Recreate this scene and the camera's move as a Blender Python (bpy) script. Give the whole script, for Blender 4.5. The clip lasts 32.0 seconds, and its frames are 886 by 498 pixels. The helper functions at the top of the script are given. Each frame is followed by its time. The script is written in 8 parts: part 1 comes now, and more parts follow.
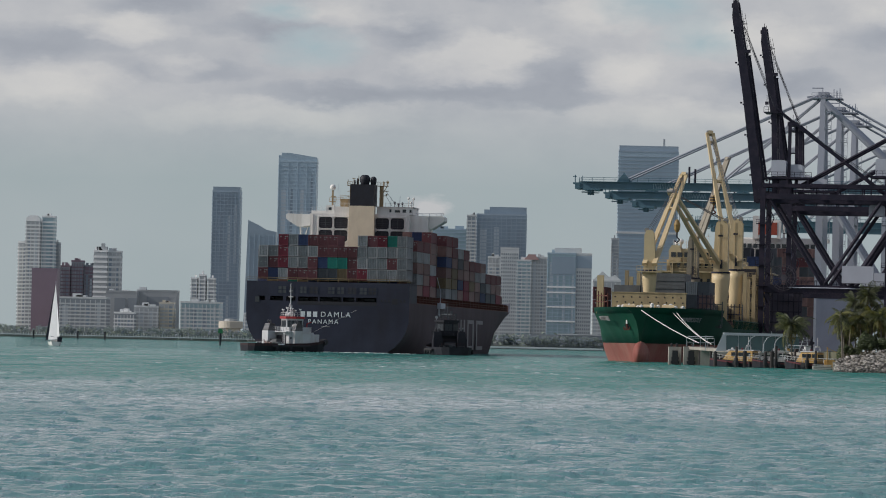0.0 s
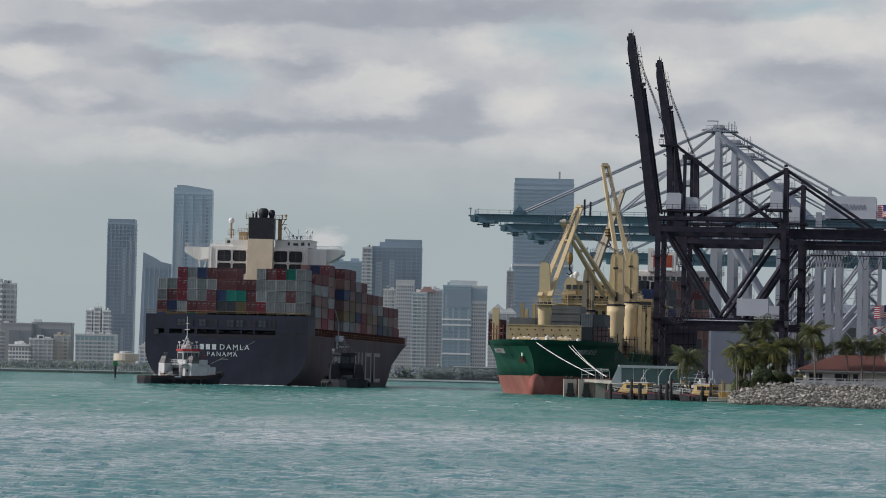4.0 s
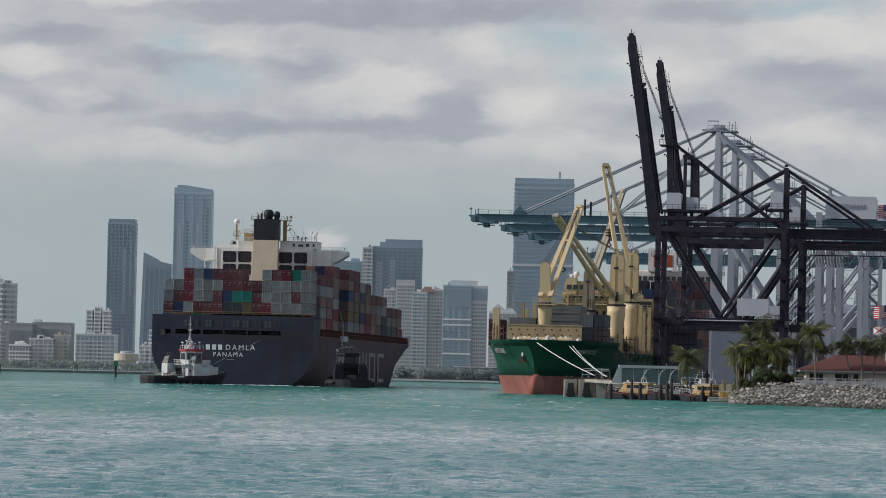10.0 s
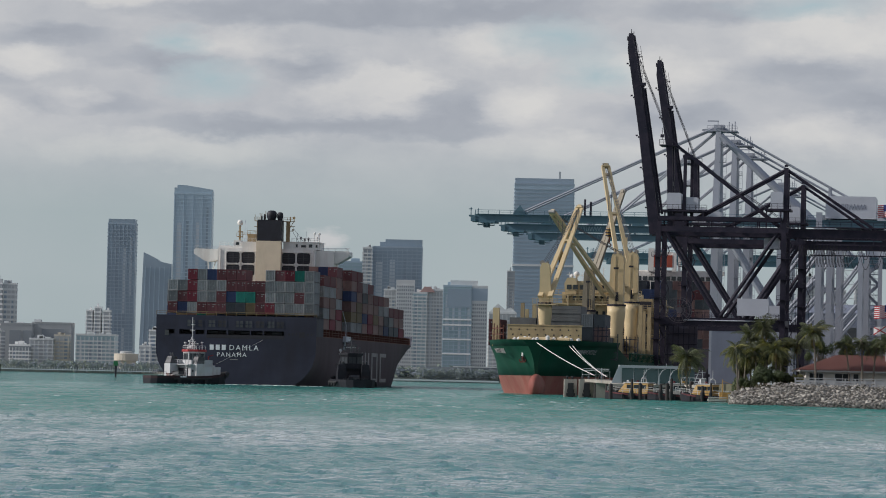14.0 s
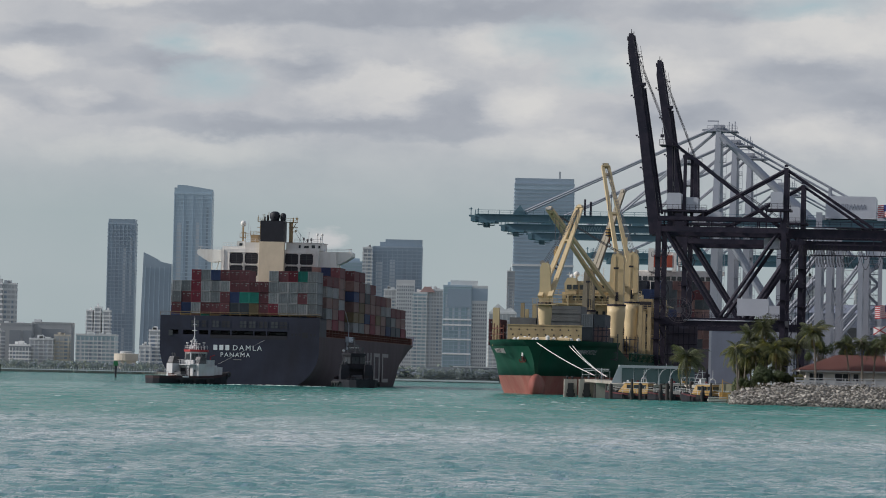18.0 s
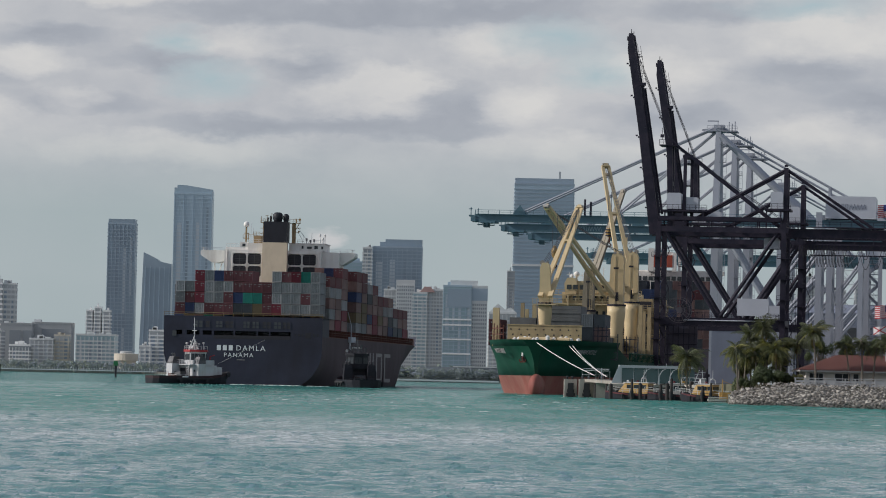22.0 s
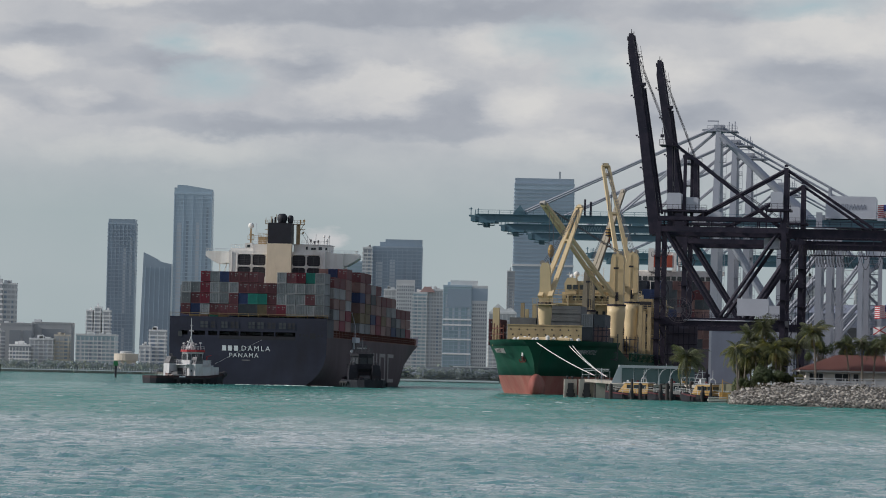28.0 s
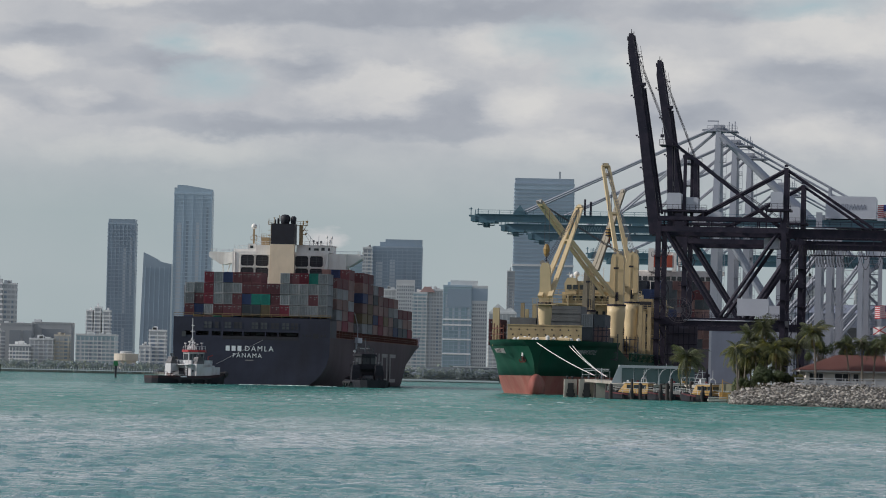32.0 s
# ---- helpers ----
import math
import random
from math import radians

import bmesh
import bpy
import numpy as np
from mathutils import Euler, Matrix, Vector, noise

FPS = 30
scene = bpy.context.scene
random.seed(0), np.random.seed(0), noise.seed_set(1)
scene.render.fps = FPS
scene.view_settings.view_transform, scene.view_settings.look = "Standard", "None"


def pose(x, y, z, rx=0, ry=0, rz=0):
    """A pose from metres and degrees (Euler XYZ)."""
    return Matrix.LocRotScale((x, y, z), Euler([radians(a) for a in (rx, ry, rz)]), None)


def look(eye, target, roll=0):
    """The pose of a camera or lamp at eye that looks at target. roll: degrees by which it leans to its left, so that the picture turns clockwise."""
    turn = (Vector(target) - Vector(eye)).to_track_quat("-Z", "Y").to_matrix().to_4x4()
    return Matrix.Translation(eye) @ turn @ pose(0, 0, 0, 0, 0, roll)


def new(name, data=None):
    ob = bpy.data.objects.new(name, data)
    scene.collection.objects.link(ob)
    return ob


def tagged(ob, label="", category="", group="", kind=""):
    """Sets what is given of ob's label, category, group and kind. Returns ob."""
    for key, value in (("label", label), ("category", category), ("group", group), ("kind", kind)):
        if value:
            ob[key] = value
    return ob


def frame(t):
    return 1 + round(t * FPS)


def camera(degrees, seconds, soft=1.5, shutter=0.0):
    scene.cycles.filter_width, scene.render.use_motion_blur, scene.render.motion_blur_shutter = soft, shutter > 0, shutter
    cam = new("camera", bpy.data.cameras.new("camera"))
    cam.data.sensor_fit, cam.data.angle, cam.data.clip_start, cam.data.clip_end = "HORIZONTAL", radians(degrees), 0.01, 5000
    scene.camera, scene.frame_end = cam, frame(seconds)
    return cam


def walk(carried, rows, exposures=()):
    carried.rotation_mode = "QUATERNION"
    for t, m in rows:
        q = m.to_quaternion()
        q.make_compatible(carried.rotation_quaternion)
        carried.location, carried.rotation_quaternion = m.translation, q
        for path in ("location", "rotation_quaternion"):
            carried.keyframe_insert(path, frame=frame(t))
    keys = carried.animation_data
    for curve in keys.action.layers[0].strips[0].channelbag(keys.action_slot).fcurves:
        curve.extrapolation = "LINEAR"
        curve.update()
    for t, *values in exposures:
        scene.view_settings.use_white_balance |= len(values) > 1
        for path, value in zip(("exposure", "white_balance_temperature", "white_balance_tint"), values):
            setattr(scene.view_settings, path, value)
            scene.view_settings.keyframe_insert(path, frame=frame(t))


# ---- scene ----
# ------------------------------------------------------------------ camera
cam = camera(11.405, 32.0, soft=1.0)
EYE = Vector((0.0, 0.0, 2.9))


def aim(yaw, pitch):
    """A pose at the eye, turned left by yaw and up by pitch, in degrees."""
    y, p = radians(yaw), radians(pitch)
    way = Vector((-math.sin(y) * math.cos(p), math.cos(y) * math.cos(p), math.sin(p)))
    return look(EYE, EYE + way * 1000, 1.3)


PATH = [
    (0.0, aim(1.336, 1.212)),
    (0.5, aim(0.921, 1.359)),
    (1.0, aim(0.576, 1.462)),
    (1.5, aim(0.312, 1.557)),
    (2.0, aim(0.084, 1.657)),
    (2.3, aim(0.000, 1.660)),
    (2.6, aim(-0.020, 1.661)),
    (3.0, aim(-0.008, 1.661)),
    (3.5, aim(-0.006, 1.661)),
    (5.5, aim(0.0, 1.661)),
    (14.5, aim(0.0, 1.661)),
    (25.5, aim(0.0, 1.661)),
    (32.0, aim(0.0, 1.661)),
]
walk(cam, PATH, exposures=[(0.0, -0.10), (1.2, -0.04), (2.6, 0.0), (32.0, 0.0)])

# ------------------------------------------------------------------ light
SUN_WAY = Vector((-0.86, -0.075, 0.50)).normalized()  # from the place towards the sun
sun_data = bpy.data.lights.new("sun", "SUN")
sun_data.energy, sun_data.angle, sun_data.color = 3.3, radians(1.5), (1.0, 0.95, 0.90)
sun = new("sun", sun_data)
sun.matrix_world = look(SUN_WAY * 500, (0, 0, 0))


class Nodes:
    """Shorthand for building a node tree."""

    def __init__(self, tree):
        self.tree = tree
        tree.nodes.clear()

    def add(self, kind, ins=None, **attrs):
        n = self.tree.nodes.new(kind)
        for k, v in attrs.items():
            setattr(n, k, v)
        for k, v in (ins or {}).items():
            if isinstance(v, bpy.types.NodeSocket):
                self.tree.links.new(v, n.inputs[k])
            else:
                n.inputs[k].default_value = v
        return n

    def math(self, op, a, b=0.0, clamp=False):
        n = self.add("ShaderNodeMath", {0: a, 1: b}, operation=op, use_clamp=clamp)
        return n.outputs[0]

    def mix(self, fac, a, b, blend="MIX"):
        n = self.add("ShaderNodeMix", {0: fac, 6: a, 7: b}, data_type="RGBA", blend_type=blend, clamp_factor=True)
        return n.outputs[2]

    def ramp(self, fac, *stops):
        n = self.add("ShaderNodeValToRGB", {0: fac})
        e = n.color_ramp.elements
        while len(e) < len(stops):
            e.new(0.5)
        for el, (p, c) in zip(e, stops):
            el.position = p
            el.color = (c, c, c, 1) if isinstance(c, (int, float)) else (*c, 1)
        return n.outputs[0]

    def noise(self, vec, scale, detail=3.0, rough=0.55, distort=0.0):
        n = self.add("ShaderNodeTexNoise", {"Vector": vec, "Scale": scale, "Detail": detail, "Roughness": rough, "Distortion": distort})
        return n.outputs[0]


def build_world():
    w = bpy.data.worlds.new("sky")
    scene.world = w
    w.use_nodes = True
    n = Nodes(w.node_tree)
    sky = n.add("ShaderNodeTexSky", sky_type="NISHITA", sun_disc=False)
    sky.sun_elevation = math.asin(SUN_WAY.z)
    sky.sun_rotation = math.atan2(SUN_WAY.x, SUN_WAY.y)
    sky.dust_density = 3.0
    geo = n.add("ShaderNodeTexCoord").outputs["Generated"]
    sep = n.add("ShaderNodeSeparateXYZ", {0: geo})
    up = sep.outputs[2]
    base = n.add("ShaderNodeMapping", {"Vector": geo, "Scale": (1.0, 1.0, 2.5)}).outputs[0]
    # ragged edges: bend the space in which the cloud masses lie
    warp = n.add("ShaderNodeTexNoise", {"Vector": base, "Scale": 60.0, "Detail": 7.0, "Roughness": 0.58})
    bent = n.add("ShaderNodeVectorMath", {0: warp.outputs[1], 1: (0.5, 0.5, 0.5)}, operation="SUBTRACT").outputs[0]
    bent = n.add("ShaderNodeVectorMath", {0: bent, 1: (0.020, 0.020, 0.010)}, operation="MULTIPLY").outputs[0]
    place = n.add("ShaderNodeVectorMath", {0: geo, 1: bent}, operation="ADD").outputs[0]
    broad = n.noise(base, 13.0, 6.0, 0.5, 0.0)
    fine = n.noise(n.add("ShaderNodeMapping", {"Vector": geo, "Scale": (1.0, 1.0, 1.6)}).outputs[0], 62.0, 9.0, 0.58, 0.0)

    def mass(x, z, wx, wz):
        """A soft cloud mass centred on the direction (x, 1, z)."""
        m = n.add("ShaderNodeMapping", {"Vector": place, "Location": (-x / wx, 0, -z / wz), "Scale": (1 / wx, 0.0, 1 / wz)}).outputs[0]
        return n.add("ShaderNodeTexGradient", {"Vector": m}, gradient_type="SPHERICAL").outputs[0]

    def total(*masses):
        s = mass(*masses[0])
        for m in masses[1:]:
            s = n.math("ADD", s, mass(*m))
        return s

    # grey undersides, sunlit heaps and blue gaps, from left to right
    shade = total((-0.088, 0.0745, 0.020, 0.0035), (-0.060, 0.0700, 0.026, 0.0040), (-0.082, 0.0600, 0.022, 0.0040), (-0.036, 0.0820, 0.050, 0.0045), (-0.005, 0.0812, 0.040, 0.0055),
                  (-0.031, 0.0692, 0.014, 0.0050), (0.0035, 0.0605, 0.013, 0.0075), (0.022, 0.0840, 0.024, 0.0040), (-0.045, 0.0555, 0.030, 0.0035), (-0.010, 0.0560, 0.026, 0.0035),
                  (0.083, 0.0705, 0.022, 0.0055), (0.098, 0.0640, 0.026, 0.0045), (0.050, 0.0600, 0.022, 0.0040), (0.060, 0.0840, 0.020, 0.0040), (-0.115, 0.0650, 0.030, 0.0060))
    light = total((-0.048, 0.0722, 0.018, 0.0075), (-0.019, 0.0640, 0.020, 0.0080), (-0.010, 0.0665, 0.012, 0.0050), (0.0085, 0.0758, 0.013, 0.0080), (0.015, 0.0620, 0.012, 0.0060),
                  (0.087, 0.0790, 0.030, 0.0085), (0.046, 0.0705, 0.024, 0.0060), (0.084, 0.0560, 0.020, 0.0055), (-0.082, 0.0610, 0.010, 0.0045), (-0.096, 0.0690, 0.016, 0.0040),
                  (-0.075, 0.0840, 0.030, 0.0030), (-0.060, 0.0500, 0.040, 0.0050), (0.030, 0.0520, 0.030, 0.0050), (-0.115, 0.0560, 0.024, 0.0060))
    gap = total((-0.0595, 0.0745, 0.009, 0.0045), (-0.0530, 0.0655, 0.013, 0.0055), (0.025, 0.0768, 0.016, 0.0060), (0.0320, 0.0690, 0.012, 0.0050), (0.0796, 0.0850, 0.020, 0.0040))
    light = n.ramp(n.math("ADD", light, n.math("MULTIPLY", n.math("SUBTRACT", fine, 0.5), 0.55)), (0.08, 0.0), (0.70, 1.0))
    shade = n.ramp(n.math("ADD", shade, n.math("MULTIPLY", n.math("SUBTRACT", fine, 0.5), 0.45)), (0.05, 0.0), (0.80, 1.0))
    tone = n.math("ADD", 0.57, n.math("MULTIPLY", n.math("SUBTRACT", broad, 0.5), 0.30))
    tone = n.math("ADD", tone, n.math("MULTIPLY", n.math("SUBTRACT", fine, 0.5), 0.36))
    tone = n.math("ADD", tone, n.math("MULTIPLY", light, 0.22))
    tone = n.math("SUBTRACT", tone, n.math("MULTIPLY", shade, 0.24))
    cloud = n.ramp(tone, (0.15, (0.315, 0.330, 0.37)), (0.42, (0.415, 0.425, 0.455)), (0.60, (0.530, 0.523, 0.530)), (0.86, (0.675, 0.645, 0.615)))
    clear = n.mix(0.15, (0.44, 0.54, 0.575, 1), n.mix(1.0, sky.outputs[0], (0.09, 0.09, 0.09, 1), "MULTIPLY"))
    seen = n.mix(n.math("MULTIPLY", gap, 0.95, True), cloud, clear)
    # the haze above the horizon thins out upwards
    low = n.ramp(up, (0.036, 1.0), (0.056, 0.0))
    haze = n.mix(n.math("MULTIPLY", n.math("SUBTRACT", broad, 0.35), 1.2, True), (0.362, 0.418, 0.422, 1), (0.440, 0.470, 0.476, 1))
    seen = n.mix(n.math("MULTIPLY", low, 0.92), seen, haze)
    # a low sunlit cloud that stands out of the haze
    m = n.add("ShaderNodeMapping", {"Vector": geo, "Location": (0.0268 / 0.0085, 0, -0.0305 / 0.0042), "Scale": (1 / 0.0085, 0.0, 1 / 0.0042)}).outputs[0]
    puff = n.add("ShaderNodeTexGradient", {"Vector": m}, gradient_type="SPHERICAL").outputs[0]
    puff = n.ramp(n.math("ADD", puff, n.math("MULTIPLY", n.math("SUBTRACT", n.noise(base, 190.0, 4.0, 0.6), 0.5), 0.9)), (0.30, 0.0), (0.75, 0.8))
    seen = n.mix(puff, seen, (0.60, 0.575, 0.565, 1))
    # overhead: broken cloud lit from above, over blue sky
    over = n.ramp(up, (0.22, 0.0), (0.50, 1.0))
    high = n.mix(n.ramp(broad, (0.40, 0.0), (0.60, 1.0)), n.mix(1.0, sky.outputs[0], (0.055, 0.055, 0.055, 1), "MULTIPLY"), (0.37, 0.42, 0.53, 1))
    seen = n.mix(over, seen, high)
    seen = n.mix(1.0, seen, (0.965, 1.0, 1.035, 1), "MULTIPLY")
    bg = n.add("ShaderNodeBackground", {"Color": seen, "Strength": 1.0})
    out = n.add("ShaderNodeOutputWorld")
    n.tree.links.new(bg.outputs[0], out.inputs[0])


build_world()

# ------------------------------------------------------------------ materials
def material(name, color, rough=0.6, metal=0.0, vary=0.15, scale=0.5, bump=0.0, bump_scale=2.0, dirt=None, dirt_amount=0.3, dirt_scale=0.3, streak=1.0, each=0.0, spec=0.4, island=0.0):
    """A painted or natural surface: grain, larger stains, relief, and a shift of tone from piece to piece."""
    m = bpy.data.materials.new(name)
    m.use_nodes = True
    n = Nodes(m.node_tree)
    pos = n.add("ShaderNodeTexCoord").outputs["Object"]
    grain = n.noise(pos, scale, 5.0, 0.6)
    c = n.mix(1.0, (*color, 1), n.ramp(grain, (0.25, 1 - vary), (0.75, 1 + vary)), "MULTIPLY")
    if dirt:
        long = n.add("ShaderNodeMapping", {"Vector": pos, "Scale": (1, 1, 1 / streak)}).outputs[0]
        stain = n.ramp(n.noise(long, dirt_scale, 6.0, 0.65), (0.45, 0.0), (0.72, dirt_amount))
        c = n.mix(stain, c, (*dirt, 1))
    if each:
        r = n.add("ShaderNodeObjectInfo").outputs["Random"]
        c = n.mix(1.0, c, n.ramp(r, (0.0, 1 - each), (1.0, 1 + each)), "MULTIPLY")
    if island:
        r = n.add("ShaderNodeNewGeometry").outputs["Random Per Island"]
        c = n.mix(1.0, c, n.ramp(r, (0.0, 1 - island), (1.0, 1 + island)), "MULTIPLY")
    b = n.add("ShaderNodeBsdfPrincipled", {"Base Color": c, "Metallic": metal, "Specular IOR Level": spec})
    n.tree.links.new(n.math("ADD", rough - 0.08, n.math("MULTIPLY", grain, 0.16), True), b.inputs["Roughness"])
    if bump:
        k = n.add("ShaderNodeBump", {"Height": n.noise(pos, bump_scale, 5.0, 0.6), "Strength": bump, "Distance": 0.1})
        n.tree.links.new(k.outputs[0], b.inputs["Normal"])
    out = n.add("ShaderNodeOutputMaterial")
    n.tree.links.new(b.outputs[0], out.inputs[0])
    return m


def water_material():
    m = bpy.data.materials.new("sea_water")
    m.use_nodes = True
    n = Nodes(m.node_tree)
    pos = n.add("ShaderNodeTexCoord").outputs["Object"]

    def stretched(x, y=1.0):
        return n.add("ShaderNodeMapping", {"Vector": pos, "Scale": (x, y, 1.0)}).outputs[0]

    broad_noise = n.noise(stretched(0.25), 0.012, 4.0, 0.55, 0.4)
    gust = n.noise(stretched(0.22), 0.035, 5.0, 0.62, 0.8)
    # wavelets whose crests lie across the view, in three sizes
    wavelet = n.noise(stretched(1.1, 0.45), 1.0, 6.0, 0.66)
    ripple = n.noise(stretched(3.5, 1.6), 1.0, 4.0, 0.6)
    swell = n.noise(stretched(0.42, 0.060), 1.0, 5.0, 0.62)
    far_swell = n.noise(stretched(0.16, 0.012), 1.0, 5.0, 0.60)
    out_there = n.add("ShaderNodeSeparateXYZ", {0: pos}).outputs[1]
    # set by distance, not by water depth: greyer near, greener far
    depth = n.math("ADD", n.math("DIVIDE", n.math("SUBTRACT", out_there, 205), 120), n.math("MULTIPLY", n.math("SUBTRACT", broad_noise, 0.5), 1.6), True)
    body = n.mix(depth, (0.098, 0.224, 0.226, 1), (0.042, 0.192, 0.168, 1))
    foam = n.ramp(n.noise(stretched(1.1, 0.20), 0.75, 7.0, 0.7), (0.70, 0.0), (0.76, 1.0))
    body = n.mix(n.math("MULTIPLY", foam, 0.7), body, (0.75, 0.80, 0.78, 1))
    crest = n.ramp(n.noise(stretched(3.2), 0.055, 4.0, 0.6, 0.3), (0.650, 0.0), (0.69, 1.0))
    crest = n.math("MULTIPLY", crest, n.ramp(n.math("DIVIDE", out_there, 2000), (0.12, 0.0), (0.19, 0.8), (0.42, 0.5), (0.5, 0.0)))
    body = n.mix(crest, body, (0.72, 0.78, 0.76, 1))
    rough = n.ramp(gust, (0.35, 1.0), (0.68, 0.5))
    height = n.math("ADD", n.math("MULTIPLY", wavelet, 0.17), n.math("MULTIPLY", ripple, 0.05))
    height = n.math("MULTIPLY", height, rough)
    k = n.add("ShaderNodeBump", {"Height": height, "Strength": 1.0, "Distance": 0.8}).outputs[0]
    # ruffled and smooth water side by side
    ruffle = n.math("ADD", n.math("MULTIPLY", wavelet, 0.70), n.math("ADD", n.math("MULTIPLY", swell, 0.38), n.math("MULTIPLY", far_swell, 0.55)))
    ruffle = n.ramp(n.math("MULTIPLY", ruffle, 1.01), (0.70, 0.46), (0.82, 0.84), (0.95, 1.16))
    dif = n.add("ShaderNodeBsdfDiffuse", {"Color": body, "Normal": k})
    glo = n.add("ShaderNodeBsdfGlossy", {"Color": (0.97, 0.98, 1.0, 1), "Roughness": 0.06, "Normal": k})
    sheen = n.add("ShaderNodeFresnel", {"IOR": 1.50, "Normal": k}).outputs[0]
    gloss = n.math("MULTIPLY", sheen, n.ramp(gust, (0.38, 0.74), (0.62, 1.0)), True)
    # the reflecting share of the mix is cut with distance
    gloss = n.math("MULTIPLY", gloss, n.ramp(depth, (0.0, 1.0), (1.0, 0.70)))
    # a paler band at a set distance: extra sky reflection put into the mix
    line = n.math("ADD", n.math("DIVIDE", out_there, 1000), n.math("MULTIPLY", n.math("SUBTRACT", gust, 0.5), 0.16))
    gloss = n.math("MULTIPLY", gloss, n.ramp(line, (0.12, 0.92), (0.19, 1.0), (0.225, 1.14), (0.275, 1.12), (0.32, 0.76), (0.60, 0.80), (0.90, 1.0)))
    # reflection faded towards the right in the mix, so the water darkens there
    across = n.add("ShaderNodeSeparateXYZ", {0: pos}).outputs[0]
    gloss_fade = n.math("ADD", n.math("DIVIDE", n.math("SUBTRACT", across, -4), 34), n.math("MULTIPLY", n.math("SUBTRACT", broad_noise, 0.5), 1.2))
    gloss = n.math("MULTIPLY", gloss, n.ramp(gloss_fade, (0.0, 1.0), (1.0, 0.80)))
    gloss = n.math("MULTIPLY", gloss, ruffle, True)
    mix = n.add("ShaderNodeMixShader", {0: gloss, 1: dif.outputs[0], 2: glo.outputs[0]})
    out = n.add("ShaderNodeOutputMaterial")
    n.tree.links.new(mix.outputs[0], out.inputs[0])
    return m


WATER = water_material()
# black lifted towards blue: distance haze is in this colour
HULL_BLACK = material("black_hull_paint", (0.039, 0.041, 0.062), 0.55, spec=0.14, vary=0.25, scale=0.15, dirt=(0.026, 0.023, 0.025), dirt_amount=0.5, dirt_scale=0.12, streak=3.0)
# hull sides lightened: the glancing light on them is put into the paint
HULL_SIDE_LIT = material("brown_black_hull_side_lit_tone", (0.104, 0.082, 0.090), 0.75, spec=0.08, vary=0.2, scale=0.08, dirt=(0.075, 0.050, 0.052), dirt_amount=0.45, dirt_scale=0.10, streak=6.0)
SHIP_WHITE = material("ship_white_paint", (0.74, 0.72, 0.69), 0.5, vary=0.06, scale=0.3, dirt=(0.36, 0.27, 0.2), dirt_amount=0.35, dirt_scale=0.35, streak=5.0)
SHIP_CREAM = material("cream_casing_paint", (0.66, 0.56, 0.42), 0.5, vary=0.08, scale=0.3, dirt=(0.30, 0.22, 0.14), dirt_amount=0.35, dirt_scale=0.3, streak=4.0)
SOOT = material("black_funnel_paint", (0.015, 0.016, 0.024), 0.6, vary=0.3, scale=0.6)
DARK_GLASS = material("dark_glass", (0.02, 0.025, 0.03), 0.12, vary=0.2, scale=1.0, spec=0.6)
# near-black for openings drawn flat: their inner shade is the colour
VOID = material("dark_opening_shade", (0.028, 0.027, 0.034), 0.8, vary=0.2)
RUST_DECK = material("red_brown_deck_paint", (0.13, 0.045, 0.032), 0.7, vary=0.25, scale=0.6, dirt=(0.05, 0.03, 0.025), dirt_amount=0.6, dirt_scale=0.5)
LETTER = material("white_hull_letters", (0.70, 0.72, 0.74), 0.6, vary=0.1, scale=1.0)
LETTER_OLD = material("faded_side_letters", (0.24, 0.225, 0.225), 0.6, vary=0.25, scale=0.6)
YELLOW_RAIL = material("faded_yellow_rail_paint", (0.24, 0.17, 0.085), 0.55, vary=0.2, scale=1.0)
GREEN_HULL = material("green_hull_paint", (0.007, 0.062, 0.037), 0.6, spec=0.2, vary=0.25, scale=0.12, dirt=(0.02, 0.05, 0.035), dirt_amount=0.5, dirt_scale=0.15, streak=4.0)
RED_BOOT = material("faded_red_antifouling", (0.25, 0.075, 0.060), 0.75, vary=0.18, scale=0.3, dirt=(0.32, 0.19, 0.15), dirt_amount=0.6, dirt_scale=0.25, streak=4.0)
CREAM = material("cream_crane_paint", (0.56, 0.44, 0.262), 0.5, vary=0.08, scale=0.3, dirt=(0.40, 0.27, 0.13), dirt_amount=0.4, dirt_scale=0.35, streak=4.0)
# cream darkened to hold the shade on posts and houses; breakwater shares it
CREAM_SHADED = material("shaded_cream_paint", (0.40, 0.31, 0.175), 0.6, vary=0.18, scale=0.4, dirt=(0.17, 0.12, 0.08), dirt_amount=0.6, dirt_scale=0.5, streak=4.0)
CRANE_DARK = material("dark_blue_crane_paint", (0.022, 0.021, 0.036), 0.6, spec=0.2, vary=0.25, scale=0.4, dirt=(0.07, 0.05, 0.062), dirt_amount=0.4, dirt_scale=0.4)
CRANE_GREY = material("pale_grey_crane_paint", (0.305, 0.325, 0.38), 0.5, vary=0.06, scale=0.2, dirt=(0.34, 0.33, 0.34), dirt_amount=0.4, dirt_scale=0.2, streak=4.0)
CRANE_TEAL = material("teal_crane_paint", (0.083, 0.165, 0.215), 0.5, vary=0.15, scale=0.2, dirt=(0.10, 0.15, 0.15), dirt_amount=0.4, dirt_scale=0.3)
HOUSE_GREY = material("grey_machinery_house", (0.47, 0.49, 0.55), 0.55, vary=0.08, scale=0.2)
CABLE = material("steel_cable", (0.10, 0.10, 0.11), 0.5, metal=0.3, vary=0.2)
ROPE = material("white_mooring_rope", (0.72, 0.70, 0.66), 0.8, vary=0.15, scale=3.0)
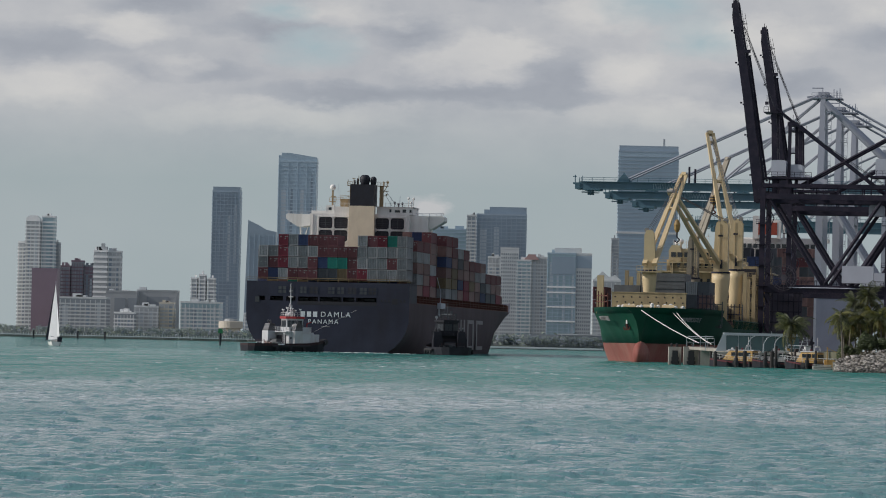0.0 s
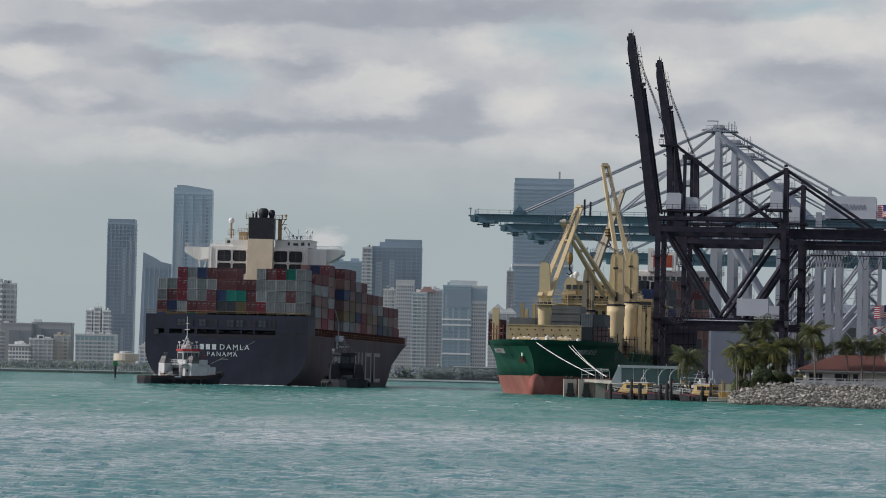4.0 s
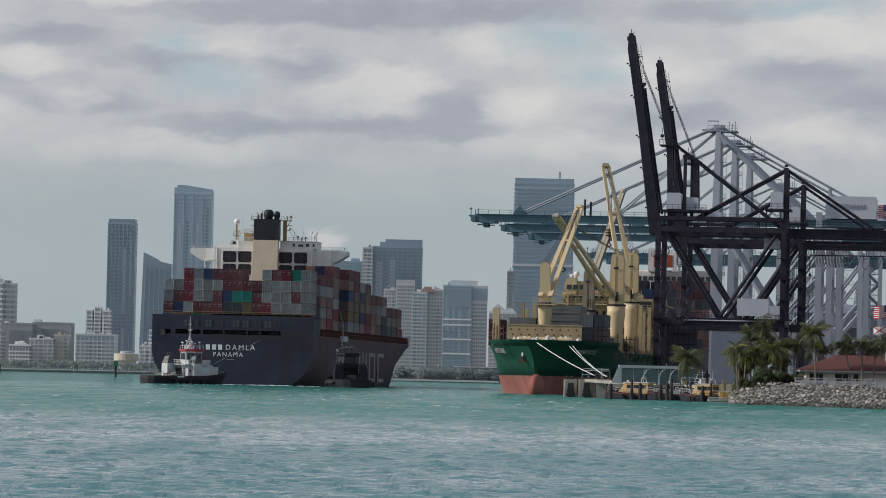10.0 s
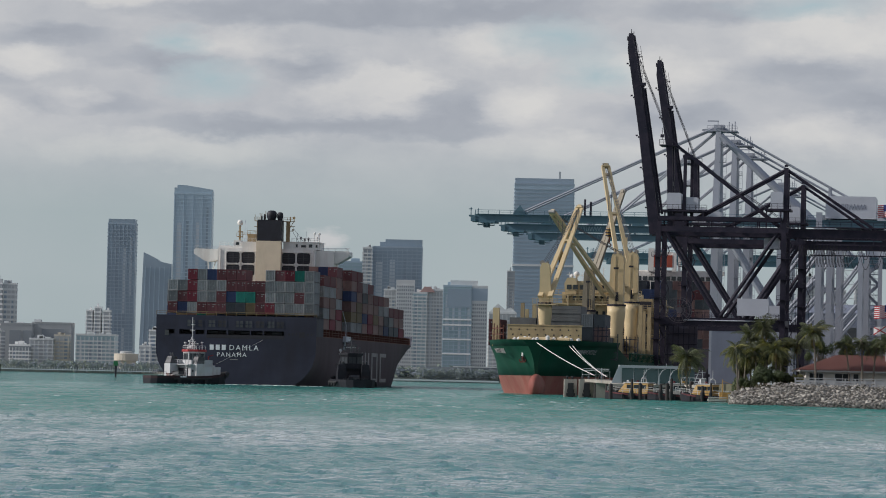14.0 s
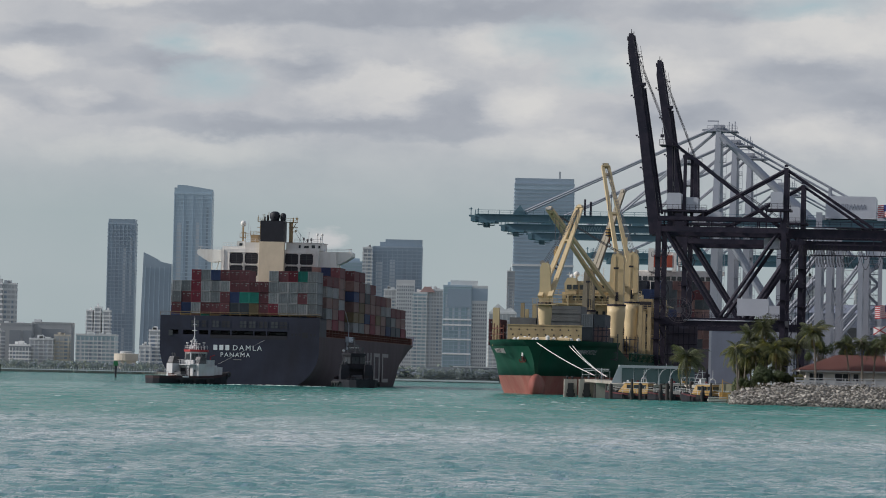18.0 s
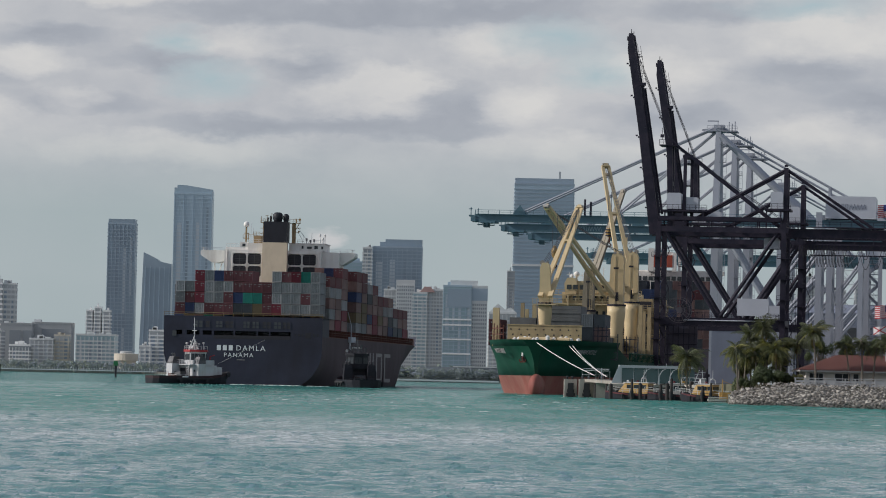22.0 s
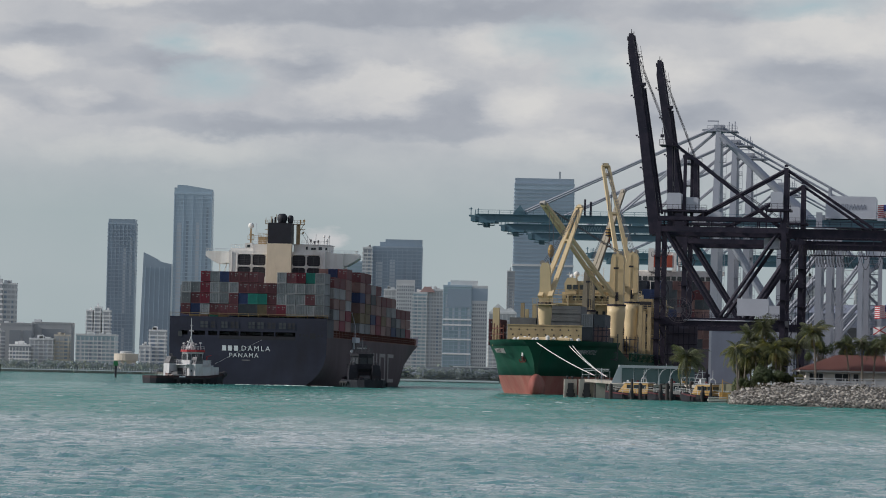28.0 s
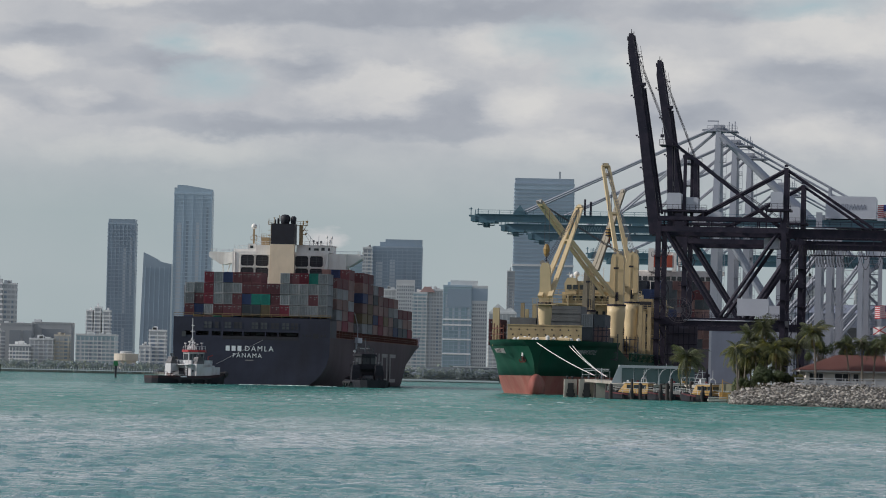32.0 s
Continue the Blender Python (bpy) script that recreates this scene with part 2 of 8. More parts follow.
CONCRETE = material("weathered_concrete", (0.36, 0.33, 0.29), 0.85, vary=0.18, scale=0.8, bump=0.3, dirt=(0.12, 0.10, 0.085), dirt_amount=0.65, dirt_scale=0.5, streak=3.0)
# rubber and tug black are lifted a little: haze held in the colour
RUBBER = material("black_rubber", (0.027, 0.027, 0.030), 0.8, vary=0.25, scale=2.0)
TUG_WHITE = material("tug_white_paint", (0.52, 0.53, 0.55), 0.5, vary=0.08, scale=0.8, dirt=(0.34, 0.27, 0.22), dirt_amount=0.4, dirt_scale=0.8, streak=4.0)
TUG_RED = material("tug_red_paint", (0.33, 0.03, 0.035), 0.5, vary=0.15, scale=1.0)
TUG_BLACK = material("tug_black_paint", (0.022, 0.023, 0.030), 0.6, spec=0.2, vary=0.25, scale=0.8)
MAROON = material("maroon_bulwark_paint", (0.030, 0.012, 0.016), 0.6, vary=0.2, scale=0.8)
SAIL = material("white_sailcloth", (0.60, 0.61, 0.63), 0.8, vary=0.08, scale=0.6)
NAVY = material("dark_navy_cloth", (0.02, 0.022, 0.035), 0.8, vary=0.15)

# ------------------------------------------------------------------ mesh tools
class Geo:
    """Collects faces for one mesh."""

    def __init__(self):
        self.v, self.f = [], []

    def mesh(self, name, mat, smooth=False):
        me = bpy.data.meshes.new(name)
        me.from_pydata([tuple(p) for p in self.v], [], self.f)
        if mat:
            me.materials.append(mat)
        if smooth:
            for p in me.polygons:
                p.use_smooth = True
        me.update()
        return me

    def hexa(self, pts):
        """Eight corners: four below, four above, both counter-clockwise."""
        k = len(self.v)
        self.v += [Vector(p) for p in pts]
        self.f += [(k + 3, k + 2, k + 1, k), (k + 4, k + 5, k + 6, k + 7)]
        self.f += [(k + i, k + (i + 1) % 4, k + 4 + (i + 1) % 4, k + 4 + i) for i in range(4)]
        return self

    def box(self, x0, x1, y0, y1, z0, z1):
        return self.hexa([(x0, y0, z0), (x1, y0, z0), (x1, y1, z0), (x0, y1, z0), (x0, y0, z1), (x1, y0, z1), (x1, y1, z1), (x0, y1, z1)])

    def beam(self, a, b, w, h=None, w2=None, h2=None):
        """A square bar from a to b, w wide and h high, tapering to w2, h2."""
        a, b = Vector(a), Vector(b)
        h = w if h is None else h
        w2, h2 = (w if w2 is None else w2), (h if h2 is None else h2)
        d = (b - a).normalized()
        s = d.cross(Vector((0, 0, 1)))
        s = s.normalized() if s.length > 1e-4 else Vector((1, 0, 0))
        u = s.cross(d).normalized()
        p = [a - s * w / 2 - u * h / 2, a + s * w / 2 - u * h / 2, a + s * w / 2 + u * h / 2, a - s * w / 2 + u * h / 2]
        q = [b - s * w2 / 2 - u * h2 / 2, b + s * w2 / 2 - u * h2 / 2, b + s * w2 / 2 + u * h2 / 2, b - s * w2 / 2 + u * h2 / 2]
        return self.hexa(p + q)

    def tube(self, a, b, r, r2=None, n=8):
        a, b = Vector(a), Vector(b)
        r2 = r if r2 is None else r2
        d = (b - a).normalized()
        s = d.cross(Vector((0, 0, 1)))
        s = s.normalized() if s.length > 1e-4 else Vector((1, 0, 0))
        u = s.cross(d).normalized()
        k = len(self.v)
        for c, rr in ((a, r), (b, r2)):
            self.v += [c + (s * math.cos(t) + u * math.sin(t)) * rr for t in (2 * math.pi * i / n for i in range(n))]
        self.f += [(k + i, k + (i + 1) % n, k + n + (i + 1) % n, k + n + i) for i in range(n)]
        self.f += [tuple(k + i for i in reversed(range(n))), tuple(k + n + i for i in range(n))]
        return self

    def prism(self, pts, lift):
        """A flat outline drawn out by the vector lift."""
        k, m = len(self.v), len(pts)
        lift = Vector(lift)
        self.v += [Vector(p) for p in pts] + [Vector(p) + lift for p in pts]
        self.f += [tuple(k + i for i in reversed(range(m))), tuple(k + m + i for i in range(m))]
        self.f += [(k + i, k + (i + 1) % m, k + m + (i + 1) % m, k + m + i) for i in range(m)]
        return self

    def lathe(self, centre, rings, n=12):
        """Rings of (radius, z) about a vertical axis."""
        c, k = Vector(centre), len(self.v)
        for r, z in rings:
            self.v += [c + Vector((r * math.cos(2 * math.pi * i / n), r * math.sin(2 * math.pi * i / n), z)) for i in range(n)]
        for j in range(len(rings) - 1):
            self.f += [(k + j * n + i, k + j * n + (i + 1) % n, k + (j + 1) * n + (i + 1) % n, k + (j + 1) * n + i) for i in range(n)]
        self.f += [tuple(k + i for i in reversed(range(n))), tuple(k + (len(rings) - 1) * n + i for i in range(n))]
        return self

    def loft(self, stations, caps=True):
        """Cross-sections, each a list of points in the same order, skinned together."""
        k, m = len(self.v), len(stations[0])
        for s in stations:
            self.v += [Vector(p) for p in s]
        for j in range(len(stations) - 1):
            self.f += [(k + j * m + i, k + j * m + i + 1, k + (j + 1) * m + i + 1, k + (j + 1) * m + i) for i in range(m - 1)]
        if caps:
            k = len(self.v)
            self.v += [Vector(p) for p in stations[0]] + [Vector(p) for p in stations[-1]]
            self.f += [tuple(k + i for i in range(m)), tuple(k + m + i for i in reversed(range(m)))]
        return self

    def ladder(self, a, b, w=0.5, step=0.6):
        """Two rails and their rungs."""
        a, b = Vector(a), Vector(b)
        s = (b - a).cross(Vector((0, 1, 0))).normalized() * w / 2
        self.beam(a - s, b - s, 0.08).beam(a + s, b + s, 0.08)
        n = int((b - a).length / step)
        for i in range(1, n):
            p = a.lerp(b, i / n)
            self.beam(p - s, p + s, 0.06)
        return self

    def rail(self, pts, high=1.1, gap=2.0, t=0.07):
        """A handrail with posts along a line."""
        pts = [Vector(p) for p in pts]
        up = Vector((0, 0, high))
        for a, b in zip(pts, pts[1:]):
            self.beam(a + up, b + up, t).beam(a + up / 2, b + up / 2, t * 0.7)
            n = max(1, int((b - a).length / gap))
            for i in range(n + 1):
                p = a.lerp(b, i / n)
                self.beam(p, p + up, t)
        return self


def fair(rows, k=4):
    """Ship stations (y, half breadths, rake) with k - 1 smooth stations put between each two."""
    out = []
    for j in range(len(rows) - 1):
        a, b, c, d = rows[max(j - 1, 0)], rows[j], rows[j + 1], rows[min(j + 2, len(rows) - 1)]
        for i in range(k):
            u = i / k

            def mid(p, q):
                w = u * u * (3 - 2 * u)
                return q[0] + (q[1] - q[0]) * (0.5 * u + 0.5 * w)

            out.append((b[0] + (c[0] - b[0]) * u, tuple(mid(None, (x, y)) for x, y in zip(b[1], c[1])), mid(None, (b[2], c[2]))))
    return out + [rows[-1]]


def thing(name, m, label, category, group="", kind=""):
    e = new(name)
    e.matrix_basis = m
    return tagged(e, label, category, group, kind)


def part(name, geo, mat, parent, label="", smooth=False, at=None):
    me = geo if isinstance(geo, bpy.types.Mesh) else geo.mesh(name, mat, smooth)
    ob = new(name, me)
    ob.parent = parent
    if at is not None:
        ob.matrix_basis = at
    if label:
        ob["label"] = label
    return ob


def lone(name, geo, mat, label, category, m=None, group="", kind="", smooth=False):
    ob = new(name, geo.mesh(name, mat, smooth))
    if m is not None:
        ob.matrix_basis = m
    return tagged(ob, label, category, group, kind)


def text_mesh(words, size, depth=0.05, spacing=1.0):
    """Raised letters as a mesh, standing upright and facing -y, centred."""
    cu = bpy.data.curves.new("letters", "FONT")
    cu.body, cu.size, cu.extrude, cu.space_character = words, size, depth, spacing
    cu.align_x, cu.align_y = "CENTER", "CENTER"
    cu.resolution_u = 2
    ob = new("letters", cu)
    me = bpy.data.meshes.new_from_object(ob)
    bpy.data.objects.remove(ob)
    me.transform(Matrix.Rotation(radians(90), 4, "X"))
    return me

# ------------------------------------------------------------------ the sea
def build_sea():
    """One sheet of water, with low waves where it lies near."""
    ys = [-400.0, -100.0, 0.0, 40.0, 60.0, 76.0]
    step = 0.15
    while ys[-1] < 1100:
        ys.append(ys[-1] + step)
        step *= 1.0022
    while ys[-1] < 6500:
        step *= 1.06
        ys.append(ys[-1] + step)
    xs = [-6000, -2500, -900, -300, -170, -150, -140, -130, -120, -110, -100, -90, -82] + [-75 + 1.2 * i for i in range(39)] + [-28.2 + 0.165 * i for i in range(326)] + [26.0 + 1.2 * i for i in range(43)] + [85, 95, 110, 130, 150, 300, 900, 2500, 6000]
    X, Y = np.meshgrid(np.array(xs, float), np.array(ys, float))
    rng = np.random.RandomState(4)
    Z = np.zeros_like(X)
    for i in range(44):
        length = 0.42 * 1.085 ** (i % 22) * (1 + 0.1 * rng.rand())
        turn = rng.normal(0.08, 0.38)
        k = 2 * math.pi / length
        u = k * (math.sin(turn) * X + math.cos(turn) * Y) + rng.rand() * 6.3
        Z += 0.0080 * length ** 0.3 * (np.sin(u) + 0.25 * np.sin(2 * u + 0.6))
    fade = np.clip((1250 - Y) / 500, 0, 1) * np.clip((Y - 45) / 30, 0, 1) * np.clip((150 - np.abs(X)) / 60, 0, 1)
    Z *= fade
    nx, ny = len(xs), len(ys)
    verts = np.stack([X.ravel(), Y.ravel(), Z.ravel()], 1)
    i = np.arange(ny - 1)[:, None] * nx + np.arange(nx - 1)[None, :]
    quads = np.stack([i, i + 1, i + nx + 1, i + nx], -1).reshape(-1, 4)
    me = bpy.data.meshes.new("water")
    me.vertices.add(len(verts))
    me.vertices.foreach_set("co", verts.ravel())
    me.loops.add(quads.size)
    me.loops.foreach_set("vertex_index", quads.ravel())
    me.polygons.add(len(quads))
    me.polygons.foreach_set("loop_start", np.arange(0, quads.size, 4))
    me.polygons.foreach_set("use_smooth", np.ones(len(quads), bool))
    me.update(calc_edges=True)
    me.materials.append(WATER)
    return tagged(new("water", me), "turquoise green choppy sea water with pale wind streaks", "water", kind="structure")


sea = build_sea()

# ------------------------------------------------------------------ the container ship
PALETTE = {
    "r": ("red_container_paint", (0.175, 0.040, 0.055)),
    "b": ("brown_container_paint", (0.140, 0.058, 0.066)),
    "g": ("grey_container_paint", (0.235, 0.238, 0.250)),
    "l": ("pale_grey_container_paint", (0.328, 0.325, 0.335)),
    "d": ("dark_grey_container_paint", (0.081, 0.088, 0.100)),
    "n": ("navy_container_paint", (0.045, 0.060, 0.125)),
    "t": ("teal_container_paint", (0.031, 0.181, 0.150)),
    "m": ("faded_brown_container_paint", (0.206, 0.131, 0.125)),
    "o": ("ochre_container_paint", (0.156, 0.119, 0.075)),
}
BOX_PAINT = {k: material(nm, c, 0.7, spec=0.12, vary=0.12, scale=0.7, dirt=(0.07, 0.05, 0.045), dirt_amount=0.5, dirt_scale=0.6, streak=3.0, each=0.22) for k, (nm, c) in PALETTE.items()}
TIER = 2.74


def container_geo(detail=True):
    """A forty-foot box: corner posts proud of recessed walls, door bars on its -y end. Origin at the middle of its floor."""
    g = Geo()
    w, h, l = 2.34, 2.62, 12.19
    g.box(-w / 2 + 0.05, w / 2 - 0.05, 0.08, l - 0.05, 0.05, h - 0.05)
    if detail:
        for sx in (-1, 1):
            for y in (0.0, l - 0.16):
                x = sx * (w / 2 - 0.09)
                g.box(x - 0.09, x + 0.09, y, y + 0.16, 0, h)
            for z in (0, h - 0.14):
                x = sx * (w / 2 - 0.05)
                g.box(x - 0.05, x + 0.05, 0.16, l - 0.16, z, z + 0.14)
        for z in (0, h - 0.16):
            g.box(-w / 2 + 0.18, w / 2 - 0.18, 0, 0.1, z, z + 0.16)
    return g


LOCK = material("pale_door_plate", (0.26, 0.26, 0.26), 0.6, vary=0.3, scale=0.8)
ROD_DARK = material("dark_door_rod", (0.11, 0.11, 0.115), 0.6, vary=0.3)
BOX_MESH = {}
for key in BOX_PAINT:
    box = container_geo()
    plain = len(box.f)
    for x in (-0.78, -0.34, 0.34, 0.78):
        box.box(x - 0.03, x + 0.03, 0.0, 0.08, 0.16, 2.46)
    box.box(-0.03, 0.03, 0.03, 0.08, 0.16, 2.46)
    rods = len(box.f)
    marks = ((0.42, 1.95), (0.42, 1.45), (0.88, 1.95), (-0.62, 1.9)) if key in "rb" else ((0.5, 1.2), (-0.55, 1.25)) if key in "lg" else ()
    for x, z in marks:
        box.box(x - 0.14, x + 0.14, -0.02, 0.075, z, z + 0.2)
    BOX_MESH[key] = box.mesh("container", BOX_PAINT[key])
    BOX_MESH[key].materials.append(LOCK)
    BOX_MESH[key].materials.append(ROD_DARK)
    for face in list(BOX_MESH[key].polygons)[plain:rods]:
        face.material_index = 2 if key in "lg" else 0
    for face in list(BOX_MESH[key].polygons)[rods:]:
        face.material_index = 1


def hull_section(y, halves, rake=0.0):
    """One ship station: halves is a list of (half breadth, z) from keel to deck; mirrored to a closed girth."""
    right = [(x, y + rake * max(z, 0), z) for x, z in halves]
    left = [(-x, yy, z) for x, yy, z in reversed(right)]
    return right[::-1] + left[::-1]


# both also colour flat panels that show the shade inside openings
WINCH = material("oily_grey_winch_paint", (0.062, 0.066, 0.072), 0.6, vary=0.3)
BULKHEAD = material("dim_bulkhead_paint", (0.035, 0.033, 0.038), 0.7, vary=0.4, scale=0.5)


MAST_OCHRE = material("ochre_mast_paint", (0.34, 0.24, 0.13), 0.6, vary=0.2, scale=0.8)


def build_container_ship():
    ship = thing("container_ship", pose(-52.8, 1074, 0, 0, 0, -5.5), "black-hulled container ship stacked with boxes, seen from astern", "ship")
    zs = (-5.0, -0.4, 1.5, 3.0, 5.0, 7.5, 10.0, 12.3)
    rows = [
        (0, (9, 14.0, 16.6, 18.0, 19.2, 19.9, 20, 20), 0), (6, (9.5, 14.6, 17.0, 18.3, 19.4, 19.9, 20, 20), 0), (18, (11, 16.2, 18.0, 19.0, 19.7, 20, 20, 20), 0),
        (34, (13, 18.2, 19.2, 19.7, 20, 20, 20, 20), 0), (55, (16, 19.4, 19.8, 20, 20, 20, 20, 20), 0), (120, (18, 20, 20, 20, 20, 20, 20, 20), 0),
        (192, (15, 18.2, 18.8, 19.2, 19.6, 20, 20, 20), 0), (224, (8.5, 12.2, 13.3, 14.4, 15.8, 17.4, 18.9, 19.9), 0), (252, (5, 8.0, 9.2, 10.3, 11.8, 13.6, 15.8, 17.9), 0),
        (268, (2.5, 4.6, 5.4, 6.2, 7.4, 9.2, 11.7, 14.6), 0.2), (278, (0.6, 1.4, 1.9, 2.5, 3.6, 5.3, 8.0, 11.2), 0.5), (284, (0.1, 0.15, 0.3, 0.5, 0.9, 1.8, 4.0, 7.0), 0.8),
    ]
    g = Geo().loft([hull_section(y, list(zip(h, zs)), r) for y, h, r in fair(rows)])
    hull = part("hull", g, HULL_SIDE_LIT, ship, "steel hull, black across the stern, its brown-black sides lightened as if lit", smooth=True)
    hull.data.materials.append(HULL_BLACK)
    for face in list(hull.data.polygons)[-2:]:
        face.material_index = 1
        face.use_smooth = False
    # forecastle bulwark
    g = Geo()
    top = [hull_section(y, [(h[-1] - 0.1, 12.25), (h[-1] + 0.25, 15.2)], r) for y, h, r in rows[-4:]]
    g.loft([[s[1], s[0]] for s in top], False).loft([[s[2], s[3]] for s in top], False)
    g.loft([[s[1], s[0], s[3], s[2]] for s in (top[0], top[0])], False)
    part("bulwark", g, HULL_BLACK, ship)
    # poop block with its openings
    g = Geo()
    g.box(-20, 20, 0, 1.2, 13.4, 17.0).box(-20, 20, 1.2, 14, 16.6, 17.0)
    for x0, x1 in ((-20, -17.2), (-15.4, -14.2), (-11.0, -10.2), (-7.9, -7.3), (-2.4, -2.0), (3.4, 3.7), (6.6, 6.9), (12.0, 20)):
        g.box(x0, x1, 0, 1.0, 12.3, 13.4)
    g.box(-20, -19.7, 1, 14, 12.3, 17).box(19.7, 20, 1, 14, 12.3, 17)
    part("poop_deck", g, HULL_BLACK, ship)
    part("mooring_deck_bulkhead", Geo().box(-19.7, 19.7, 3.0, 3.6, 12.3, 16.6), BULKHEAD, ship)
    # flat dark sheets on the transom: shade of recess and ports as colour
    part("recess", Geo().box(-7.4, 12.0, -0.03, 0.02, 11.4, 12.3), VOID, ship, "flat dark sheet across the transom, shade of the mooring recess")
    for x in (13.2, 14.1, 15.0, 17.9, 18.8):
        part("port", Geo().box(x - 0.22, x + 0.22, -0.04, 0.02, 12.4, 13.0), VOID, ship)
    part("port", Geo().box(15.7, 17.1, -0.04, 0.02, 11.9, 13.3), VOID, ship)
    # openings drawn as flat panels, their inner shade put into the colour
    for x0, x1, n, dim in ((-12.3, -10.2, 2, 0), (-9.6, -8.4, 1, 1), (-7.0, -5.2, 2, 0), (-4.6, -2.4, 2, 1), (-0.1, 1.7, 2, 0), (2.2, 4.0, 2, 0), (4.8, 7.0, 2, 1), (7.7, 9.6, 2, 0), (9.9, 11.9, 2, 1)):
        o = part("gallery_opening", Geo().box(x0, x1, -0.04, 0.02, 14.2, 15.8), WINCH if not dim else BULKHEAD, ship, "flat panel coloured with the dimness of a mooring gallery opening")
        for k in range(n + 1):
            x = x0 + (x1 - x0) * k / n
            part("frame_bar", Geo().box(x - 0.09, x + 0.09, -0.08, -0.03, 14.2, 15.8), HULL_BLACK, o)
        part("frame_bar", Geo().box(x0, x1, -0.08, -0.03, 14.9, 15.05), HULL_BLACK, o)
    rng = random.Random(5)
    for x in (-14.6, -6.2, -2, 2.2, 6, 10):
        w = rng.uniform(0.7, 1.3)
        part("mooring_winch", Geo().tube((x - w, 2.4, 12.9), (x + w, 2.4, 12.9), 0.45, n=10), WINCH, ship, "grey mooring winch")
    part("stern_rail", Geo().rail([(-20, 0.1, 17.0), (20, 0.1, 17.0)], 0.9, 2.5, 0.1), YELLOW_RAIL, ship, "yellow painted stern rail")
    for x in (-17.3,):
        part("mooring_chock", Geo().box(x - 0.5, x + 0.5, -0.1, 0.4, 11.9, 13.2), WINCH, ship)
    # hatch-side pillars and deck
    g = Geo().prism([(-19.9, 14, 12.2), (19.9, 14, 12.2), (19.9, 205, 12.2), (19.2, 232, 12.2), (16.8, 254, 12.2), (-16.8, 254, 12.2), (-19.2, 232, 12.2), (-19.9, 205, 12.2)], (0, 0, 0.3))
    part("main_deck", g, RUST_DECK, ship)
    g = Geo().box(-18.4, 18.4, 14.5, 215, 12.5, 14.2).box(-14.5, 14.5, 215, 252, 12.5, 14.2)
    part("hatch_coaming", g, RUST_DECK, ship, "red-brown hatch coaming")
    pillar = Geo().box(-0.5, 0.5, -0.3, 0.3, 0, 1.85).mesh("lashing_pillar", RUST_DECK)
    for i in range(37):
        y = 15.5 + i * 6.5
        half = 19.3 if y < 225 else 19.3 - (y - 225) * 0.085
        for s in (-1, 1):
            part("lashing_pillar", pillar, None, ship, at=pose(s * half, y, 12.5))
    for s in (-1, 1):
        part("side_rail", Geo().rail([(s * 19.8, 14, 12.5), (s * 19.8, 222, 12.5), (s * 17.0, 252, 12.5)], 1.1, 3.0, 0.1), RUST_DECK, ship)
    # boxes over the stern
    tiers = ("bnlbbbddobrlglg", "gbrlgbnttblglbg", "lgrlglbbbbglllg", "..rgnbbb..lbrtg")
    for k, row in enumerate(tiers):
        for i, c in enumerate(row):
            if c != ".":
                part("container", BOX_MESH[c], None, ship, at=pose(-16.2 + i * 2.43, 0.9 + rng.uniform(-0.08, 0.08), 17.65 + k * TIER))
    # the other bays: the two outer starboard rows singly, the rest joined
    kinds = "bbbmmmrmddgggnoot"
    # each bay: its distance forward and the paints of its outermost starboard stack, from the deck up
    bays = [(15, "mgmgb"), (28.5, "rmmgb"), (42, "mrgmmb"), (75, "gomnmb"), (88.5, "goombb"), (102, "mnmdg"), (115.5, "rrmmb"), (129, "momb"), (142.5, "mmgb"),
            (156, "ndgm"), (169.5, "dgb"), (183, "dmb"), (196.5, "rmb"), (210, "rm"), (223.5, "m")]
    rest = {k: Geo() for k in PALETTE}
    for y, outer in bays:
        n = len(outer)
        cut = 0 if y < 205 else 1
        for i in range(cut, 16 - cut):
            high = n if i > 1 else n - 1
            if y < 50:
                high = n if i >= 13 else 4
            if 4 < i < 11 and rng.random() < 0.3:
                high -= 1
            for k in range(high):
                c = outer[k] if i == 15 - cut else "rbrogb"[k] if y == 75 and i == 14 else rng.choice(kinds)
                x, z = (i - 7.5) * 2.48, 14.3 + k * TIER
                if i >= 14 - cut:
                    part("container", BOX_MESH[c], None, ship, at=pose(x, y, z))
                else:
                    rest[c].box(x - 1.18, x + 1.18, y, y + 12.1, z, z + 2.62)
    for c, g in rest.items():
        if g.v:
            ob = part("container_rest", g, BOX_PAINT[c], ship)
            ob["kind"] = "stuff"
    # deckhouse
    house = part("deckhouse", Geo().box(-13.6, 12.0, 58, 72, 12.5, 35.4), SHIP_WHITE, ship, "white painted accommodation block")
    part("side_block", Geo().box(12.0, 16.6, 60.5, 71, 12.5, 35.2), SHIP_WHITE, ship, "white recessed side of the accommodation block")
    part("engine_casing", Geo().box(-3.2, 3.3, 55.5, 58, 14, 37.4), SHIP_CREAM, ship, "cream funnel casing")
    part("bridge_deck", Geo().box(-7.4, -3.2, 58.2, 72, 35.4, 37.2), SHIP_WHITE, ship)
    part("bridge_deck", Geo().box(-13.4, -7.4, 59, 72, 35.4, 36.1).box(-9.6, -7.6, 59.2, 62, 36.1, 37.5), SHIP_WHITE, ship)
    part("wheelhouse_box", Geo().box(3.3, 12.6, 60.2, 72, 35.4, 37.3).box(3.2, 12.9, 60.0, 72.2, 37.3, 37.45), SHIP_WHITE, ship)
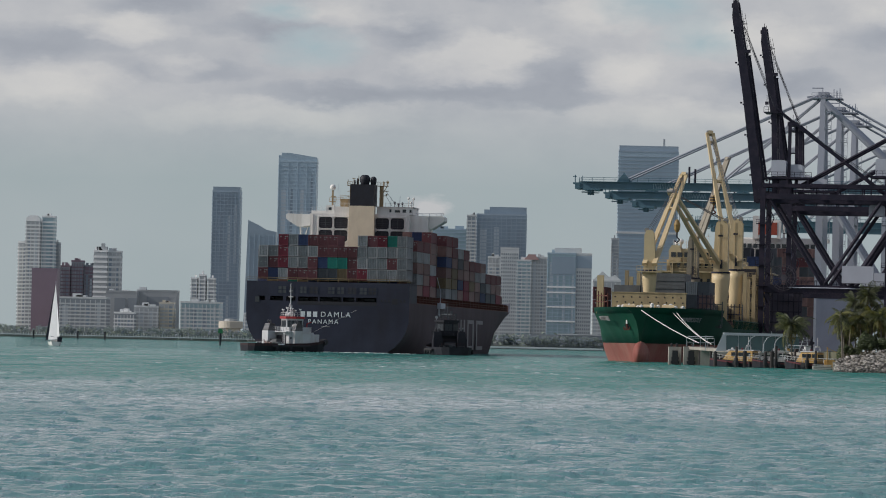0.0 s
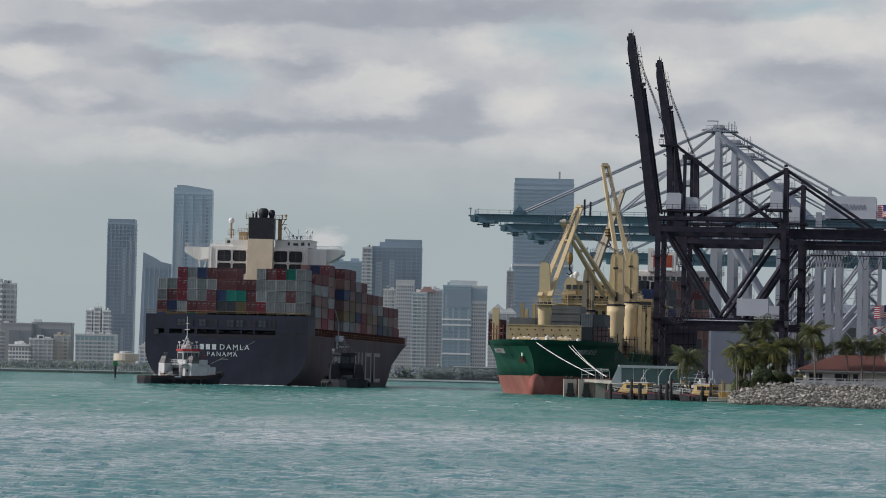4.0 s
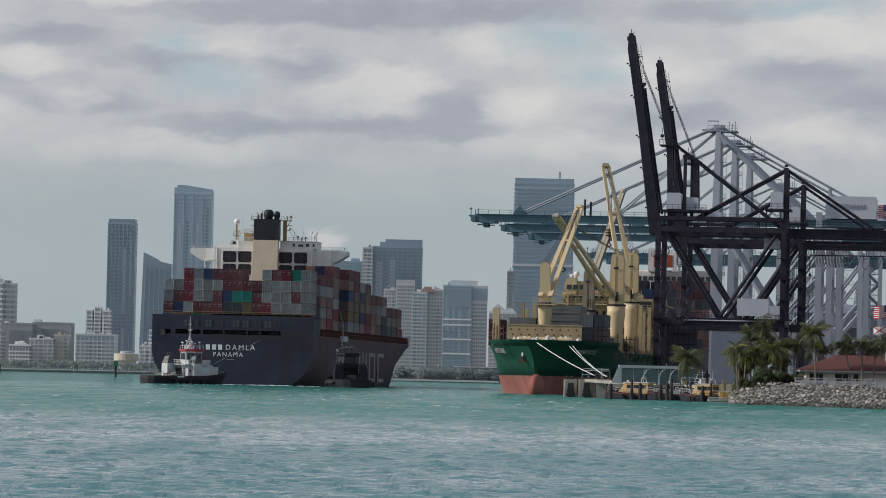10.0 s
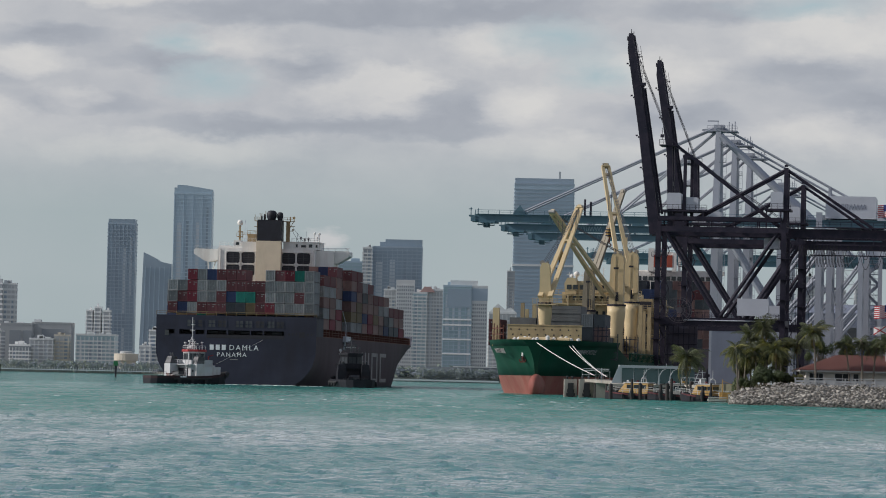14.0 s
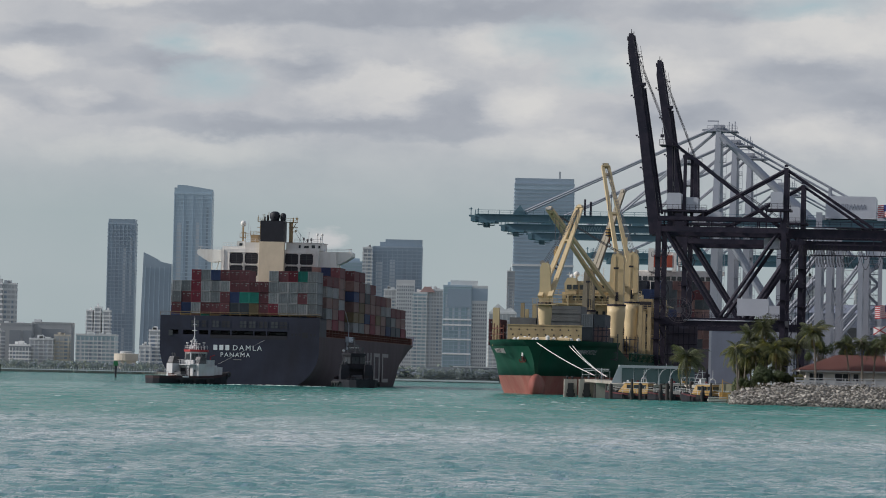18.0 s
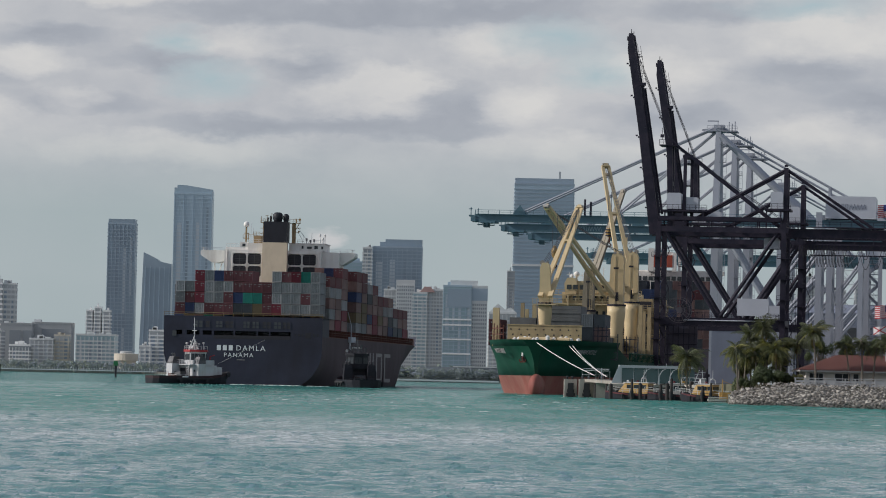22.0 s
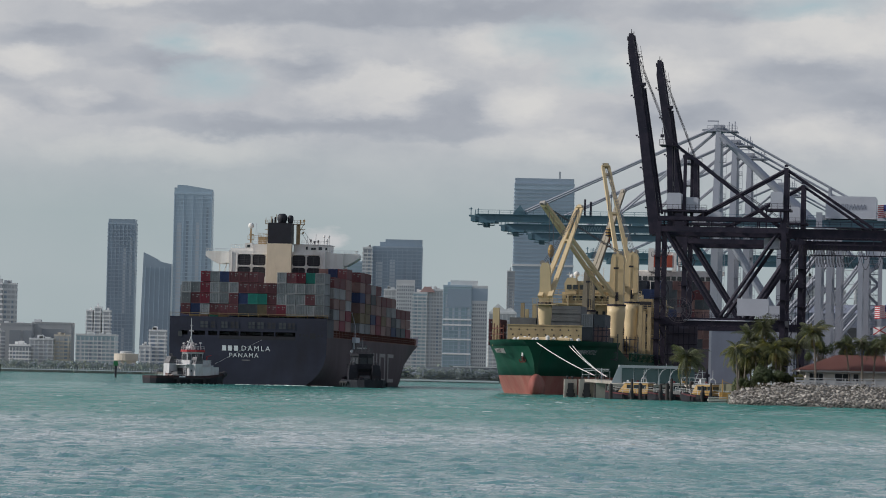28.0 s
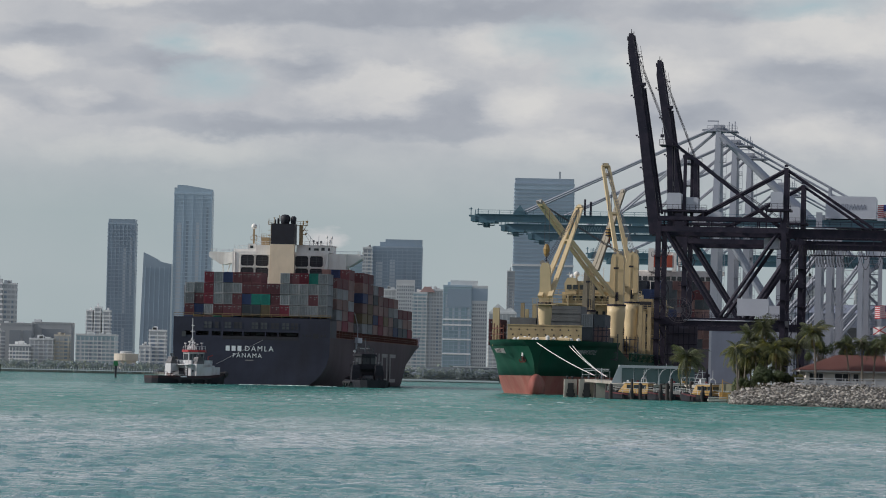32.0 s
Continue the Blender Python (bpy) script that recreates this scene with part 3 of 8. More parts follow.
    for x, w, h in ((6.6, 0.5, 0.8), (8.0, 1.3, 0.6), (10.0, 0.9, 0.8), (11.8, 0.5, 0.7)):
        part("window", Geo().box(x, x + w, 60.1, 60.21, 36.0, 36.0 + h), DARK_GLASS, ship)
    part("window", Geo().box(-9.0, -8.2, 59.1, 59.21, 36.3, 37.0), DARK_GLASS, ship)
    for s in (-1, 1):
        g = Geo().prism([(s * 13.0, 62, 32.6), (s * 16.4, 62, 31.9), (s * 17.4, 62, 32.0), (s * 20.0, 62, 33.6), (s * 20.5, 62, 34.0), (s * 20.5, 62, 35.0), (s * 20.1, 62, 35.3), (s * 13.0, 62, 35.2)], (0, 7, 0))
        part("bridge_wing", g, SHIP_WHITE, ship, "white tapering bridge wing")
        part("wing_light", Geo().box(s * 19.8 - 0.6, s * 19.8 + 0.6, 62.2, 63, 35.9, 36.05).beam((s * 19.8, 62.6, 35.2), (s * 19.8, 62.6, 35.9), 0.15), SHIP_WHITE, ship)
        part("wing_rail", Geo().rail([(s * 13.2, 62.1, 35.2), (s * 20.3, 62.1, 35.3)], 0.7, 1.6, 0.08), HOUSE_GREY, ship)
        part("wing_brace", Geo().beam((s * 17.0, 64, 32.2), (s * 16.4, 64, 24.0), 0.3).beam((s * 15.0, 64, 32.0), (s * 16.4, 64, 27.0), 0.25).rail([(s * 13.2, 62.4, 28.6), (s * 17.4, 62.4, 28.6)], 1.0, 1.0, 0.08).box(s * 15.3 - 2.2, s * 15.3 + 2.2, 62.3, 66, 28.4, 28.6), SHIP_WHITE, ship)
    # openings in the after side of the house, each a dark grille in a raised white surround
    for cx in (-9.5, -5.55, 5.1, 9.0):
        for z in (28.3, 31.6):
            part("ventilation_grille", Geo().prism([(cx + a, 57.85, z + b) for a, b in ((-1.35, 0), (1.35, 0), (1.7, 0.35), (1.7, 2.45), (1.35, 2.8), (-1.35, 2.8), (-1.7, 2.45), (-1.7, 0.35))], (0, 0.17, 0)), VOID, house, "black louvred ventilation opening")
            g = Geo().box(cx - 0.06, cx + 0.06, 57.78, 57.9, z, z + 2.75)
            g.box(cx - 1.62, cx + 1.62, 57.78, 57.9, z + 1.35, z + 1.45)
            for q in (0.45, 0.9, 1.85, 2.3):
                g.box(cx - 1.62, cx + 1.62, 57.8, 57.9, z + q, z + q + 0.05)
            part("grille_bar", g, WINCH, house)
            g = Geo()
            for q in (-0.22, 2.92):
                g.box(cx - 1.85, cx + 1.85, 57.72, 58.0, z + q, z + q + 0.12)
            for q in (-1.92, 1.8):
                g.box(cx + q, cx + q + 0.12, 57.72, 58.0, z - 0.1, z + 2.92)
            part("grille_surround", g, SHIP_WHITE, house)
    for x in (-12.9, 11.4):
        part("house_pipe", Geo().tube((x, 57.9, 24), (x, 57.9, 35.2), 0.12, n=6), SHIP_WHITE, house)
    fun = part("funnel", Geo().box(-3.0, 3.1, 55.6, 62, 37.4, 42.9), SOOT, ship, "black funnel with three exhaust pipes")
    for x, r, z in ((0.4, 1.25, 45.3), (2.6, 0.75, 44.9), (-1.5, 0.25, 44.4), (-2.2, 0.2, 44.0)):
        part("exhaust_pipe", Geo().lathe((x, 58, 42.8), [(r * 0.85, 0), (r * 0.9, (z - 42.8) * 0.2), (r * 1.08, (z - 42.8) * 0.4), (r * 1.06, (z - 42.8) * 0.8), (r * 0.7, z - 42.8), (r * 0.4, z - 42.7)], 12), SOOT, fun, smooth=True)
    mast = Geo().beam((4.5, 60, 37.4), (4.5, 60, 42.6), 0.95, 0.8).box(3.4, 6.2, 59.2, 60.8, 42.6, 42.75).rail([(3.4, 59.2, 42.75), (6.2, 59.2, 42.75)], 0.9, 0.7, 0.08)
    mast.beam((3.9, 60, 41.4), (6.3, 60, 41.4), 0.16).beam((4.0, 60, 40.2), (5.9, 60, 40.2), 0.14).beam((6.0, 60, 42.7), (6.0, 60, 44.2), 0.12).beam((5.0, 60, 42.7), (5.0, 60, 43.9), 0.25).beam((5.0, 59.8, 41.0), (5.9, 59.8, 42.6), 0.16)
    mast.box(5.7, 6.3, 59.8, 60.2, 43.4, 43.9).box(5.6, 6.0, 59.7, 60.1, 40.3, 40.7)
    part("radar_mast", mast, MAST_OCHRE, ship, "ochre radar mast with a railed platform and yardarms")
    part("mast_stay", Geo().tube((5.6, 60, 41.4), (8.6, 60, 37.4), 0.04, n=4).tube((5.6, 60, 40.2), (7.4, 60, 37.4), 0.04, n=4), CABLE, ship)
    mast = Geo().box(-4.2, -2.9, 58.6, 60.0, 42.6, 42.75).rail([(-4.2, 58.6, 42.75), (-2.9, 58.6, 42.75)], 0.9, 0.6, 0.08).beam((-3.4, 59, 37.4), (-3.4, 59, 42.6), 0.35)
    mast.beam((-2.6, 59, 42.7), (-2.6, 59, 44.6), 0.16).beam((-3.0, 59, 44.5), (-2.2, 59, 44.5), 0.14).beam((-4.1, 59, 42.7), (-4.1, 59, 44.3), 0.12).beam((-4.3, 59, 41.2), (-3.3, 59, 41.2), 0.14).beam((-4.3, 59, 39.8), (-3.3, 59, 39.8), 0.12).beam((-1.2, 58, 43), (-1.2, 58, 45.2), 0.14)
    part("signal_mast", mast, MAST_OCHRE, ship, "ochre signal mast beside the funnel")
    part("satellite_dome", Geo().lathe((-9.0, 66, 42.3), [(0.25, -0.7), (0.65, -0.5), (0.78, 0.1), (0.65, 0.5), (0.35, 0.75), (0.05, 0.8)], 14), SHIP_WHITE, ship, "white satellite dome", smooth=True)
    part("dome_mast", Geo().beam((-9.0, 66, 36.5), (-9.0, 66, 41.7), 0.42).beam((-9.5, 66, 40.0), (-8.2, 66, 40.0), 0.2).box(-9.8, -8.2, 65.6, 66.4, 38.6, 38.8).rail([(-9.8, 65.6, 38.8), (-6.0, 65.6, 38.8)], 0.9, 0.8, 0.07).beam((-8.4, 66, 36.5), (-8.4, 66, 40.0), 0.15), MAST_OCHRE, ship, "ochre dome mast")
    for x, z in ((-7.1, 42.9), (-6.6, 41.4), (6.7, 39.8), (9.0, 40.2), (12.2, 39.6)):
        part("whip_aerial", Geo().tube((x, 61, 36.4), (x + 0.2, 61, z), 0.05, n=5), HOUSE_GREY, ship)
    part("deck_locker", Geo().box(-6.7, -4.6, 64, 67, 37.2, 39.4).rail([(-6.8, 64, 39.4), (-4.5, 64, 39.4)], 0.9, 0.7, 0.08), MAST_OCHRE, ship, "ochre locker on the bridge roof")
    part("roof_rail", Geo().rail([(-13.3, 59.1, 36.1), (-9.8, 59.1, 36.1)], 0.9, 1.0, 0.08), SHIP_WHITE, ship)
    part("roof_rail", Geo().rail([(-7.3, 58.3, 37.2), (-3.4, 58.3, 37.2)], 0.9, 1.0, 0.08), SHIP_WHITE, ship)
    part("roof_rail", Geo().rail([(5.5, 60.1, 37.45), (12.8, 60.1, 37.45)], 0.9, 1.1, 0.08), SHIP_WHITE, ship)
    for x, z in ((11.0, 40.0), (12.3, 39.9), (11.7, 38.9), (7.4, 38.8), (9.4, 38.6), (8.4, 38.4)):
        part("vent_post", Geo().tube((x, 64, 37.3), (x, 64, z - 0.5), 0.11, n=6).lathe((x, 64, z - 0.6), [(0.1, 0), (0.28, 0.15), (0.28, 0.6), (0.1, 0.75)], 8), SHIP_WHITE if x > 10 else CABLE, ship)
    # writing on the transom: the owner's mark as plain blocks, then the ship's name and port
    for i in range(3):
        x = -6.0 + i * 1.5
        part("painted_mark", Geo().box(x - 0.5, x + 0.5, -0.05, 0.03, 8.5, 9.8), LETTER, ship, "white painted lettering block")
    me = text_mesh("DAMLA", 1.85, 0.05, 1.32)
    me.materials.append(LETTER)
    part("painted_name", me, None, ship, "white painted ship name", at=pose(2.0, -0.03, 9.1))
    me = text_mesh("PANAMA", 1.55, 0.05, 1.3)
    me.materials.append(LETTER)
    part("painted_port", me, None, ship, "white painted home port", at=pose(-1.0, -0.03, 7.35))
    part("painted_mark", Geo().box(-1.4, 0.6, -0.05, 0.03, 6.1, 6.3), LETTER_OLD, ship)
    # faded blocks on the starboard side
    for y0, y1, bars in ((100, 118, ((0, 2.4), (7.8, 10.2), (15.6, 18))), (124, 139, ((0, 2.6), (12.4, 15))), (145, 161, ((0, 2.8),))):
        g = Geo()
        for u, v in bars:
            g.box(20.0, 20.06, y0 + u, y0 + v, 1.2, 9.2)
        if len(bars) < 3:
            g.box(20.0, 20.06, y0 + 3, y1 - (3 if len(bars) == 2 else 0), 8.2, 9.2).box(20.0, 20.06, y0 + 3, y1 - (3 if len(bars) == 2 else 0), 1.2, 2.2)
        part("side_mark", g, LETTER_OLD, ship, "faded grey lettering block")
    # accommodation ladder stowed on the starboard side
    part("accommodation_ladder", Geo().box(20.0, 20.9, 56, 66, 11.6, 13.0).box(20.1, 20.5, 57, 58, 9.6, 11.6).beam((20.3, 60, 13), (20.3, 60, 16), 0.2).beam((20.3, 60, 16), (19.8, 56, 19.5), 0.14), HOUSE_GREY, ship, "white stowed accommodation ladder")
    return ship


container_ship = build_container_ship()

# ------------------------------------------------------------------ quay cranes
QUAY_TURN = -7.3  # the quay runs away from the eye and a little to starboard


def quay_pose(along, across=0.0, z=3.0):
    """A place on the quay: metres along its waterside crane rail from y = 1000, and metres inland."""
    a = radians(-QUAY_TURN)
    return pose(49.2 + math.sin(a) * along + math.cos(a) * across, 1000 + math.cos(a) * along - math.sin(a) * across, z, 0, 0, QUAY_TURN)


def bogies(root, gauge, half, mat):
    for x in (0, gauge):
        for y in (-half, half):
            part("bogie", Geo().box(x - 0.7, x + 0.7, y - 3.4, y + 3.4, 0.0, 1.7).box(x - 0.5, x + 0.5, y - 1.2, y + 1.2, 1.7, 2.6), mat, root)


SHEET_DARK = material("dark_slate_sheeting", (0.085, 0.080, 0.110), 0.6, vary=0.25, scale=0.5, dirt=(0.07, 0.05, 0.05), dirt_amount=0.5)


def rounded_house(x0, x1, y0, y1, z0, z1, r=0.45):
    """A sheet-metal house with rounded upper edges and a rib round its foot."""
    pts = [(x0, z0), (x1, z0), (x1, z1 - r), (x1 - r * 0.3, z1 - r * 0.3), (x1 - r, z1), (x0 + r, z1), (x0 + r * 0.3, z1 - r * 0.3), (x0, z1 - r)]
    return Geo().prism([(x, y0, z) for x, z in pts], (0, y1 - y0, 0)).box(x0 - 0.08, x1 + 0.08, y0 - 0.08, y1 + 0.08, z0, z0 + 0.18)


def stroke_row(x0, y, z, h, count, t=0.12):
    """A row of slim upright and slanting strokes, a mark too far off to read."""
    g = Geo()
    for i in range(4):
        x = x0 + i * h * 0.72
        g.beam((x, y, z), (x, y, z + h), t).beam((x, y, z + h), (x + h * 0.42, y, z + h), t)
        g.beam((x + h * 0.42, y, z + h), (x + h * 0.42, y, z + (0.0 if i % 2 else h * 0.5)), t)
    x = x0 + 4 * h * 0.72
    for i in range(count):
        a, b = (0, h) if i % 2 == 0 else (h, 0)
        g.beam((x + i * h * 0.3, y, z + a), (x + (i + 1) * h * 0.3, y, z + b), t)
    return g


REEL = material("dusty_grey_reel_paint", (0.075, 0.068, 0.082), 0.6, vary=0.25, scale=0.8)


def dark_crane(m, label, near):
    c = thing("quay_crane", m, label, "gantry crane", "dark quay cranes")
    G, H = 28.0, 9.0
    bogies(c, G, H, CRANE_DARK)
    for y in (-H, H):
        for x in (0, G):
            part("leg", Geo().beam((x, y, 2.4), (x, y, 36), 1.15, 1.3), CRANE_DARK, c)
        part("portal_beam", Geo().box(0.6, G - 0.6, y - 0.6, y + 0.6, 12.9, 14.6), CRANE_DARK, c)
        part("top_beam", Geo().box(-1.0, G + 1.0, y - 0.6, y + 0.6, 33.7, 34.9), CRANE_DARK, c)
        for a, b in (((1.6, y, 33.6), (13.8, y, 14.4)), ((13.8, y, 14.4), (G - 0.6, y, 35.0)), ((G - 0.4, y, 26.5), (20.0, y, 14.6))):
            part("brace", Geo().tube(a, b, 0.42, n=8), CRANE_DARK, c)
    for x in (0, G):
        part("sill_beam", Geo().box(x - 0.6, x + 0.6, -H, H, 2.4, 4.0), CRANE_DARK, c)
        part("cross_beam", Geo().box(x - 0.5, x + 0.5, -H, H, 13.0, 14.4), CRANE_DARK, c)
        part("cross_beam", Geo().box(x - 0.5, x + 0.5, -H, H, 34.0, 35.6), CRANE_DARK, c)
    # main girders and the raised boom
    for y in (-3.2, 3.2):
        part("main_girder", Geo().box(-1.6, 66, y - 0.6, y + 0.6, 33.0, 35.0), CRANE_DARK, c)
        g = Geo().beam((-1.25, y, 33.2), (-4.45, y, 57.0), 1.3, 2.35, 1.3, 2.0).beam((-4.45, y, 57.0), (-7.4, y, 74.8), 1.3, 2.0, 1.2, 1.65).beam((-7.4, y, 74.8), (-7.6, y, 78.4), 1.2, 1.65, 1.0, 0.9).beam((-7.5, y, 78.4), (-7.5, y, 79.3), 0.15)
        boom = part("boom", g, CRANE_DARK, c, "raised dark boom girder")
        for k in range(5):
            z = 39 + k * 8.1 + (0.9 if k % 2 else 0)
            x = -1.4 - (z - 33.2) * 0.149
            part("boom_bracket", Geo().box(x - 1.35, x - 0.9, y - 0.25, y + 0.25, z, z + 0.35), CRANE_DARK, boom)
            part("boom_cleat", Geo().beam((x + 1.0, y, z + 2.2), (x + 1.75, y, z + 2.2), 0.2), CRANE_DARK, boom)
    part("boom_tip_beam", Geo().box(-8.4, -7.3, -3.6, 3.6, 76.8, 77.7), CRANE_DARK, c)
    part("boom_walkway", Geo().ladder((-6.55, -3.4, 76.0), (-5.0, -3.4, 67.4), 0.9, 1.1).ladder((-6.4, 3.4, 76.0), (-4.9, 3.4, 67.4), 0.9, 1.1).box(-5.4, -4.0, -4.0, -2.6, 66.6, 67.3), CRANE_DARK, c)
    part("boom_walkway", Geo().beam((-4.7, -3.3, 66.5), (-0.3, -3.3, 38), 0.35, 0.55).beam((-4.7, 3.3, 66.5), (-0.2, 3.3, 38), 0.35, 0.5), CRANE_DARK, c)
    for k in range(4):
        z = 45 + k * 8
        part("boom_tie", Geo().beam((-1.9 - (z - 36) * 0.149, -3.2, z), (-1.9 - (z - 36) * 0.149, 3.2, z), 0.5), CRANE_DARK, c)
    # the two masts and their ties
    for y in (-3.2, 3.2):
        part("mast", Geo().beam((2.2, y, 34.8), (1.6, y, 54.6), 1.0, 1.2), CRANE_DARK, c)
        part("backstay", Geo().tube((1.8, y, 54.4), (28.8, y, 33.6), 0.36, n=6), CRANE_DARK, c)
        part("rear_mast", Geo().beam((28.0, y, 34.8), (28.0, y, 48.6), 0.95, 1.1), CRANE_DARK, c)
        part("front_tie", Geo().tube((28.0, y, 48.3), (8.2, y, 37.2), 0.34, n=6), CRANE_DARK, c)
        part("rear_tie", Geo().tube((28.0, y, 48.3), (50.0, y, 33.8), 0.34, n=6), CRANE_DARK, c)
        part("forestay", Geo().tube((1.6, y, 54.4), (-4.8, y, 70.0), 0.05, n=5).tube((1.8, y, 54.4), (-5.9, y, 73.0), 0.04, n=5), CRANE_DARK, c)
    for x, z in ((1.7, 54.2), (28.0, 48.0), (1.9, 45.0)):
        part("mast_tie", Geo().box(x - 0.5, x + 0.5, -3.6, 3.6, z - 0.6, z + 0.3), CRANE_DARK, c)
    part("mast_platform", Geo().box(-0.6, 3.4, -4.2, 4.2, 53.2, 53.4).rail([(-0.6, -4.2, 53.4), (3.4, -4.2, 53.4)], 1.1, 1.0, 0.1), CRANE_DARK, c)
    if near:
        part("front_mast", Geo().beam((5.2, -3.0, 37.4), (5.3, -3.0, 51.3), 0.75).beam((6.5, 3.0, 37.4), (6.4, 3.0, 51.3), 0.75).box(4.7, 7.0, -3.4, 3.4, 50.4, 51.2).beam((5.2, -3.0, 44.2), (6.5, -3.0, 44.2), 0.3), CRANE_DARK, c)
    # upper chord that carries the houses, on short posts
    for y in (-4.4, 4.4):
        part("upper_chord", Geo().box(-0.4, 27.4, y - 0.3, y + 0.3, 36.55, 37.35), CRANE_DARK, c)
        for x in (0.2, 5.6, 11, 16.4, 21.8, 27):
            part("chord_post", Geo().beam((x, y, 34.8), (x, y, 36.6), 0.3), CRANE_DARK, c)
    # houses
    part("machinery_house", rounded_house(1.3, 4.6, -3.8, 2.6, 39.0, 42.6), HOUSE_GREY, c, "pale grey electrical house")
    part("machinery_house", rounded_house(5.2, 8.3, -3.0, 2.6, 38.8, 41.7), HOUSE_GREY, c, "pale grey electrical house")
    part("house_platform", Geo().box(0.2, 10.4, -4.6, 4.4, 38.4, 38.8).rail([(0.2, -4.6, 38.8), (10.4, -4.6, 38.8)], 1.1, 1.2, 0.09).beam((1, -4.4, 37.2), (1, -4.4, 38.4), 0.3).beam((5, -4.4, 37.2), (5, -4.4, 38.4), 0.3).beam((9.6, -4.4, 37.2), (9.6, -4.4, 38.4), 0.3), CRANE_DARK, c)
    part("rear_house", rounded_house(24.6, 27.4, -4.2, 2.6, 39.4, 43.2), HOUSE_GREY, c, "pale grey winch house")
    part("rear_platform", Geo().box(23.4, 29.2, -4.8, 4.4, 38.95, 39.4).rail([(23.4, -4.8, 39.4), (29.2, -4.8, 39.4)], 1.1, 1.2, 0.09).beam((23.8, -4.6, 34.6), (23.8, -4.6, 39), 0.3).beam((27.0, -4.6, 34.6), (27.0, -4.6, 39), 0.3), CRANE_DARK, c)
    part("checker_cabin", Geo().box(18.0, 25.0, -H - 1.6, -H + 1.4, 15.2, 19.0), HOUSE_GREY, c, "grey cabin on the portal beam")
    if near:
        part("trolley_house", rounded_house(23.2, 26.6, -2.2, 2.2, 30.4, 32.9), HOUSE_GREY, c, "grey trolley house under the girder")
    part("upper_walkway", Geo().box(28, 60, -4.6, -3.9, 35.3, 35.5).rail([(28, -4.6, 35.5), (60, -4.6, 35.5)], 1.1, 2.4, 0.1), CRANE_DARK, c)
    reel = Geo()
    for i in range(16):
        a, b = 2 * math.pi * i / 16, 2 * math.pi * (i + 1) / 16
        for r in (2.9, 2.4, 1.2):
            reel.beam((5.1 + r * math.cos(a), -H - 1.0, 16.2 + r * math.sin(a)), (5.1 + r * math.cos(b), -H - 1.0, 16.2 + r * math.sin(b)), 0.12)
        reel.beam((5.1, -H - 1.0, 16.2), (5.1 + 2.9 * math.cos(a), -H - 1.0, 16.2 + 2.9 * math.sin(a)), 0.1)
    if near:
        part("cable_reel", reel, REEL, c, "grey spoked cable reel")
        part("reel_hub", Geo().tube((5.1, -H - 1.15, 16.2), (5.1, -H - 0.8, 16.2), 0.7, n=14), REEL, c)
        part("conduit", Geo().tube((6.0, -H - 0.8, 14.0), (24.0, -H - 0.8, 14.0), 0.14, n=6), HOUSE_GREY, c, "pale conduit along the portal beam")
    for x in (G, G + 1.6):
        g = Geo().ladder((x + 1.0, -H - 0.8, 3), (x + 1.0, -H - 0.8, 33), 0.8, 1.4)
        part("stair_tower", g, CRANE_DARK, c)
    for k in range(6):
        z = 5 + k * 4.6
        part("leg_platform", Geo().box(-1.3, 1.3, -H - 1.5, -H - 0.6, z, z + 0.18).rail([(-1.3, -H - 1.5, z), (1.3, -H - 1.5, z)], 1.0, 1.0, 0.08), CRANE_DARK, c)
        part("leg_platform", Geo().box(G - 1.3, G + 2.2, -H - 1.5, -H - 0.6, z, z + 0.18).rail([(G - 1.3, -H - 1.5, z), (G + 2.2, -H - 1.5, z)], 1.0, 1.0, 0.08), CRANE_DARK, c)
    # stairs, handrails and lattice that break up the outlines
    for y in (-H, H):
        part("beam_rail", Geo().rail([(0.8, y - 0.6, 14.6), (G - 0.8, y - 0.6, 14.6)], 1.1, 1.6, 0.09), CRANE_DARK, c)
        part("beam_rail", Geo().rail([(-1.0, y - 0.6, 35.2), (G + 1.0, y - 0.6, 35.2)], 1.1, 1.6, 0.09), CRANE_DARK, c)
    for x in (0, G):
        for k in range(7):
            z = 4.2 + k * 4.2
            s = 1 if k % 2 else -1
            part("stair_flight", Geo().beam((x + 1.5 - s * 0.9, -H + 2.0, z), (x + 1.5 + s * 0.9, -H + 2.0, z + 4.2), 0.6, 0.16), CRANE_DARK, c)
        for k in range(9):
            z = 4 + k * 3.3
            part("cross_lacing", Geo().beam((x, -H, z), (x, H, z + 3.3), 0.18) if k % 2 else Geo().beam((x, H, z), (x, -H, z + 3.3), 0.18), CRANE_DARK, c)
    for k in range(14):
        x = 2.0 + k * 4.4
        part("girder_tie", Geo().box(x - 0.15, x + 0.15, -3.2, 3.2, 33.1, 33.5), CRANE_DARK, c)
    for k in range(8):
        x = 31 + k * 4.2
        part("hanger", Geo().beam((x, -4.2, 31.6), (x, -3.6, 34), 0.14), CRANE_DARK, c)
    part("hoist_wire", Geo().tube((2, -1, 53.5), (26, -1, 38), 0.07, n=5).tube((2, 1, 53.5), (26, 1, 38), 0.07, n=5).tube((1.7, 0, 53.8), (-6.8, 0, 75.5), 0.06, n=5), CABLE, c)
    part("lamp", Geo().box(-0.4, 0.4, -3.9, -3.5, 55.0, 55.7), CRANE_DARK, c)
    part("lamp", Geo().box(27.6, 28.4, -3.9, -3.5, 48.8, 49.3), CRANE_DARK, c)
    part("lamp_pole", Geo().beam((0, -3.4, 54.6), (0, -3.4, 57.2), 0.1), CRANE_DARK, c)
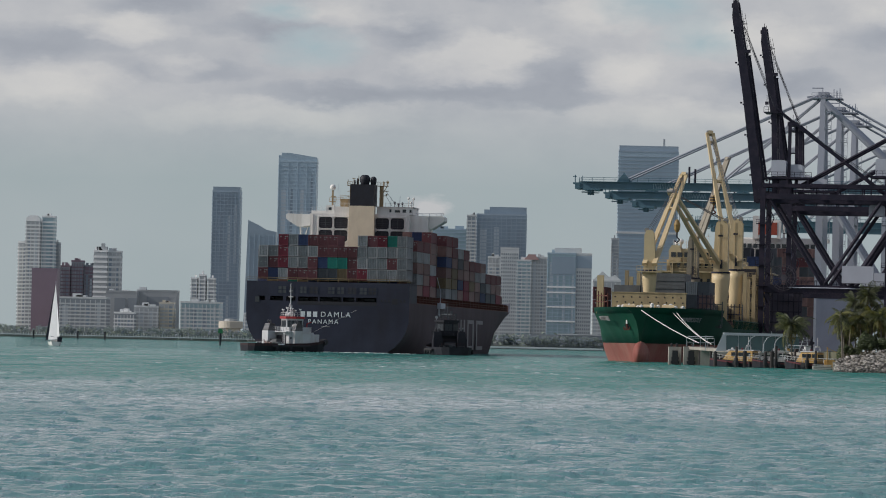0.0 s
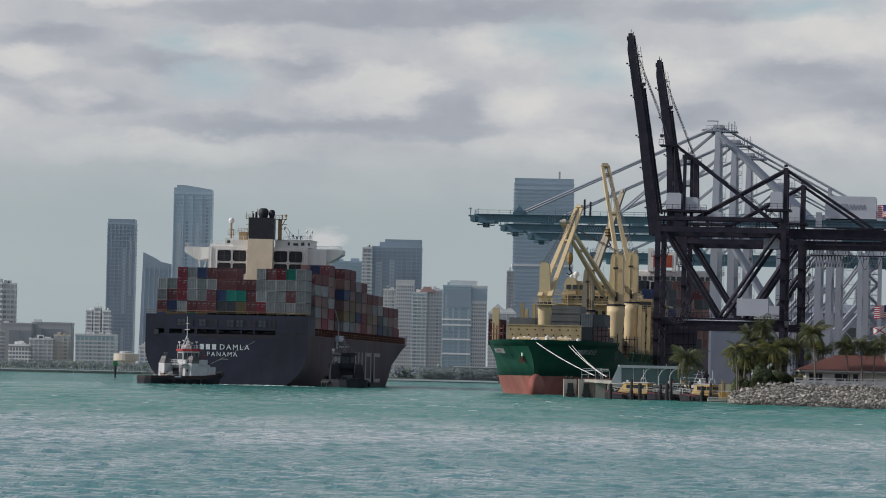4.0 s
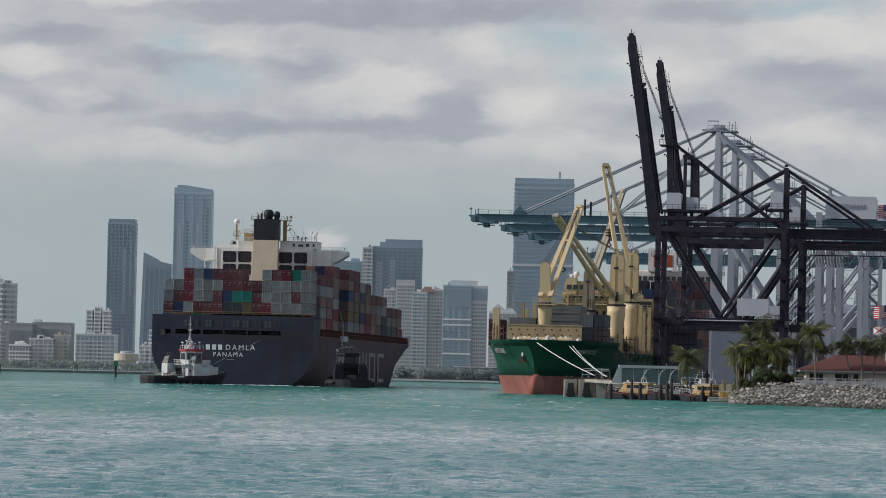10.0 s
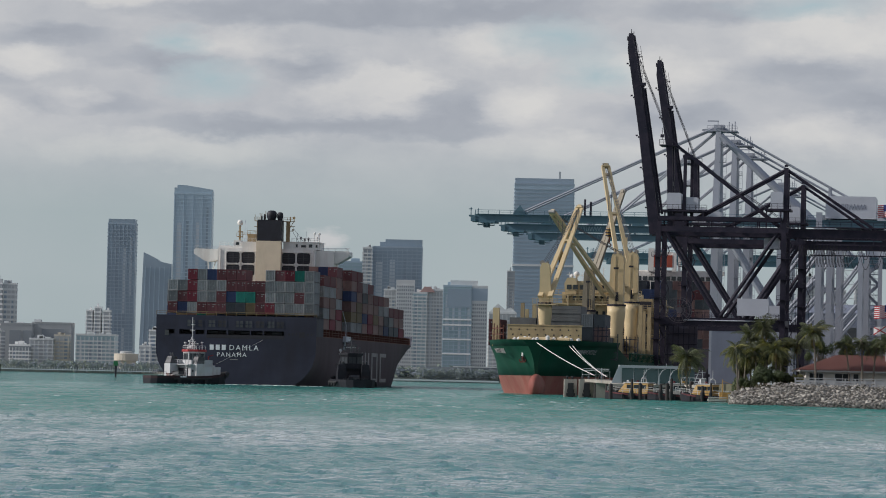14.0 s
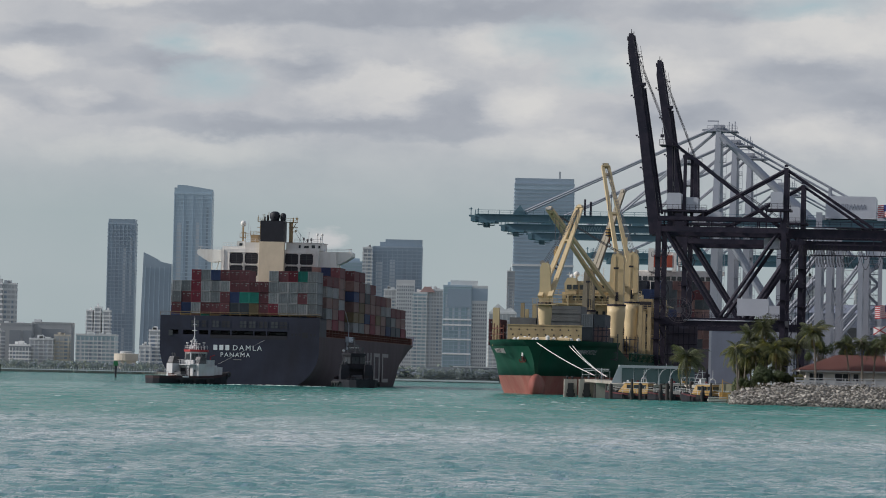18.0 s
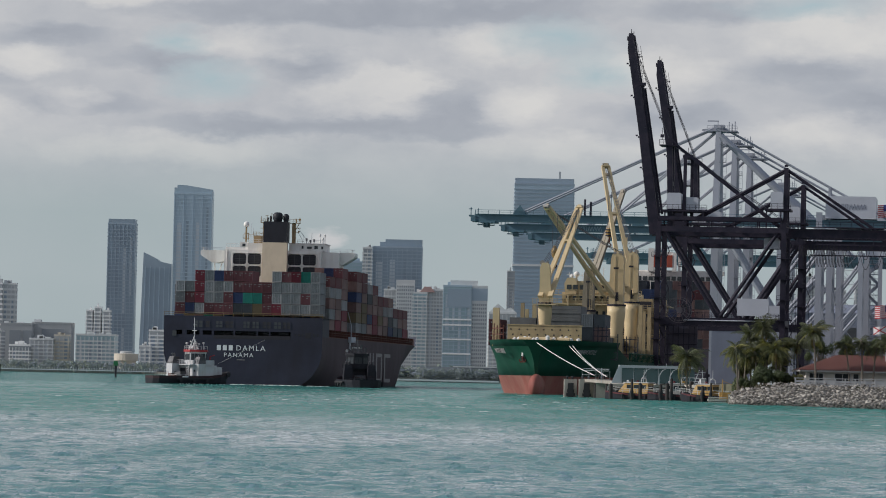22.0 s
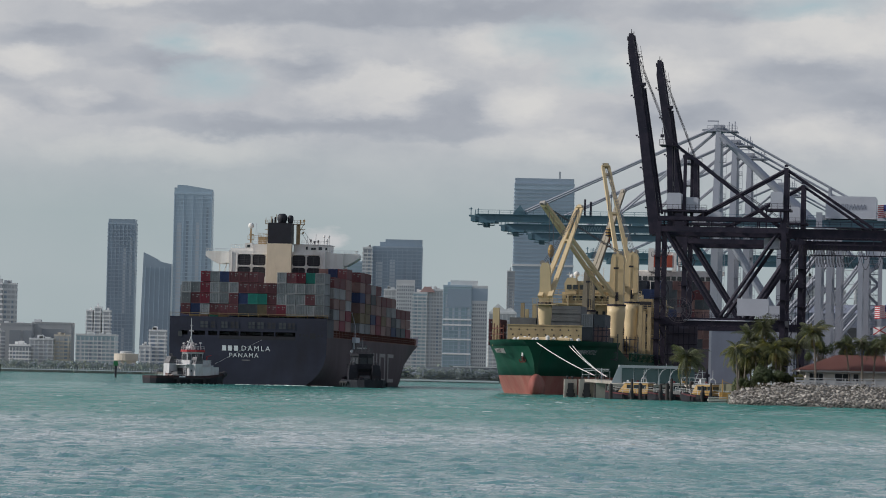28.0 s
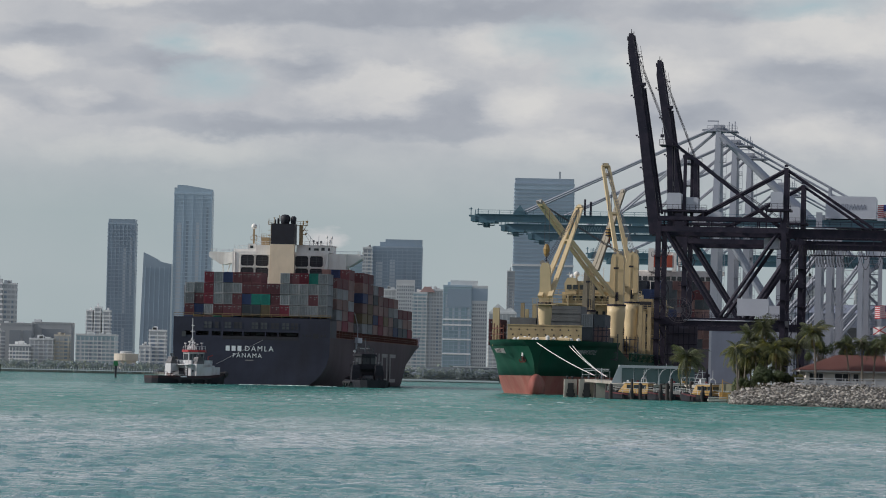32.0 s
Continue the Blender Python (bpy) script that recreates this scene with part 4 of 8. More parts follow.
    if near:
        wall = part("drive_house", Geo().box(0.7, 8.0, H - 0.5, H - 0.1, 3.9, 12.9), SHEET_DARK, c, "dark sheeted drive house between the legs")
        for i in range(6):
            part("stiffener", Geo().box(1.2 + i * 1.2, 1.34 + i * 1.2, H - 0.75, H - 0.5, 4.0, 12.8), CRANE_DARK, wall)
        for z in (6.2, 8.6, 11.0):
            part("stiffener", Geo().box(0.8, 7.9, H - 0.85, H - 0.5, z, z + 0.2), CRANE_DARK, wall)
    # festoon loops under the girder behind the landside legs
    g = Geo()
    for i in range(22):
        x0, wide, drop = (31 + i * 0.72, 0.7, 2.7) if i < 12 else (39.6 + (i - 12) * 2.6, 2.5, 3.2)
        pts = [Vector((x0 + wide * u, -4.2, 31.4 - drop * math.sin(math.pi * u))) for u in (0, 0.2, 0.4, 0.6, 0.8, 1.0)]
        for a, b in zip(pts, pts[1:]):
            g.beam(a, b, 0.11)
    part("festoon_cable", g, RUBBER, c, "hanging black festoon cables")
    part("festoon_rail", Geo().box(30, 66, -4.4, -4.0, 31.4, 31.7), CRANE_DARK, c)
    return c


dark_crane(quay_pose(0), "dark navy quay crane with its boom raised", True)
dark_crane(quay_pose(82), "dark navy quay crane with its boom raised", False)


FAINT = material("faint_letter_paint", (0.22, 0.32, 0.36), 0.6)


LETTER_SLATE = material("slate_letter_paint", (0.13, 0.14, 0.19), 0.6)


def grey_crane(m, label, G=27.0, lead=False):
    c = thing("ship_to_shore_crane", m, label, "gantry crane", "grey and teal quay cranes")
    H = 9.5
    bogies(c, G, H, CRANE_GREY)
    for y in (-H, H):
        for x, w in ((0, 1.9), (G, 1.6)):
            part("leg", Geo().beam((x, y, 2.4), (x, y, 46), w, 1.6), CRANE_GREY, c)
        part("portal_beam", Geo().box(1, G - 1, y - 0.8, y + 0.8, 13.0, 16.0), CRANE_GREY, c)
        if lead:
            part("brace", Geo().tube((2, y, 41), (G * 0.62, y, 17), 0.8, n=8), CRANE_GREY, c)
        part("brace", Geo().tube((G * 0.62, y, 28), (G - 1, y, 41), 0.45, n=8), CRANE_GREY, c)
        part("brace", Geo().tube((G * 0.62, y, 17), (G - 1, y, 28), 0.45, n=8), CRANE_GREY, c)
        part("brace", Geo().tube((1.0, y, 66.0), (24, y, 44.5), 0.85, n=8), CRANE_GREY, c)
        part("mast", Geo().beam((0, y * 0.9, 44), (0, y * 0.35, 69.0), 1.9, 1.4, 1.3, 1.2), CRANE_GREY, c)
    for x in (0, G):
        part("sill_beam", Geo().box(x - 0.8, x + 0.8, -H, H, 2.4, 4.4), CRANE_GREY, c)
        part("cross_beam", Geo().box(x - 0.8, x + 0.8, -H, H, 38.0, 40.0), CRANE_GREY, c)
    for k in range(9):
        z = 5 + k * 4.2
        s = 1 if k % 2 else -1
        part("stair_flight", Geo().beam((G + 3.2 - s * 1.8, -H - 1.6, z), (G + 3.2 + s * 1.8, -H - 1.6, z + 4.2), 0.8, 0.14), CRANE_GREY, c)
        part("stair_landing", Geo().box(G + 1.0, G + 5.4, -H - 2.2, -H - 1.0, z, z + 0.12), CRANE_GREY, c)
    for y in (-3.4, 3.4):
        part("boom", Geo().box(-65.2, 0, y - 0.6, y + 0.6, 42.35, 44.2), CRANE_TEAL, c, "teal boom lowered over the water")
        part("rear_girder", Geo().box(0, 62, y - 0.6, y + 0.6, 42.35, 44.2), CRANE_TEAL, c, "teal rear girder")
        part("forestay", Geo().tube((-1, y * 0.6, 68.6), (-53, y, 44.6), 0.32, n=6), CRANE_GREY, c)
        part("forestay", Geo().tube((-1, y * 0.6, 67.4), (-27, y, 44.6), 0.3, n=6), CRANE_GREY, c)
        part("backstay", Geo().tube((1, y * 0.6, 68.6), (30, y, 53.0), 0.3, n=6).tube((30, y, 53), (46, y, 44.5), 0.3, n=6), CRANE_GREY, c)
        part("backstay_post", Geo().beam((30, y, 44), (30, y, 53), 0.7), CRANE_GREY, c)
    part("boom_tip_beam", Geo().box(-66.2, -64.9, -4.2, 4.2, 42.2, 43.9), CRANE_TEAL, c)
    part("tip_buffer", Geo().box(-67.0, -65.6, -2, 2, 43.6, 44.0).beam((-66.4, -2, 44), (-66.4, -2, 46.0), 0.22).beam((-65.2, -2, 44), (-65.2, -2, 45.4), 0.2).beam((-64.4, -2, 44), (-64.4, -2, 45.8), 0.16).beam((-67.0, -2, 45.6), (-66.0, -2, 45.6), 0.2), CRANE_TEAL, c)
    part("trolley", Geo().box(-64.0, -59.5, -4.4, 4.4, 41.9, 42.4).rail([(-64.0, -4.4, 41.0), (-59.6, -4.4, 41.0)], 0.9, 1.1, 0.1).box(-63.0, -61.4, -2, 0, 40.7, 41.9).beam((-64.6, -2, 41.4), (-60, -2, 41.2), 0.25), CRANE_TEAL, c)
    part("boom_rail", Geo().rail([(-64.5, -4.2, 44.2), (60, -4.2, 44.2)], 1.1, 3.0, 0.11).box(-64.5, 60, -4.6, -4.0, 44.1, 44.25), CRANE_TEAL, c)
    part("stay_bracket", Geo().box(-54.4, -51.6, -4, 4, 44.2, 45.2).prism([(-55, -3.6, 44.2), (-51, -3.6, 44.2), (-53, -3.6, 46.8)], (0, 0.8, 0)), CRANE_TEAL, c)
    part("stay_bracket", Geo().prism([(-29, -3.6, 44.2), (-25, -3.6, 44.2), (-27, -3.6, 46.6)], (0, 0.8, 0)), CRANE_TEAL, c)
    part("light_pole", Geo().beam((-35.4, -4, 44), (-35.4, -4, 48.6), 0.5), CRANE_DARK, c)
    part("light_pole", Geo().beam((-33.8, -4, 44), (-33.8, -4, 48.0), 0.5), CRANE_DARK, c)
    part("apex_platform", Geo().box(-3.0, 5.0, -4.4, 4.4, 67.4, 67.7).rail([(-3.0, -4.4, 67.7), (5, -4.4, 67.7)], 1.2, 1.2, 0.12).box(-1.4, 1.4, -2.6, 2.6, 67.7, 69.3)
         .beam((-0.4, 0, 69.3), (-0.4, 0, 70.5), 0.2).beam((-3.2, 0, 70.4), (-0.2, 0, 70.4), 0.3).beam((2.6, 0, 67.7), (2.6, 0, 70.2), 0.22).beam((3.4, 0, 67.7), (3.4, 0, 69.8), 0.3).beam((4.2, 0, 67.7), (4.2, 0, 70.4), 0.22).beam((-4.6, 0, 67.9), (-2.2, 0, 68.2), 0.5), CRANE_GREY, c)
    part("machinery_house", rounded_house(29.0, 42.5, -4.6, 4.6, 44.6, 50.6), HOUSE_GREY, c, "grey machinery house with slim dark lettering")
    part("house_lettering", stroke_row(31.0, -4.66, 47.0, 1.5, 10, 0.07), LETTER_SLATE, c, "slim dark lettering strokes")
    part("boom_lettering", stroke_row(-45.0, -4.06, 42.55, 1.3, 10, 0.15), FAINT, c, "faint pale lettering strokes")
    g = Geo()
    for k in range(13):
        z = 6 + k * 4.8
        g.box(-0.2 + 1.0, 2.6, -H - 1.6, -H + 0.2, z, z + 0.16).rail([(1.0, -H - 1.6, z), (2.6, -H - 1.6, z)], 1.1, 1.0, 0.1)
    g.ladder((2.3, -H - 0.6, 4), (2.3, -H - 0.6, 64), 0.9, 1.5)
    part("leg_ladder", g, CRANE_GREY, c)
    return c


for along in (191, 262.5, 334, 525, 597):
    grey_crane(quay_pose(along), "pale grey quay crane with a lowered teal boom", 27.6, along == 191)
# ------------------------------------------------------------------ the quay and the shore
ASPHALT = material("quay_asphalt", (0.10, 0.098, 0.095), 0.9, vary=0.2, scale=0.3, dirt=(0.16, 0.15, 0.13), dirt_amount=0.5, dirt_scale=0.1)
EARTH = material("sandy_earth", (0.13, 0.115, 0.08), 0.95, vary=0.25, scale=0.6, dirt=(0.07, 0.09, 0.04), dirt_amount=0.8, dirt_scale=0.3)
FAR_EARTH = material("far_shore_earth", (0.20, 0.20, 0.18), 0.95, vary=0.2, scale=0.05)


def quay_edge(along, across=-3.2):
    p = quay_pose(along, across, 0).translation
    return (p.x, p.y, -2.0)


def build_quay():
    pts = [quay_edge(-95), quay_edge(-95, 60), (330, 780, -2), (520, 2100, -2), quay_edge(1000, -3.2)]
    lone("quay", Geo().prism(pts, (0, 0, 5.0)), ASPHALT, "grey asphalt container quay", "quay", kind="structure")
    pts = [(46.2, 648, -2), (120, 640, -2), (200, 642, -2), (330, 779, -2), (101, 860, -2), (47, 790, -2), (46.2, 700, -2)]
    lone("shore_ground", Geo().prism(pts, (0, 0, 4.9)), EARTH, "sandy planted ground behind a rock slope", "ground", kind="structure")
    lone("shore_bank", Geo().prism([(42.9, 646, -2), (46.2, 647, -2), (46.2, 674, -2), (43.6, 672, -2)], (0, 0, 3.4)), EARTH, "low sandy bank beside the dock", "ground", kind="structure")


build_quay()

# ------------------------------------------------------------------ the green heavy-lift ship
BOW = Vector((19.2, 878, 0))
GREEN = pose(BOW.x, BOW.y, 0, 0, 0, QUAY_TURN)


def build_green_ship():
    ship = thing("cargo_ship", GREEN, "green cargo ship with red boot-topping moored at the quay", "ship")
    rows = [
        (0.0, (0.1, 0.1, 0.15, 0.2, 0.3, 0.4, 0.8, 1.5, 2.6), -0.42), (3, (1.0, 1.1, 1.3, 1.6, 1.9, 2.6, 3.7, 5.2, 6.4), -0.2), (9, (2.6, 3.0, 3.4, 3.9, 4.3, 5.2, 6.6, 8.0, 8.9), -0.06),
        (18, (4.4, 5.0, 5.7, 6.4, 6.9, 8.3, 9.6, 10.7, 11.2), 0), (32, (7.6, 8.4, 9.2, 9.9, 10.4, 11.4, 12.4, 13.2, 13.5), 0), (50, (11.5, 12.2, 12.8, 13.2, 13.4, 13.8, 14, 14, 14), 0),
        (165, (13, 13.8, 14, 14, 14, 14, 14, 14, 14), 0), (190, (6, 8, 10, 11, 11.4, 12, 12.4, 12.6, 12.6), 0),
    ]
    low = (-3.0, 0.0, 1.5, 2.8, 3.7)
    part("lower_hull", Geo().loft([hull_section(y, list(zip(h[:5], low)), r) for y, h, r in fair(rows)]), RED_BOOT, ship, "faded red antifouling paint", smooth=True)
    high = (3.7, 6.0, 8.0, 9.6)
    part("upper_hull", Geo().loft([hull_section(y, list(zip(h[4:8], high)), r) for y, h, r in fair(rows[:5])] +
                                  [hull_section(y, [(h[4], 3.7), (h[5], 5.4), (h[6], 6.6), (h[7], 7.2)], 0) for y, h, r in rows[5:]]), GREEN_HULL, ship, "glossy dark green hull", smooth=True)
    part("forecastle_bulwark", Geo().loft([hull_section(y, [(h[7], 9.55), (h[8], 10.8)], r) for y, h, r in fair(rows[:5])]), GREEN_HULL, ship, smooth=True)
    # bulb
    rings = []
    for y, r in ((-6.2, 0.1), (-6.0, 0.8), (-5.2, 1.55), (-3.6, 2.05), (-1.5, 2.2), (2, 2.15), (6, 1.9)):
        rings.append([(r * 0.66 * math.cos(a), y, 1.6 + r * 1.14 * math.sin(a)) for a in (2 * math.pi * i / 16 for i in range(17))])
    part("bulbous_bow", Geo().loft(rings), RED_BOOT, ship, "faded red bulbous bow", smooth=True)
    # the anchor that shows, on the sunlit bow
    for s in (-1,):
        bolster = part("anchor_bolster", Geo().tube((s * 2.3, 1.0, 7.6), (s * 2.9, 0.2, 7.1), 0.95, 0.7, 12), GREEN_HULL, ship)
        part("hawse_opening", Geo().tube((s * 2.9, 0.25, 7.15), (s * 2.96, 0.16, 7.1), 0.55, n=12), VOID, bolster)
        part("anchor", Geo().beam((s * 3.0, 0.0, 7.4), (s * 3.0, -0.1, 6.3), 0.3).beam((s * 2.5, -0.1, 6.4), (s * 3.5, -0.1, 6.4), 0.3).beam((s * 2.5, -0.1, 6.4), (s * 2.4, -0.1, 6.9), 0.24).beam((s * 3.5, -0.1, 6.4), (s * 3.6, -0.1, 6.9), 0.24), RUST_DECK, ship, "rusty stockless anchor")
        part("anchor_chain", Geo().tube((s * 2.95, 0.0, 8.2), (s * 2.95, -0.05, 7.5), 0.24, n=8), SHIP_WHITE, ship)
    # marks on the bow: plain bars for the name
    for s in (-1, 1):
        name = "   " + ("NEWCASTLE" if s > 0 else "ELTSACWEN")
        for i in range(12):
            y = 6.6 + i * 0.85
            half = 7.3 + (y - 9) * 0.28 if y > 9 else 6.0 + (y - 5) * 0.33
            place = pose(s * (half + 0.80), y - 0.5, 8.55, 0, 0, s * 70) @ Matrix.Rotation(radians(26), 4, "X")
            if i < 3:
                part("owner_mark", Geo().box(-0.3, 0.3, -0.06, 0.04, -0.5, 0.5), LETTER_OLD, ship, "pale painted block", at=place)
            else:
                me = text_mesh(name[i], 1.35, 0.06)
                me.materials.append(LETTER_OLD)
                part("name_letter", me, None, ship, "pale painted ship name letter", at=place)
    # forecastle gear
    rng = random.Random(8)
    for i in range(13):
        x = -6.0 + i * 1.05 + rng.uniform(-0.3, 0.3)
        y = 6 + abs(x) * 0.6 + rng.uniform(0, 4)
        h = rng.uniform(0.5, 1.0)
        part("deck_fitting", Geo().lathe((x, y, 9.6), [(0.2, 0), (0.2, 1.0), (0.42, 1.05), (0.4, 1.0 + h), (0.1, 1.2 + h)], 8), SHIP_WHITE, ship, "white mushroom vent")
    for x in (-3.5, 0.5, 4.2):
        part("windlass", Geo().tube((x - 1.2, 9, 10.7), (x + 1.2, 9, 10.7), 0.8, n=10).box(x - 1.4, x + 1.4, 8.6, 9.6, 9.5, 10.4), CREAM, ship)
    # breakwater plate with lightening holes
    plate = part("breakwater", Geo().box(-7.7, 7.3, 14.0, 14.35, 9.6, 13.9).box(-7.9, 7.5, 13.9, 14.5, 13.8, 14.0), CREAM_SHADED, ship, "cream breakwater plate with round holes")
    for i in range(9):
        for k in range(3):
            x = -7.0 + i * 1.66 + (0.4 if k % 2 else 0)
            part("hole", Geo().tube((x, 13.97, 10.9 + k * 1.05), (x, 14.02, 10.9 + k * 1.05), 0.17, n=8), VOID, plate)
    # cell guides at each side, red-brown
    for s in (-1, 1):
        g = Geo()
        for i in range(4):
            x = s * (9.2 + i * 0.75)
            g.beam((x, 20 + i, 9.6), (x, 20 + i, 13.8 + 0.4 * (i % 2)), 0.22)
        for z in (10.8, 12.0, 13.2):
            g.beam((s * 9.0, 20, z), (s * 11.8, 23, z), 0.18)
        part("lashing_frame", g, RUST_DECK if s < 0 else CRANE_DARK, ship, "steel lashing frame")
    part("side_post", Geo().box(-11.9, -10.6, 24, 25.3, 9.6, 17.4), CREAM, ship)
    # hatches and deck cargo
    part("hatch_cover", Geo().box(-9.5, 9.0, 30, 60, 7.0, 12.6), WINCH, ship, "dark grey hatch covers")
    part("hatch_cover", Geo().box(-9.5, 9.0, 62, 92, 7.0, 12.2), WINCH, ship)
    part("hatch_cover", Geo().box(-9.5, 9.0, 95, 130, 7.0, 12.2), WINCH, ship)
    steel = material("ribbed_grey_steel", (0.125, 0.13, 0.135), 0.65, vary=0.25, scale=0.5)
    for i in range(7):
        part("pontoon_cover", Geo().box(-3.6, 5.4, 31 - 0.1 * (i % 2), 44, 12.6 + i * 0.8, 13.37 + i * 0.8), steel, ship, "stacked grey pontoon cover")
    part("dark_cargo", Geo().box(-9.2, -3.8, 31, 42, 12.6, 15.6), steel, ship)
    for i, (x, y, z, c) in enumerate(((6.9, 29.4, 11.2, "d"), (6.9, 29.4, 13.9, "g"), (9.4, 29.6, 11.2, "m"), (9.4, 29.6, 13.9, "d"), (-12.2, 30, 9.8, "b"), (-12.2, 30, 12.5, "b"))):
        part("container", BOX_MESH[c], None, ship, at=pose(x, y, z))
    # side bulwark with stanchions along the cargo deck
    for s in (-1, 1):
        g = Geo()
        for i in range(34):
            y = 52 + i * 3.3
            g.beam((s * 13.9, y, 7.2), (s * 13.7, y, 8.9), 0.2)
        g.box(s * 13.9 - 0.1, s * 13.9 + 0.1, 50, 165, 8.8, 9.0)
        part("bulwark_rail", g, GREEN_HULL, ship)
        for y in (88, 97, 112, 121):
            part("lashing_post", Geo().box(s * 12.9 - 0.4, s * 12.9 + 0.4, y, y + 1.2, 7.2, 19.6 if y != 97 else 18.4), CREAM_SHADED, ship, "cream container guide post, darkened as if shaded")
    for k, y in enumerate((30, 72, 80)):
        g = Geo()
        for z in (7.4, 8.8, 10.4, 12.0):
            g.beam((9.6, y, z), (13.2, y, z), 0.16)
        for x in (9.6, 11.4, 13.2):
            g.beam((x, y, 7.2), (x, y, 12.6), 0.2)
        part("lashing_bridge", g, CRANE_DARK if k % 2 else WINCH, ship, "dark steel lashing bridge")
        part("deck_locker", Geo().box(10.2, 12.6, y + 3, y + 6, 7.2, 9.4), CREAM_SHADED if k % 2 else WINCH, ship)
    part("deck_pipe", Geo().tube((13.0, 50, 8.2), (13.0, 120, 8.2), 0.18, n=6).tube((12.5, 50, 8.5), (12.5, 120, 8.5), 0.12, n=6), RUST_DECK, ship)
    # deckhouse at the stern
    house = part("deckhouse", Geo().box(-12.5, 12.5, 150, 172, 7.0, 20.5), CREAM_SHADED, ship, "cream accommodation block with rows of windows")
    part("house_deck", Geo().box(-13.6, 13.8, 149, 172, 20.5, 20.8).rail([(-13.6, 149, 20.8), (13.8, 149, 20.8)], 1.1, 2, 0.1), CREAM, ship)
    part("upper_deckhouse", Geo().box(-10.5, 7, 150.5, 168, 20.8, 23.4), CREAM, ship)
    part("wheelhouse", Geo().box(-9.6, 3.5, 150.2, 164, 23.4, 26.0).prism([(-9.8, 149.4, 22.9), (-7.2, 149.4, 22.9), (-7.0, 149.4, 25.4), (-7.6, 149.4, 26.7), (-9.3, 149.4, 26.7), (-10.0, 149.4, 25.4)], (0, 6, 0)), CREAM, ship, "cream wheelhouse")
    for i in range(8):
        part("window", Geo().box(-9.4 + i * 1.5, -8.3 + i * 1.5, 149.3 if i < 2 else 150.1, 149.42 if i < 2 else 150.25, 24.0, 25.1), DARK_GLASS, house)
    for k, (z, n) in enumerate(((21.6, 10), (18.0, 14), (15.2, 14))):
        for i in range(n):
            x = -9.6 + i * (16 / n if k == 0 else 24 / n)
            part("window", Geo().box(x, x + 0.7, 149.9, 150.55, z, z + 1.1), DARK_GLASS, house)
    for k, z in enumerate((16.4, 13.4, 10.4)):
        part("gallery", Geo().box(-12.7, 12.7, 148.6, 150, z, z + 0.16).rail([(-12.7, 148.6, z + 0.16), (12.7, 148.6, z + 0.16)], 1.0, 1.4, 0.08), CREAM, ship, "cream open gallery with handrails")
        # dark band on the wall: the shade behind this gallery as colour
        part("gallery_recess", Geo().box(-11.5, 11.5, 149.8, 150.03, z + 0.3, z + 1.9), VOID, house)
    part("bridge_rail", Geo().rail([(-13.6, 148.9, 22.8), (8.0, 148.9, 22.8)], 1.1, 1.2, 0.09).box(-13.6, 8.0, 148.8, 150.2, 22.6, 22.8), CREAM, ship)
    for x in (-12.6, -9.0, 4.4, 8.2, 11.6):
        part("stanchion", Geo().beam((x, 148.8, 7.2), (x, 148.8, 22.7), 0.28), CREAM, ship)
    for x, z in ((-9.4, 28.2), (-6.4, 28.0), (-1.4, 29.6), (2.0, 28.4)):
        part("aerial", Geo().beam((x, 155, 25.9), (x, 155, z), 0.12).beam((x - 0.5, 155, z - 0.6), (x + 0.5, 155, z - 0.6), 0.1), SHIP_WHITE, ship)
    part("radar_dome", Geo().lathe((-7.8, 156, 26.6), [(0.2, 0), (0.25, 0.5), (0.65, 0.8), (0.7, 1.2), (0.5, 1.6), (0.1, 1.8)]).lathe((-8.9, 156, 26.6), [(0.2, 0), (0.25, 0.3), (0.4, 0.5), (0.4, 0.9), (0.1, 1.2)]), SHIP_WHITE, ship, smooth=True)
    part("side_house", Geo().box(9.6, 13.0, 120, 126, 12, 21.6), CREAM_SHADED, ship)
    for z in (13.4, 16.2, 19.0):
        part("side_gallery", Geo().box(8.6, 13.6, 118.6, 120, z, z + 0.15).rail([(8.6, 118.6, z + 0.15), (13.6, 118.6, z + 0.15)], 1.0, 0.8, 0.08), CREAM_SHADED, ship)
        # same here: gallery shade laid on the side house as a dark band
        part("gallery_recess", Geo().box(9.9, 12.7, 119.9, 120.02, z + 0.3, z + 2.0), VOID, house)
    part("mast", Geo().beam((3.5, 156, 24.2), (3.5, 156, 36.5), 0.8, 0.7).beam((1.8, 156, 33.2), (5.2, 156, 33.2), 0.3).beam((2.4, 156, 30.5), (4.6, 156, 30.5), 0.3), CREAM, ship, "cream foremast")
    return ship


build_green_ship()


def to_local(m, x, y, z):
    return m.inverted() @ Vector((x, y, z))


def jib_geo(length, wide, taper=0.5):
    """Two box arms that close towards the head, along +z, with cross ties, head sheaves and luffing wires."""
    g = Geo()
    for s in (-1, 1):
        g.beam((s * wide / 2, 0, 0), (s * wide * taper / 2, 0, length), 0.70, 1.0, 0.5, 0.65)
    for k in (0.06, 0.62, 0.93):
        w = wide * (1 - (1 - taper) * k)
        g.beam((-w / 2, 0, length * k), (w / 2, 0, length * k), 0.5)
    w = wide * taper / 2
    g.hexa([(-w - 0.1, -0.45, length - 0.4), (w + 0.1, -0.45, length - 0.4), (w + 0.1, 0.45, length - 0.4), (-w - 0.1, 0.45, length - 0.4),
            (-0.35, -0.55, length + 0.4), (0.35, -0.55, length + 0.4), (0.35, 0.25, length + 0.4), (-0.35, 0.25, length + 0.4)])
    return g


